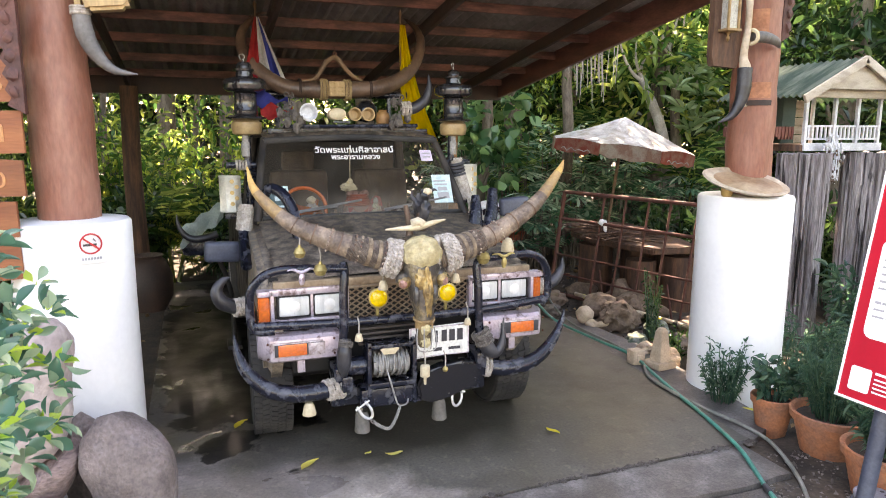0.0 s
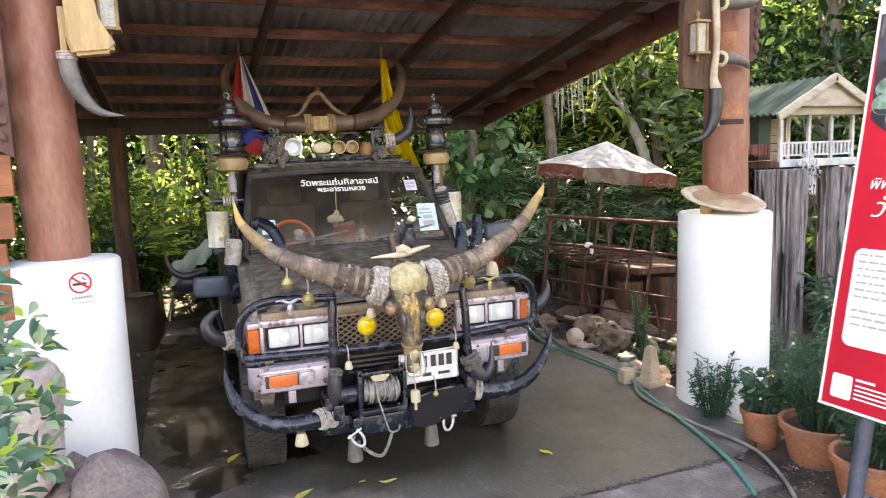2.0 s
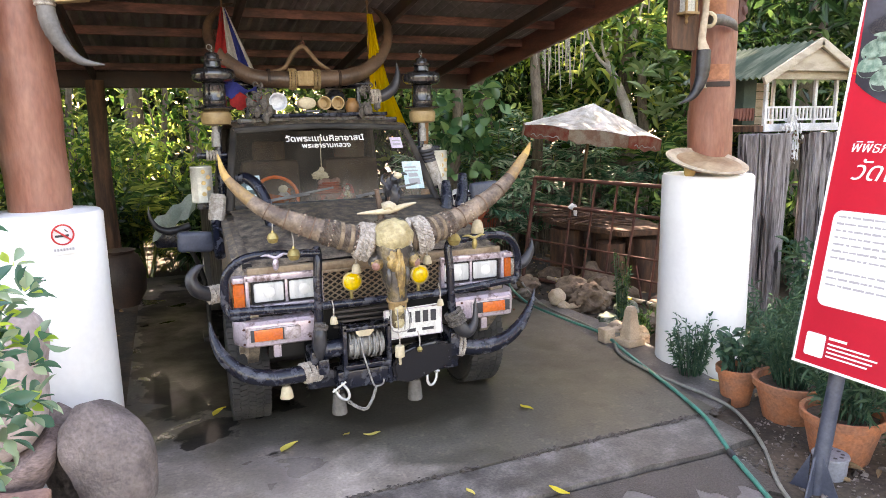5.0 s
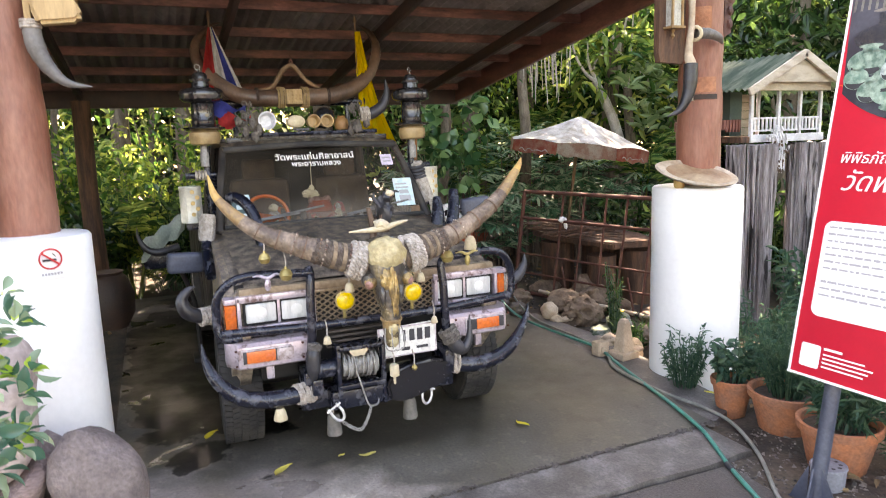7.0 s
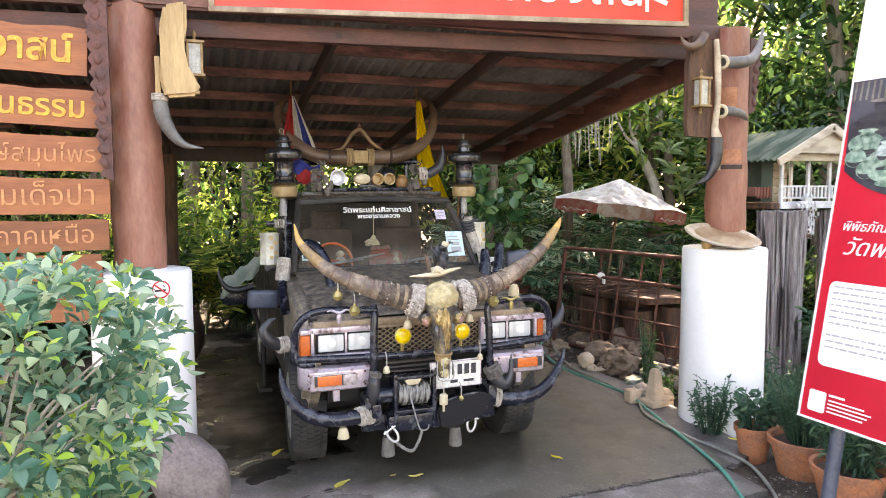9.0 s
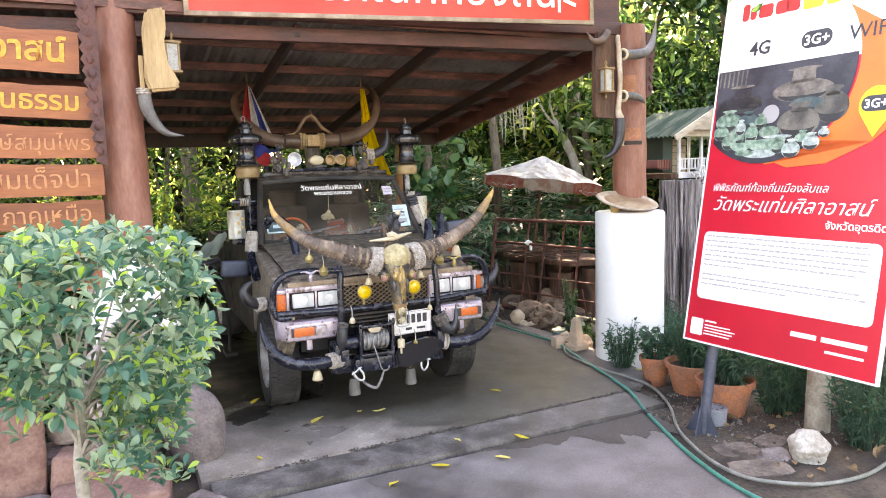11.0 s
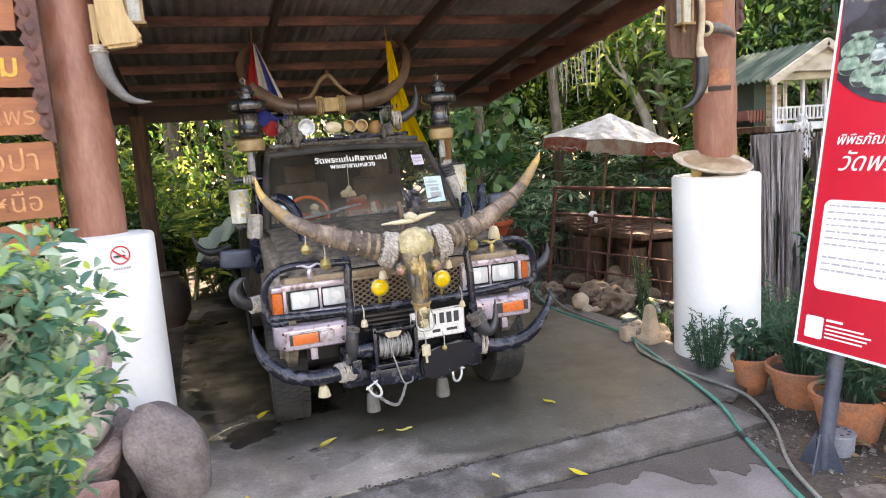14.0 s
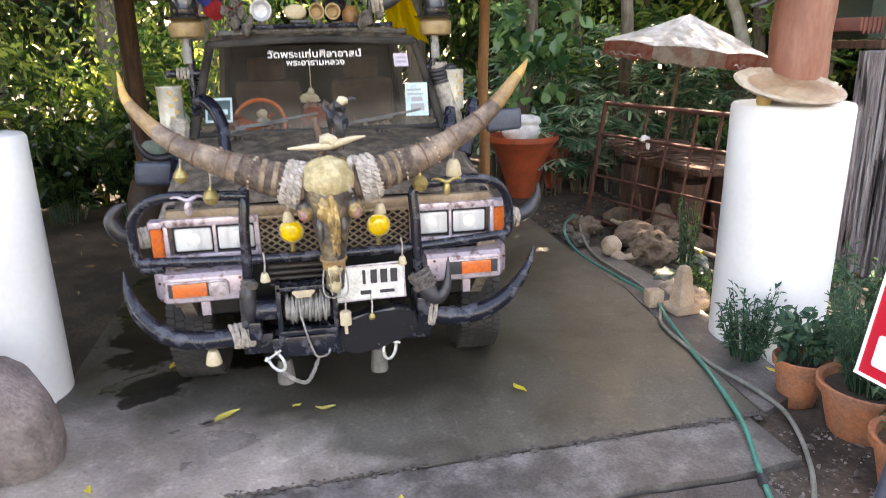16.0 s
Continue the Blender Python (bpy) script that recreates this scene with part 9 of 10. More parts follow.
# ---- rusty frame, umbrella, log table ----
fr = thing("rusty_frame", (2.80, 3.45, -0.08), "rusty iron grid frame leaning in the garden bed", "frame")
P0, P1 = Vector((0, 0, 0)), Vector((0.62, -2.25, 0.0))
U = Vector((0.16, 0.0, 1.22))
def fp(u, v):
    return P0.lerp(P1, u) + U * v + Vector((0, 0, 0.0))
for v, r in ((0.03, 0.022), (1.0, 0.022), (0.745, 0.018), (0.40, 0.012), (0.22, 0.012)):
    bm = bmesh.new()
    tube(bm, [fp(0, v), fp(1, v)], r, 8)
    part("rail", bm, "rust", fr)
for u, r in ((0.0, 0.024), (0.263, 0.014), (0.393, 0.012), (0.522, 0.012), (0.635, 0.013), (0.77, 0.012), (0.89, 0.012), (1.0, 0.018)):
    bm = bmesh.new()
    tube(bm, [fp(u, 0.0), fp(u, 1.0)], r, 8)
    part("upright", bm, "rust", fr)
for u in (0.3, 0.68):
    bm = bmesh.new()
    tube(bm, [fp(u, 0.33), fp(u + 0.06, 0.02)], 0.012, 6)
    part("brace", bm, "rust", fr)
t = thing("white_rag", (3.08, 2.82, 0.85), "knotted white rag on the rusty frame", "rag")
bm = bmesh.new()
blob(bm, (0, 0, 0), (0.05, 0.03, 0.03), 2, 0.4, 3, 2)
blob(bm, (0.03, -0.02, -0.05), (0.02, 0.015, 0.06), 4, 0.4, 3, 2)
part("cloth", bm, "white_cloth", t)
t = thing("striped_pipe", (2.85, 2.95, 0.03), "white and yellow striped pipe along the bed", "pipe")
bm = bmesh.new()
tube(bm, [(0, 0, 0), (0.12, -0.6, 0.0), (0.42, -1.7, -0.02)], 0.021, 10, 6)
part("pipe_body", bm, "tray_rim", t)
for k in range(9):
    bm = bmesh.new()
    q = Vector((0, 0, 0)).lerp(Vector((0.42, -1.7, -0.02)), 0.08 + 0.1 * k)
    tube(bm, [q + Vector((0.0, 0.035, 0)) + Vector((-0.02 * math.sin(k * 0.35), 0, 0)), q + Vector((0.0, -0.035, 0)) + Vector((-0.02 * math.sin(k * 0.35), 0, 0))], 0.0235, 10)
    part("band", bm, "dark" if k % 2 else "poster_yellow", t)
um = thing("garden_umbrella", (4.16, 4.5, -0.1), "faded white garden umbrella with a red valance", "umbrella")
um.matrix_basis = pose(4.16, 4.5, -0.1, 3, 6.5, 0)
bm = bmesh.new()
tube(bm, [(0, 0, 0), (0, 0, 2.11)], 0.022, 10)
part("pole", bm, "brown_wood", um)
bm = bmesh.new()
n8, R = 8, 0.98
apex = bm.verts.new((0, 0, 2.15))
rim = []
for k in range(n8 * 6):
    a = 2 * math.pi * k / (n8 * 6) + 0.72
    sag = 1 - 0.07 * math.sin(math.pi * (k % 6) / 6)
    rim.append(((R * sag) * math.cos(a), (R * sag) * math.sin(a), 1.755 + 0.03 * math.sin(math.pi * (k % 6) / 6)))
hoops = []
for u in (0.1, 0.25, 0.4, 0.55, 0.7, 0.85, 1.0):
    hoop = []
    for k, (x, y, z) in enumerate(rim):
        dip = math.sin(math.pi * (k % 6) / 6)
        fold = 0.022 * noise.noise((x * u * 3, y * u * 3, 1.5)) + 0.010 * noise.noise((x * u * 9, y * u * 9, 7)) if u < 1 else 0
        hoop.append(bm.verts.new((x * u, y * u, 2.15 + (z - 2.15) * u - 0.055 * dip * math.sin(math.pi * u) + fold)))
    hoops.append(hoop)
for k in range(len(rim)):
    j = (k + 1) % len(rim)
    bm.faces.new((apex, hoops[0][k], hoops[0][j]))
    for ha, hb in zip(hoops, hoops[1:]):
        bm.faces.new((ha[k], hb[k], hb[j], ha[j]))
part("canopy", bm, "umbrella", um, "stained pale canopy", angle=15)
for side in range(n8):
    bm = bmesh.new()
    loft(bm, [[(x * (1 + 0.05 * h * math.sin(k * 2.1 + side)), y * (1 + 0.05 * h * math.cos(k * 1.7)), z - 0.005 - h * (0.72 + 0.28 * math.sin(math.pi * k / 6)) - (0.018 * math.sin(k * 2.6 + side * 1.3) if h > 0.17 else 0)) for k in range(7) for x, y, z in (rim[(side * 6 + k) % 48],)] for h in (0, 0.05, 0.10, 0.15, 0.19)])
    solid(bm, 0.003)
    part("valance", bm, "umbrella_red" if side % 2 else "umbrella_beige", um, "faded valance strip")
    bm = bmesh.new()
    tube(bm, [(0, 0, 1.81), tuple(0.95 * c if i < 2 else c for i, c in enumerate(rim[side * 6]))], 0.006, 5)
    part("rib", bm, "rust", um)
for side in range(1, n8, 2):
    x0_, y0_, z0_ = rim[side * 6 + 1]
    x1_, y1_, z1_ = rim[side * 6 + 5]
    bm = bmesh.new()
    tube(bm, [(x0_ + (x1_ - x0_) * k / 20 + 0.0, y0_ + (y1_ - y0_) * k / 20, z0_ - 0.13 + 0.024 * math.sin(k * 1.15) * (0.6 + 0.4 * math.sin(k * 0.37))) for k in range(21)], 0.0055, 6)
    part("printed_squiggle", bm, "umbrella", um, "faded white flourish")
for i, (x, y, r, h) in enumerate([(3.35, 3.35, 0.2, 0.62), (3.75, 3.0, 0.24, 0.66), (3.85, 2.45, 0.2, 0.6), (3.45, 2.6, 0.16, 0.55)]):
    t = thing("log_stump", (x, y, -0.1), "upright brown log stump under a plank table", "stump", "log stumps")
    bm = bmesh.new()
    lv = [[bm.verts.new((r * (1 + 0.08 * noise.noise((math.cos(q) * 3, math.sin(q) * 3, z * 0.6 + i))) * math.cos(q), r * (1 + 0.08 * noise.noise((math.cos(q) * 3, math.sin(q) * 3, z + i + 3))) * math.sin(q), z)) for q in (2 * math.pi * j / 22 for j in range(22))] for z in (0, h * 0.3, h * 0.7, h)]
    for a, b in zip(lv, lv[1:]):
        for j in range(22):
            bm.faces.new((a[j], a[(j + 1) % 22], b[(j + 1) % 22], b[j]))
    bm.faces.new(lv[-1])
    part("log", bm, "log_wood", t)
vv, ff = [], []
rg2 = np.random.default_rng(41)
for k in range(420):
    x, y = rg2.uniform(2.25, 3.7), rg2.uniform(0.7, 4.2)
    if x < 2.42 and y < 1.4:
        continue
    r_ = rg2.uniform(0.008, 0.05) if k % 6 == 0 else rg2.uniform(0.006, 0.022)
    b = len(vv)
    q = rg2.normal(size=(6, 3)) * 0.22
    for i, d in enumerate(((1, 0, 0), (-1, 0, 0), (0, 1, 0), (0, -1, 0), (0, 0, 0.7), (0, 0, -0.7))):
        vv.append((x + (d[0] + q[i, 0]) * r_, y + (d[1] + q[i, 1]) * r_, -0.085 + (d[2] + q[i, 2]) * r_))
    ff += [(b + i, b + j, b + m_) for i, j, m_ in ((0, 2, 4), (2, 1, 4), (1, 3, 4), (3, 0, 4), (2, 0, 5), (1, 2, 5), (3, 1, 5), (0, 3, 5))]
tagged(raw("gravel", vv, ff, "gravel"), "broken stones and crumbs in the garden bed", "gravel", kind="stuff")
for i, (x, y, s_) in enumerate([(3.1, 3.25, (0.2, 0.16, 0.10)), (3.25, 2.65, (0.22, 0.18, 0.17)), (3.3, 2.1, (0.16, 0.15, 0.10)), (2.6, 3.3, (0.12, 0.10, 0.06)), (3.35, 1.6, (0.16, 0.12, 0.09))]):
    stone("garden_stone", (x, y, -0.1 + s_[2] * 0.85), s_, "angular sandy stone piled behind the rusty frame", "sandstone_dark", 90 + i, 0.2, i * 50)
t = thing("plank_table", (3.6, 2.95, 0.56), "rough thick plank table top on log stumps", "table")
bm = bmesh.new()
slab(bm, [(-0.4, 0.75), (-0.45, 0.2), (-0.25, -0.7), (0.3, -0.75), (0.5, -0.2), (0.35, 0.8)], 0, 0.07)
bmesh.ops.bevel(bm, geom=bm.edges[:], offset=0.015, segments=2, affect="EDGES")
part("top", bm, "log_wood", t)
t = thing("stick_heap", (3.3, 3.1, 0.64), "heap of dry brown sticks on the table", "sticks")
for k in range(60):
    bm = bmesh.new()
    a = rg.uniform(-1.0, 1.0)
    c = Vector((rg.uniform(-0.15, 0.35), rg.uniform(-0.45, 0.5), rg.uniform(0.01, 0.11)))
    d = Vector((math.cos(a), -math.sin(a) - 0.6, rg.uniform(-0.06, 0.06))) * 0.25
    tube(bm, [c - d, c + Vector((0.01, 0, 0.015)), c + d * rg.uniform(0.5, 1.2)], rg.uniform(0.005, 0.014), 5)
    part("stick", bm, "log_wood", t)
# big pots beyond the truck
for px, py, r_, h_ in ((2.54, 4.86, 0.44, 0.77), (3.10, 5.25, 0.26, 0.56)):
    t = thing("flower_pot", (px, py, -0.1), "big orange-red pot with a flared rim behind the truck", "flower pot")
    bm = bmesh.new()
    lathe(bm, [(0.0, 0.0), (r_ * 0.36, 0.0), (r_ * 0.42, h_ * 0.12), (r_ * 0.66, h_ * 0.6), (r_ * 0.90, h_ * 0.88), (r_, h_ * 0.92), (r_, h_), (r_ * 0.93, h_ * 1.0), (r_ * 0.88, h_ * 0.9), (0.0, h_ * 0.86)], 32)
    for v in bm.verts:
        v.co.x *= 1 + 0.02 * noise.noise(v.co * 6)
    part("pot_body", bm, "pot_red", t)
t = thing("white_bundle", (2.54, 4.86, 0.555), "folded white cloth bundle in the big pot", "bundle")
bm = bmesh.new()
blob(bm, (0, 0, 0.14), (0.24, 0.18, 0.14), 17, 0.10, 1.4, 4)
blob(bm, (0.05, 0.0, 0.27), (0.19, 0.14, 0.09), 19, 0.12, 1.6, 4)
part("cloth", bm, "white_cloth", t)


# ---- plants ----
def place_leaves(name, parent, pos, out, length, width, material, seed, label="", shape=LEAF):
    rng = np.random.default_rng(seed)
    v, f = leaf_cloud(np.array(pos), np.array(out), length, width, rng, shape)
    ob = raw(name, v, f, material, parent, label, smooth=len(shape) > 8)
    ob["kind"] = "stuff"
    return ob


# the clipped shrub in front: trunk, branches, twigs with leaf rosettes
sb = thing("shrub", (-2.0, -1.77, -0.1), "clipped broad-leaved shrub with glossy green and lime leaves", "shrub")
bm = bmesh.new()
tube(bm, [(-0.03, 0.0, 0.0), (-0.02, 0.01, 0.25), (0.0, 0.0, 0.5), (-0.01, 0.015, 0.75), (0.01, 0.0, 1.0), (-0.02, 0.0, 1.25)], [0.036, 0.031, 0.028, 0.026, 0.02, 0.012], 12, 5, 1.0, 0.05, 14)
part("trunk", bm, "bark_pale", sb, "pale knotted stem")
rng = np.random.default_rng(77)
C, RX = np.array([0.09, 0.0, 1.37]), np.array([0.47, 0.40, 0.34])
ros, lime = [], []
boughs = []
for k in range(16):
    d = rng.normal(size=3)
    d /= np.linalg.norm(d)
    d[2] = abs(d[2]) * 0.9 - 0.25
    boughs.append(C + d * RX * rng.uniform(0.55, 0.8))
for k in range(13):
    boughs.append(np.array([rng.uniform(0.0, 0.33), rng.uniform(-0.28, 0.16), rng.uniform(0.70, 1.05)]))
for e in boughs:
    s_ = np.array([0.0, 0.0, min(e[2] - 0.06, rng.uniform(0.8, 1.2))])
    bm = bmesh.new()
    m_ = (s_ + e) / 2 + (0, 0, 0.05)
    tube(bm, [tuple(s_), tuple(m_), tuple(e)], [0.009, 0.006, 0.003], 6, 4)
    part("branch", bm, "bark_pale", sb)
for k in range(860):
    d = rng.normal(size=3)
    d /= np.linalg.norm(d)
    k_ = rng.uniform(0.45, 1.05) ** 0.5
    c = C + np.sign(d) * np.abs(d) ** 0.72 * RX * k_
    if noise.noise((c[0] * 8, c[1] * 8, c[2] * 8)) < (-0.06 if c[0] > 0.22 else -0.25):
        continue
    if c[0] > 0.22 and rng.random() < 0.28 or c[0] < -0.2 and c[2] < 1.15 or c[0] < 0.0 and c[2] < 1.02 and rng.random() < 0.7:
        continue
    if abs(c[0]) < 0.11 and c[1] < 0 and 0.85 < c[2] < 1.2 and rng.random() < 0.6:
        continue
    ros.append((c, d, k_))
for k in range(140):      # the loose low sprays
    e = boughs[16 + k % 13]
    c = e + rng.normal(size=3) * (0.09, 0.08, 0.075)
    if c[0] < 0.05 and c[2] < 1.0:
        continue
    ros.append((c, np.array([0.3, -0.5, 0.4]), 1.0))
for k in range(34):
    c = np.array([rng.uniform(0.2, 0.44), rng.uniform(-0.3, 0.2), rng.uniform(0.95, 1.25)])
    ros.append((c, np.array([0.5, -0.3, 0.3]), 1.0))
for k in range(10):
    c = np.array([rng.uniform(-0.42, -0.1), rng.uniform(-0.3, 0.0), rng.uniform(0.98, 1.15)])
    ros.append((c, np.array([-0.4, -0.3, 0.3]), 1.0))
near, far_p, far_o = [], [], []
for c, d, k_ in ros:
    m = rng.integers(5, 9)
    ax = d * 0.7 + np.array([0, -0.15, 0.5])
    ax /= np.linalg.norm(ax)
    a0 = rng.uniform(0, 6.28)
    u = np.cross(ax, (0.3, 0.5, 0.8))
    u /= np.linalg.norm(u)
    w = np.cross(ax, u)
    for j in range(m):
        a = a0 + j * 2.4
        way = (u * math.cos(a) + w * math.sin(a)) * rng.uniform(0.6, 1.0) + ax * rng.uniform(0.25, 0.9)
        young = j < 3 and k_ > 0.85 and rng.random() < 0.5
        p_ = c + way * 0.012
        if len(near) < 280 and k_ > 0.93 and d[1] < 0.1:
            near.append((p_, way, young))
        else:
            (lime if young else far_p).append((p_, way))
place_leaves("foliage", sb, [p for p, _ in far_p], [w for _, w in far_p], 0.068, 0.031, "leaf_bush", 5, "glossy dark green leaves", LEAF_O)
place_leaves("young_foliage", sb, [p for p, _ in lime], [w for _, w in lime], 0.054, 0.024, "leaf_young", 6, "lime-green young leaves", LEAF_O)
leaf_me = {}
for mname, L_, W_ in (("leaf_bush", 0.070, 0.031), ("leaf_young", 0.05, 0.025)):
    me = bpy.data.meshes.new("leaf")
    me.from_pydata([(x * W_, y * L_, z * L_) for x, y, z in LEAF_O.tolist()], [], LEAF_OF)
    me.polygons.foreach_set("use_smooth", [True] * len(me.polygons))
    me.materials.append(M[mname])
    leaf_me[mname] = me
for p_, way, young in near:
    ob = new("leaf", leaf_me["leaf_young" if young else "leaf_bush"])
    ob.parent = sb
    q = Vector(way.tolist()).to_track_quat("Y", "Z").to_matrix().to_4x4()
    ob.matrix_basis = Matrix.Translation(p_.tolist()) @ q @ Matrix.Rotation(rng.uniform(-0.7, 0.7), 4, "Y") @ Matrix.Scale(rng.uniform(0.75, 1.2), 4)

# potted herbs and small plants on the right
def herb(x, y, z, r, h, n, L_, W_, mname, seed, label, name="herb_plant"):
    t = thing(name, (x, y, z), label, "plant")
    rng = np.random.default_rng(seed)
    bm = bmesh.new()
    pos, out = [], []
    for k in range(n):
        a, q = rng.uniform(0, 6.28), rng.uniform(0.1, 1) ** 0.6
        b = np.array([0.4 * r * q * math.cos(a), 0.4 * r * q * math.sin(a), 0])
        e = np.array([r * q * math.cos(a), r * q * math.sin(a), h * rng.uniform(0.55, 1.05)])
        tube(bm, [tuple(b), tuple((b + e) / 2 + (0, 0, 0.03)), tuple(e)], [0.004, 0.002], 4, 2)
        for j in range(14):
            f = rng.uniform(0.25, 1)
            pos.append(b + (e - b) * f + (0, 0, 0.03 * f))
            w = rng.normal(size=3) * 0.6 + (math.cos(a) * 0.4, math.sin(a) * 0.4, 0.35)
            out.append(w)
    part("stem_tangle", bm, "leaf_herb", t)["kind"] = "stuff"
    place_leaves("foliage", t, pos, out, L_, W_, mname, seed + 1)
    return t


herb(2.29, -0.42, 0.14, 0.15, 0.26, 22, 0.07, 0.036, "leaf_herb", 60, "leafy green herb in a terracotta pot")
herb(2.36, -0.78, 0.15, 0.25, 0.44, 110, 0.045, 0.007, "leaf_herb", 62, "fine feathery herb in a terracotta pot")
herb(2.22, -1.25, 0.17, 0.24, 0.30, 40, 0.10, 0.010, "leaf_herb", 64, "drooping grassy plant in a terracotta pot")
herb(2.28, 0.0, -0.05, 0.17, 0.44, 46, 0.045, 0.014, "leaf_herb", 66, "slender green weed against the white pillar")
herb(2.55, -0.55, -0.08, 0.22, 0.62, 40, 0.055, 0.012, "leaf_herb", 67, "fine green weed by the pots")
herb(2.52, -1.48, -0.09, 0.22, 0.5, 60, 0.065, 0.010, "leaf_herb", 68, "tangled green weeds behind the billboard")
herb(2.75, -1.45, -0.09, 0.34, 0.6, 70, 0.065, 0.011, "leaf_herb", 69, "tangled green weeds behind the billboard")
herb(2.50, -2.16, -0.09, 0.26, 0.55, 60, 0.065, 0.010, "leaf_herb", 70, "tangled green weeds behind the billboard")
herb(2.95, -2.0, -0.09, 0.4, 0.8, 70, 0.07, 0.012, "leaf_herb", 71, "tangled green weeds behind the billboard")
herb(2.80, 1.50, -0.08, 0.10, 0.62, 24, 0.04, 0.013, "leaf_dark", 72, "slim green plant among the stones")
herb(2.75, 1.0, -0.08, 0.3, 0.22, 36, 0.05, 0.018, "leaf_dark", 73, "low green plants among the stones")
herb(2.9, 0.75, -0.08, 0.25, 0.3, 30, 0.06, 0.02, "leaf_dark", 74, "low green plants among the stones")
herb(4.45, 0.75, -0.08, 0.3, 0.7, 26, 0.12, 0.04, "leaf_herb", 75, "broad-leaved plant between the trunks")
herb(3.3, 0.3, -0.08, 0.4, 0.5, 46, 0.09, 0.02, "leaf_herb", 76, "broad-leaved plant by the trunks")
herb(3.6, -0.5, -0.08, 0.5, 0.5, 56, 0.09, 0.02, "leaf_herb", 79, "low plants by the trunks")
herb(-3.1, 0.2, -0.08, 0.4, 0.6, 46, 0.11, 0.035, "leaf_dark", 77, "dark green plant under the sign boards")
herb(-2.5, 0.6, -0.08, 0.4, 0.9, 46, 0.12, 0.03, "leaf_dark", 78, "dark green plant under the sign boards")


def strap_plant(x, y, z, heads, n, length, width, lift, sag, mname, seed, label):
    t = thing("palm_plant", (x, y, z), label, "palm")
    rng = np.random.default_rng(seed)
    bm = bmesh.new()
    for hx, hy, hz in heads:
        tube(bm, [(hx * 0.3, hy * 0.3, 0), (hx * 0.7, hy * 0.7, hz * 0.6), (hx, hy, hz)], [0.010, 0.006], 6, 3)
    part("stem_tangle", bm, "bark", t)["kind"] = "stuff"
    v, f = strap_cloud(rng, heads, n, length, width, lift, sag)
    ob = raw("fronds", v, f, mname, t)
    ob["kind"] = "stuff"
    return t


def fan_palm(x, y, z, h, fans, size, mname, seed, label):
    """A clump of thin canes, each with pleated fans of narrow blunt fingers."""
    t = thing("palm_plant", (x, y, z), label, "palm")
    g = np.random.default_rng(seed)
    bm = bmesh.new()
    verts, faces = [], []
    for k in range(fans):
        a = g.uniform(0, 2 * math.pi)
        top = h * g.uniform(0.25, 1.0)
        foot = np.array([0.12 * math.cos(a), 0.12 * math.sin(a), 0.0])
        hub = np.array([g.uniform(0.10, 0.34) * math.cos(a), g.uniform(0.10, 0.34) * math.sin(a), top])
        tube(bm, [tuple(foot), tuple((foot + hub) / 2 + (0, 0, 0.06)), tuple(hub)], [0.007, 0.004], 5, 3)
        e = g.uniform(-0.1, 0.75)
        mid = np.array([math.cos(a) * math.cos(e), math.sin(a) * math.cos(e), math.sin(e)])
        side = np.array([-math.sin(a), math.cos(a), 0.0])
        up = np.cross(mid, side)
        nf = int(g.integers(8, 12))
        for j in range(nf):
            q = (j / (nf - 1) - 0.5) * 2.0 * g.uniform(1.55, 1.75)
            d = mid * math.cos(q) + side * math.sin(q)
            s_ = -mid * math.sin(q) + side * math.cos(q)
            L = size * (1 - 0.16 * abs(q)) * g.uniform(0.85, 1.1)
            b0 = len(verts)
            for m_ in range(5):
                f_ = m_ / 4
                c = hub + d * L * f_ - np.array([0, 0, 0.30 * L * f_ * f_]) + up * 0.04 * L * math.sin(j * 2.1)
                wd = 0.5 * size * (0.03 + 0.105 * min(1.0, f_ * 2.2)) * (0.45 if m_ == 4 else 1)
                verts += [(c + s_ * wd).tolist(), (c + up * wd * 0.35).tolist(), (c - s_ * wd).tolist()]
            for m_ in range(4):
                o = b0 + 3 * m_
                faces += [(o, o + 1, o + 4, o + 3), (o + 1, o + 2, o + 5, o + 4)]
    part("stem_tangle", bm, "bark", t)["kind"] = "stuff"
    ob = raw("fronds", verts, faces, mname, t)
    ob["kind"] = "stuff"
    return t


def feather_palm(x, y, z, h, fronds, length, pairs, L_, W_, mname, seed, label):
    t = thing("palm_plant", (x, y, z), label, "palm")
    rng = np.random.default_rng(seed)
    pos, out = [], []
    bm = bmesh.new()
    for st in range(3):
        b = (rng.uniform(-0.25, 0.25), rng.uniform(-0.25, 0.25), h * rng.uniform(0.5, 1.0))
        tube(bm, [(b[0] * 0.3, b[1] * 0.3, 0), b], [0.03, 0.016], 6)
        hd = [(rng.uniform(0, 6.28), rng.uniform(0.35, 1.25), rng.uniform(0.7, 1.1)) for _ in range(fronds)]
        p_, o_, ribs = frond_cloud(rng, b, hd, length, pairs, L_, W_)
        pos += p_
        out += o_
        for q in ribs:
            tube(bm, q, [0.009, 0.003], 4)
    part("stem_tangle", bm, "leaf_lit", t)["kind"] = "stuff"
    place_leaves("fronds", t, pos, out, L_, W_, mname, seed + 1)
    return t


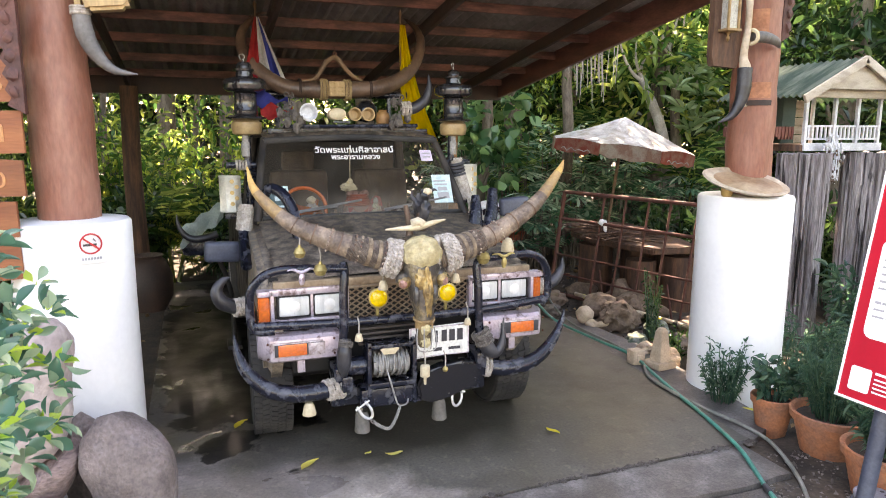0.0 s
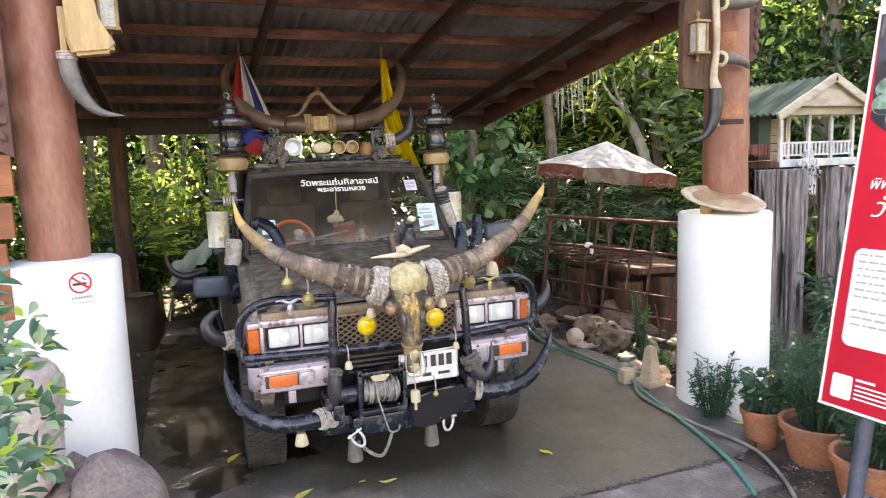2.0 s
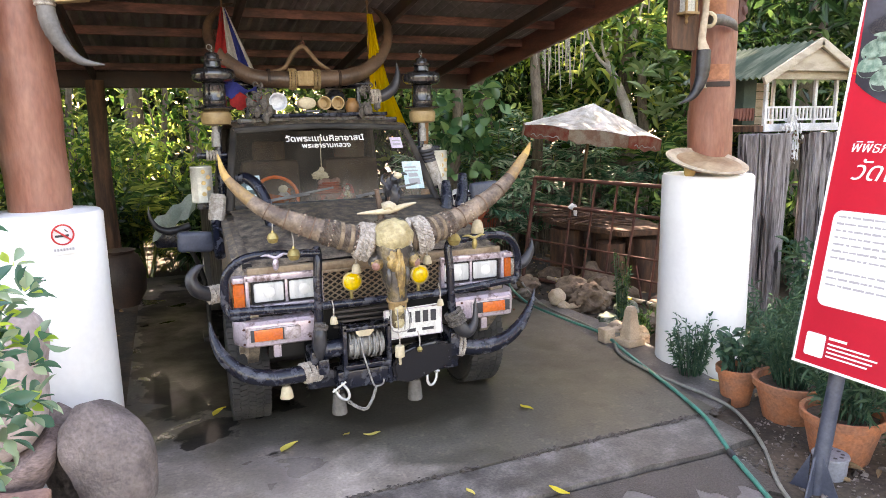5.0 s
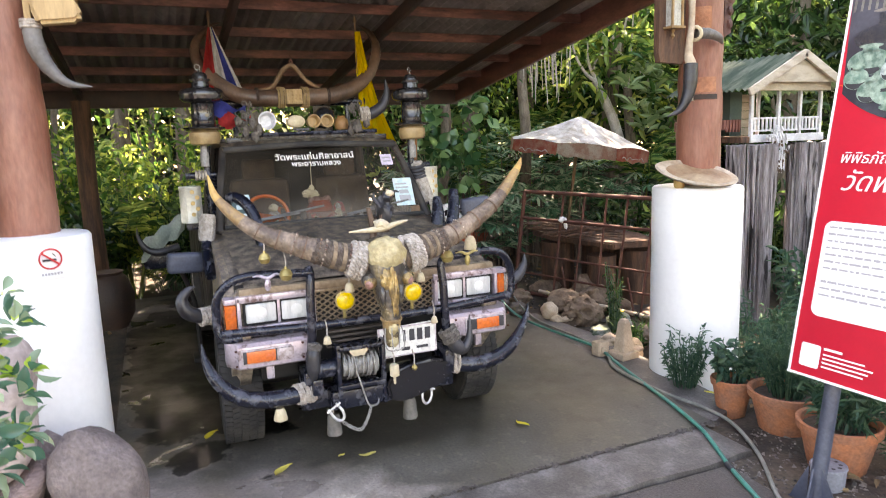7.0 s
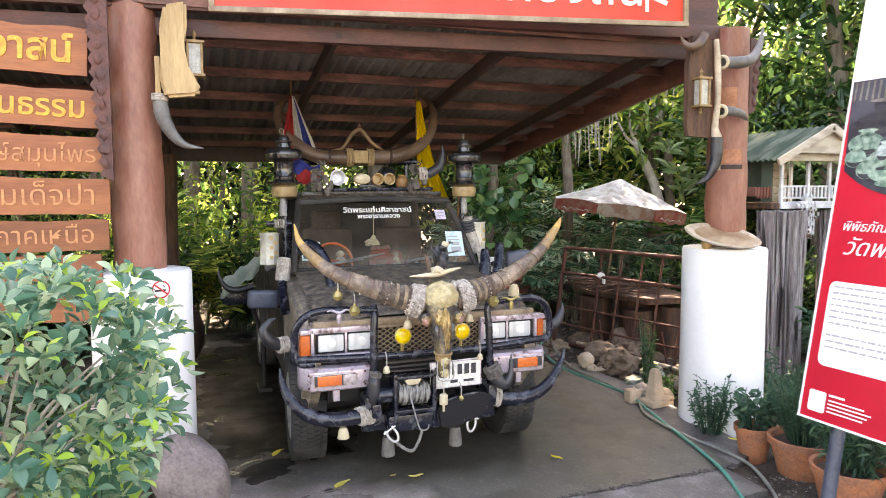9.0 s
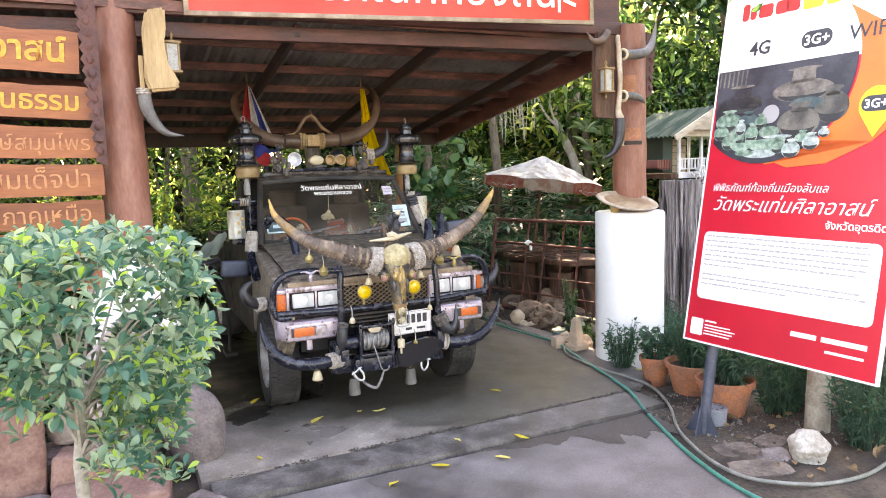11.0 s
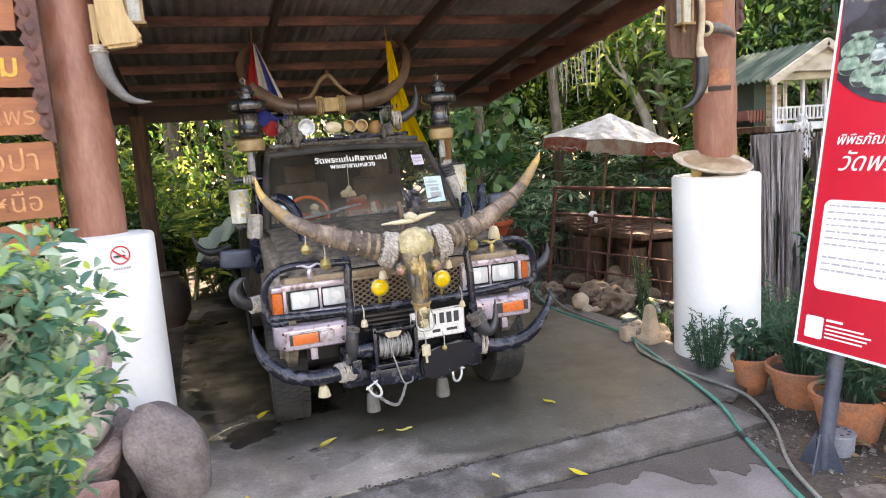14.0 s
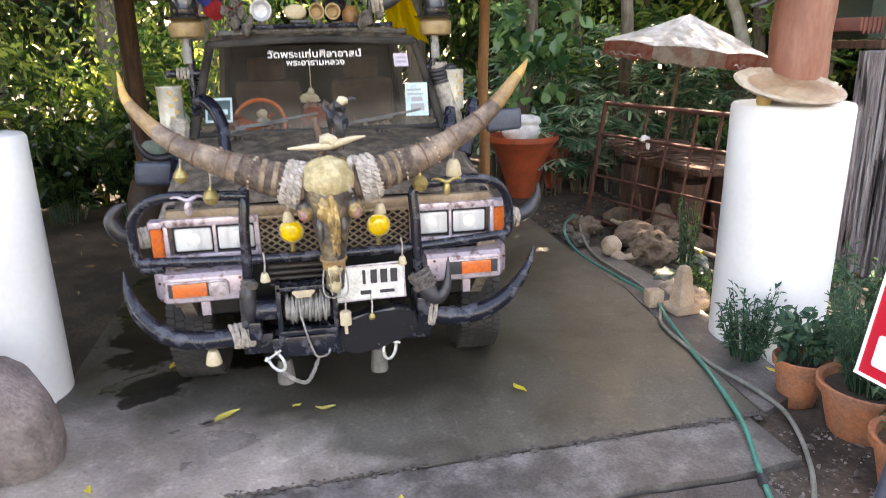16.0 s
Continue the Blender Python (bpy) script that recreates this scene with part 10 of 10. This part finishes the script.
def tree(x, y, h, r, label, crowns, seed, bark="bark", lean=0.0):
    t = thing("tree", (x, y, -0.1), label, "tree", "trees behind the carport")
    rng = np.random.default_rng(seed)
    bm = bmesh.new()
    pts = [(lean * k / 6 * h * 0.3 + 0.06 * math.sin(k * 1.3 + seed), 0.06 * math.cos(k * 1.7 + seed), h * k / 6) for k in range(7)]
    tube(bm, pts, [r * 1.3, r, r * 0.85, r * 0.7, r * 0.45], 12, 4)
    part("trunk", bm, bark, t)
    for (cx, cy, cz), rad, clumps, per, L_, W_, mname in crowns:
        bm = bmesh.new()
        k = min(6, max(2, int(cz / h * 6)))
        b = Vector(pts[k - 1])
        tube(bm, [b, b.lerp(Vector((cx, cy, cz)), 0.5) + Vector((0, 0, 0.1)), (cx, cy, cz)], [r * 0.5, r * 0.3, r * 0.12], 8, 4)
        part("limb", bm, bark, t)
        crown("crown", t, (cx, cy, cz), rad, clumps, per, min(rad) * 0.16, L_, W_, mname, seed * 13 + int(cx * 7 + cz * 5) % 97 + 1, droop=0.25 if L_ / W_ > 1.5 else 0.7, shape=LEAF if L_ / W_ > 1.5 else LEAF_O)
    return t

# left of the truck: undergrowth behind the carport, its sunlight put into light leaf colours
for i, (x, y, h) in enumerate([(-3.6, 6.2, 3.6), (-2.2, 6.6, 4.2), (-1.1, 7.0, 3.8), (0.2, 7.4, 4.2)]):
    tree(x, y, h, 0.05, "slim young tree with small leaves in sunlit tones", [((0.1, 0, h * 0.35), (0.8, 0.6, 0.6), 40, 9, 0.12, 0.046, "leaf_gloss"), ((-0.2, 0.1, h * 0.62), (0.9, 0.7, 0.8), 46, 9, 0.12, 0.048, "leaf_lit"), ((0.2, 0, h * 0.9), (1.1, 0.9, 0.8), 60, 9, 0.13, 0.05, "leaf_mid")], 101 + i)
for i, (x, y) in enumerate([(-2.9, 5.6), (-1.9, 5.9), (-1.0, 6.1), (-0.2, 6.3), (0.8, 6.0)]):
    herb(x, y, -0.1, 0.5, 1.0, 60, 0.12, 0.035, "leaf_lit", 130 + i, "undergrowth behind the carport in sunlit leaf colour", "undergrowth")
for i, (x, y, h) in enumerate([(-2.6, 5.9, 0.9), (-1.45, 5.7, 0.8), (-0.7, 6.2, 1.1), (-3.5, 5.4, 1.0), (-1.9, 6.8, 1.7)]):
    feather_palm(x, y, -0.1, h, 6, 1.15, 20, 0.22, 0.022, "leaf_lit" if i % 2 else "leaf_mid", 300 + 3 * i, "feathery palm fronds in sunlit leaf tones")
for i, (x, y, h) in enumerate([(3.6, 6.3, 1.6), (5.0, 6.9, 2.2), (6.0, 5.2, 1.5)]):
    feather_palm(x, y, -0.1, h, 6, 1.2, 20, 0.24, 0.024, "leaf_mid", 330 + 3 * i, "feathery palm behind the umbrella")
strap_plant(-1.5, 6.3, -0.1, [(0.0, 0.0, 0.7), (0.35, 0.1, 1.0), (-0.35, 0.0, 1.1)], 26, 0.75, 0.05, (0.1, 1.2), 0.5, "leaf_lit", 140, "arching palm fronds in sunlit leaf colour")

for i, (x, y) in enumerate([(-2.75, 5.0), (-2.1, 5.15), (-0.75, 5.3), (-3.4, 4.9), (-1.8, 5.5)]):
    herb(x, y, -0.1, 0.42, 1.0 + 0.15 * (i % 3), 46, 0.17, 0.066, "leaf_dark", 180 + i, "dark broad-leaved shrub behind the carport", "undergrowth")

# these leaves get their sunlit look from the brightest leaf colour
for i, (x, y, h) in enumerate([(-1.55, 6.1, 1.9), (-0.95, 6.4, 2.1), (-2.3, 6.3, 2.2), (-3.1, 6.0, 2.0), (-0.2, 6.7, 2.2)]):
    herb(x, y, -0.1, 0.5, h, 34, 0.16, 0.058, "leaf_gloss", 190 + i, "glossy shrub behind the carport, leaves coloured as if sunlit", "undergrowth")

# behind and right of the truck: climbing vine, palms, trees
tree(2.82, 5.62, 4.4, 0.09, "trunk overgrown with a large-leaved vine", [((0.05, -0.15, 1.35), (0.36, 0.3, 0.75), 50, 3, 0.21, 0.17, "leaf_palm"), ((0.1, -0.15, 2.15), (0.5, 0.35, 0.55), 46, 3, 0.23, 0.19, "leaf_palm"), ((0.2, 0.1, 3.6), (1.2, 1.0, 0.9), 100, 9, 0.14, 0.06, "leaf_mid")], 111)
for i, (x, y, h) in enumerate([(2.45, 5.85, 1.6), (3.4, 5.6, 1.75), (4.2, 6.0, 1.9), (5.2, 5.6, 1.8), (3.0, 6.6, 2.1), (5.8, 6.4, 2.0), (3.6, 6.2, 2.1), (4.7, 6.5, 2.2)]):
    fan_palm(x, y, -0.1, h, 30, 0.36, "leaf_fan", 150 + i, "clump of fan palms with dark glossy fronds")
tree(4.3, 7.6, 6.5, 0.16, "tall dark-leaved tree behind the umbrella", [((0.0, 0.0, 2.6), (1.6, 1.2, 1.2), 110, 10, 0.15, 0.06, "leaf_mid"), ((-0.8, 0, 4.0), (1.6, 1.2, 1.2), 110, 10, 0.15, 0.06, "leaf_lit"), ((1.0, 0, 4.6), (1.6, 1.3, 1.3), 150, 10, 0.15, 0.06, "leaf_lit")], 121)
tree(6.6, 6.6, 6.0, 0.15, "broad-leaved tree with long leaves behind the spirit house", [((-0.4, -0.4, 2.8), (1.3, 1.1, 1.0), 48, 10, 0.30, 0.085, "leaf_lit"), ((0.5, 0, 4.2), (1.6, 1.2, 1.2), 66, 10, 0.30, 0.085, "leaf_mid"), ((-0.3, -0.6, 3.4), (1.1, 0.9, 0.8), 36, 10, 0.26, 0.08, "leaf_mid"), ((-1.2, 0.3, 4.6), (1.2, 1.0, 1.0), 60, 9, 0.2, 0.06, "leaf_mid")], 122)
tree(8.2, 4.2, 6.0, 0.15, "broad-leaved tree with long leaves behind the spirit house", [((-0.5, 0.0, 2.6), (1.4, 1.3, 1.0), 110, 9, 0.24, 0.07, "leaf_dark"), ((-0.2, 0, 4.0), (1.6, 1.3, 1.2), 70, 10, 0.32, 0.095, "leaf_dark"), ((0.8, 0.3, 4.9), (1.5, 1.2, 1.0), 70, 9, 0.2, 0.06, "leaf_mid")], 123)
tree(9.0, 1.2, 6.0, 0.15, "leafy tree to the side of the spirit house", [((-0.5, 0.0, 2.2), (1.5, 1.5, 1.2), 110, 9, 0.22, 0.07, "leaf_dark"), ((-0.2, 0, 4.0), (1.8, 1.6, 1.4), 140, 9, 0.22, 0.07, "leaf_dark")], 124)
tree(7.5, -2.0, 5.0, 0.14, "leafy tree to the side of the billboard", [((-0.5, 0.0, 1.4), (1.5, 1.5, 1.0), 110, 9, 0.2, 0.07, "leaf_dark"), ((-0.2, 0, 3.2), (1.8, 1.8, 1.4), 140, 9, 0.2, 0.07, "leaf_mid")], 125)
for i, (x, y) in enumerate([(4.8, 2.6), (5.6, 2.0), (5.6, 3.2), (6.4, 0.4), (5.2, 0.2), (4.6, 3.4)]):
    herb(x, y, -0.1, 0.6, 1.1, 60, 0.16, 0.05, "leaf_dark" if i % 2 else "leaf_mid", 160 + i, "leafy undergrowth beside the spirit house", "undergrowth")
for i, (x, y, k) in enumerate([(3.75, 4.75, 1.15), (4.1, 5.2, 1.45), (4.6, 4.9, 1.25), (5.1, 5.2, 1.4), (5.6, 4.9, 1.2), (6.1, 5.3, 1.3), (3.35, 4.9, 1.1), (6.5, 4.9, 1.05), (2.95, 4.9, 0.9)]):
    fan_palm(x, y, -0.1, k, 24, 0.32, "leaf_fan", 400 + i, "clump of fan palms with dark glossy fronds")
hv = thing("hanging_vines", (4.45, 5.5, 2.25), "thin brown aerial roots hanging from the boughs", "vines")
rng = np.random.default_rng(31)
bm = bmesh.new()
for k in range(26):
    x, y = rng.uniform(-0.35, 0.45), rng.uniform(-0.15, 0.15)
    z0_ = rng.uniform(0.0, 0.5)
    tube(bm, [(x + 0.03 * math.sin(k), y, z0_), (x + rng.uniform(-0.05, 0.05), y, 1.0), (x * 0.6 + 0.1, y, 2.1)], 0.006, 5, 4)
part("vine_tangle", bm, "bark_pale", hv)["kind"] = "stuff"
bm = bmesh.new()
tube(bm, [(-0.3, 0.1, -2.35), (-0.22, 0.1, -0.6), (-0.28, 0.1, 0.5), (-0.1, 0.1, 1.4), (0.0, 0.1, 2.2)], [0.09, 0.08, 0.07, 0.06], 10, 4)
part("trunk", bm, "bark", hv)
# bare crooked frangipani
fg = thing("frangipani_tree", (6.1, 5.6, -0.1), "crooked pale frangipani with mostly bare stubby limbs", "tree")
bm = bmesh.new()
tube(bm, [(0.1, 0, 0), (0.0, 0, 1.2), (-0.18, 0, 1.95), (-0.40, 0, 2.4), (-0.60, 0, 2.72)], [0.11, 0.10, 0.085, 0.075, 0.06], 12, 5)
part("trunk", bm, "bark_pale", fg)
bm = bmesh.new()
tube(bm, [(0.25, 0.1, 0), (0.22, 0.1, 1.4), (0.14, 0.1, 2.2), (0.12, 0.1, 2.62)], [0.10, 0.09, 0.075, 0.07], 12, 5)
part("trunk", bm, "bark", fg)
for pts in ([(-0.6, 0, 2.72), (-0.78, 0, 2.84), (-1.0, -0.05, 3.1), (-1.12, -0.05, 3.5)], [(-0.6, 0, 2.7), (-0.62, 0, 2.95), (-0.45, 0, 3.25)], [(-0.58, 0, 2.7), (-0.72, 0, 3.0), (-0.74, 0.0, 3.3)],
            [(0.12, 0.1, 2.6), (-0.02, 0.1, 2.8), (-0.05, 0.1, 3.2), (0.08, 0.1, 3.7), (0.25, 0.1, 4.2)], [(0.12, 0.1, 2.6), (0.16, 0.1, 3.0), (0.22, 0.1, 3.8)], [(0.75, -0.1, 2.45), (0.1, -0.05, 2.95), (-0.3, 0.0, 3.3), (-0.72, 0.0, 3.75)], [(-0.05, 0.1, 3.2), (-0.28, 0.1, 3.6), (-0.3, 0.1, 4.1)]):
    bm = bmesh.new()
    tube(bm, pts, [0.034, 0.026, 0.018, 0.01], 8, 4)
    part("limb", bm, "bark_pale", fg)
rng = np.random.default_rng(9)
pos, out = [], []
for c in ((-0.25, -0.4, 2.62), (0.02, -0.4, 2.84), (0.2, -0.4, 2.5), (-0.08, -0.4, 2.27), (0.26, -0.4, 2.12), (0.45, -0.3, 2.7), (0.1, -0.35, 1.95), (0.25, 0.0, 4.2), (-0.3, 0.1, 4.1)):
    for j in range(13):
        a = j * 2.4
        pos.append(np.array(c) + rng.normal(size=3) * 0.03)
        out.append(np.array([math.cos(a), math.sin(a) * 0.8 - 0.1, rng.uniform(-0.1, 0.8)]))
place_leaves("foliage", fg, pos, out, 0.33, 0.085, "leaf_pale", 10, "long pointed pale leaves", LEAF_O)
# bright young-leaf colour stands in for light coming through this crown
tree(5.9, 8.2, 5.2, 0.10, "airy tree, its backlight put into yellow-green leaf colours", [((-0.3, 0, 3.5), (1.2, 0.8, 0.7), 60, 8, 0.15, 0.055, "leaf_young"), ((0.6, 0, 4.2), (1.2, 0.8, 0.7), 60, 8, 0.15, 0.055, "leaf_lit")], 127)

# under the roof line on the left, behind the boards
for i, (x, y) in enumerate([(-5.2, 3.0), (-4.2, 4.6), (-6.2, 5.2), (-3.2, 4.0)]):
    tree(x, y, 3.2, 0.06, "young tree behind the sign boards", [((0.1, 0, 1.1), (0.8, 0.7, 0.7), 70, 8, 0.13, 0.045, "leaf_dark"), ((0.0, 0, 2.2), (0.9, 0.8, 0.8), 80, 8, 0.13, 0.045, "leaf_mid")], 171 + i)

# tall trees added behind the garden to hold off sun; crowns mostly unseen
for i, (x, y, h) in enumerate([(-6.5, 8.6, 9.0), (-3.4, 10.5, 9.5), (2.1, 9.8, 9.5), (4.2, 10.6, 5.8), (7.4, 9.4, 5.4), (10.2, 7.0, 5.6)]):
    tree(x, y, h, 0.17, "tall tree with a heavy dark crown, added to hold off sun", [((-0.9, 0.0, h * 0.52), (1.7, 1.3, 1.3), 150, 10, 0.26, 0.12, "leaf_dark"), ((0.9, 0.3, h * 0.62), (1.7, 1.4, 1.4), 150, 10, 0.26, 0.12, "leaf_dark"), ((0.0, 0.2, h * 0.88), (2.0, 1.6, 1.5), 170, 10, 0.26, 0.12, "leaf_mid")], 201 + i)

# high crowns out of view, added to shade the spirit house side
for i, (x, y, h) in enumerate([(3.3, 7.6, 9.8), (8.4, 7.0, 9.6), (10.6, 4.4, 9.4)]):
    tree(x, y, h, 0.19, "added tree whose high unseen crown shades the garden", [((-0.8, -2.4, h * 0.62), (1.7, 1.2, 1.0), 120, 11, 0.30, 0.16, "leaf_mid"), ((0.9, -2.2, h * 0.70), (1.7, 1.2, 1.1), 125, 11, 0.30, 0.16, "leaf_mid"), ((0.0, -2.0, h * 0.82), (1.8, 1.2, 0.9), 100, 11, 0.30, 0.16, "leaf_dark")], 231 + i)
# more unseen crowns, placed so the sun misses the carport floor
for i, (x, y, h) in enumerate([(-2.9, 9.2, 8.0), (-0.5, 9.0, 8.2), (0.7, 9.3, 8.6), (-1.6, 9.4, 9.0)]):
    tree(x, y, h, 0.15, "added tree whose unseen dense crown keeps sun off the floor", [((-0.7, 0.0, h * 0.72), (1.4, 1.1, 0.8), 130, 10, 0.26, 0.14, "leaf_dark"), ((0.7, 0.0, h * 0.8), (1.4, 1.1, 0.9), 130, 10, 0.26, 0.14, "leaf_dark")], 241 + i)

tp = thing("tree", (2.48, -1.80, -0.1), "slim pale tree trunk among the weeds by the billboard", "tree")
bm = bmesh.new()
tube(bm, [(0, 0, 0), (0.02, 0.01, 0.6), (-0.01, 0.0, 1.4), (0.05, 0.02, 2.4), (0.1, 0.0, 3.6)], [0.085, 0.07, 0.06, 0.045], 12, 4, 1.0, 0.03, 9)
part("trunk", bm, "bark_pale", tp)
crown("crown", tp, (0.1, 0.0, 3.9), (0.9, 0.9, 0.8), 70, 9, 0.14, 0.2, 0.07, "leaf_mid", 512, droop=0.25)

# the far woods: clumped leaves in one belt round the back, uncountable
def woods(seed, clumps, per, near_, far_, top, spread, L_, W_, mname, label, low=0.0):
    rng = np.random.default_rng(seed)
    ang = np.radians(rng.uniform(-75, 80, clumps))
    dist = rng.uniform(near_, far_, clumps)
    hm = top * (1 + 0.18 * np.sin(ang * 12) + 0.12 * np.sin(ang * 27 + 1))
    mid = np.stack([dist * np.sin(ang), dist * np.cos(ang), low + rng.uniform(0, 1, clumps) ** 0.85 * (hm - low)], 1)
    pos = np.repeat(mid, per, 0) + rng.normal(size=(clumps * per, 3)) * spread
    pos[:, 2] = np.maximum(pos[:, 2], -0.05)
    out = rng.normal(size=(clumps * per, 3)) * 0.8 + (0, -0.2, -0.1)
    v, f = leaf_cloud(pos, out, L_, W_, rng)
    tagged(raw("far_woods", v, f, mname), label, "woods", kind="stuff")


# the dark gaps of this belt come from its near-black leaves
woods(4, 1150, 30, 14.0, 18.5, 5.2, 0.45, 0.42, 0.23, "leaf_deep", "dense woods beyond the garden, leaves coloured in deep shade")
woods(5, 170, 26, 11.5, 15.0, 5.5, 0.38, 0.27, 0.11, "leaf_lit", "boughs of the far woods in sunlit yellow-green leaf colour", 0.8)
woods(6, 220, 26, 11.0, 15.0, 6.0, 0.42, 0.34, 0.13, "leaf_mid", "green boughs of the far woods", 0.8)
rng = np.random.default_rng(6)
pos = np.stack([rng.uniform(-3, 5, 1700), rng.uniform(-2.4, 6, 1700), np.full(1700, -0.07)], 1)
keep = ~((pos[:, 0] > -1.55) & (pos[:, 0] < 2.45) & (pos[:, 1] > -1.2)) & ~((pos[:, 0] > -1.9) & (pos[:, 0] < 1.5) & (pos[:, 1] < -1.1))
pos = pos[keep]
pos[(pos[:, 0] > 1.7) & (pos[:, 0] < 3.4) & (pos[:, 1] < -0.55), 2] = -0.025
pos = pos[~((pos[:, 0] < -1.4) & (pos[:, 1] > 0.6) & (rng.uniform(0, 1, len(pos)) < 0.8))]
w = rng.normal(size=(len(pos), 3)) * (1, 1, 0.12)
v, f = leaf_cloud(pos, w, 0.08, 0.03, rng)
lt = raw("leaf_litter", v, f, "litter")
tagged(lt, "scattered dry brown leaves on the earth", "leaf litter", kind="stuff")
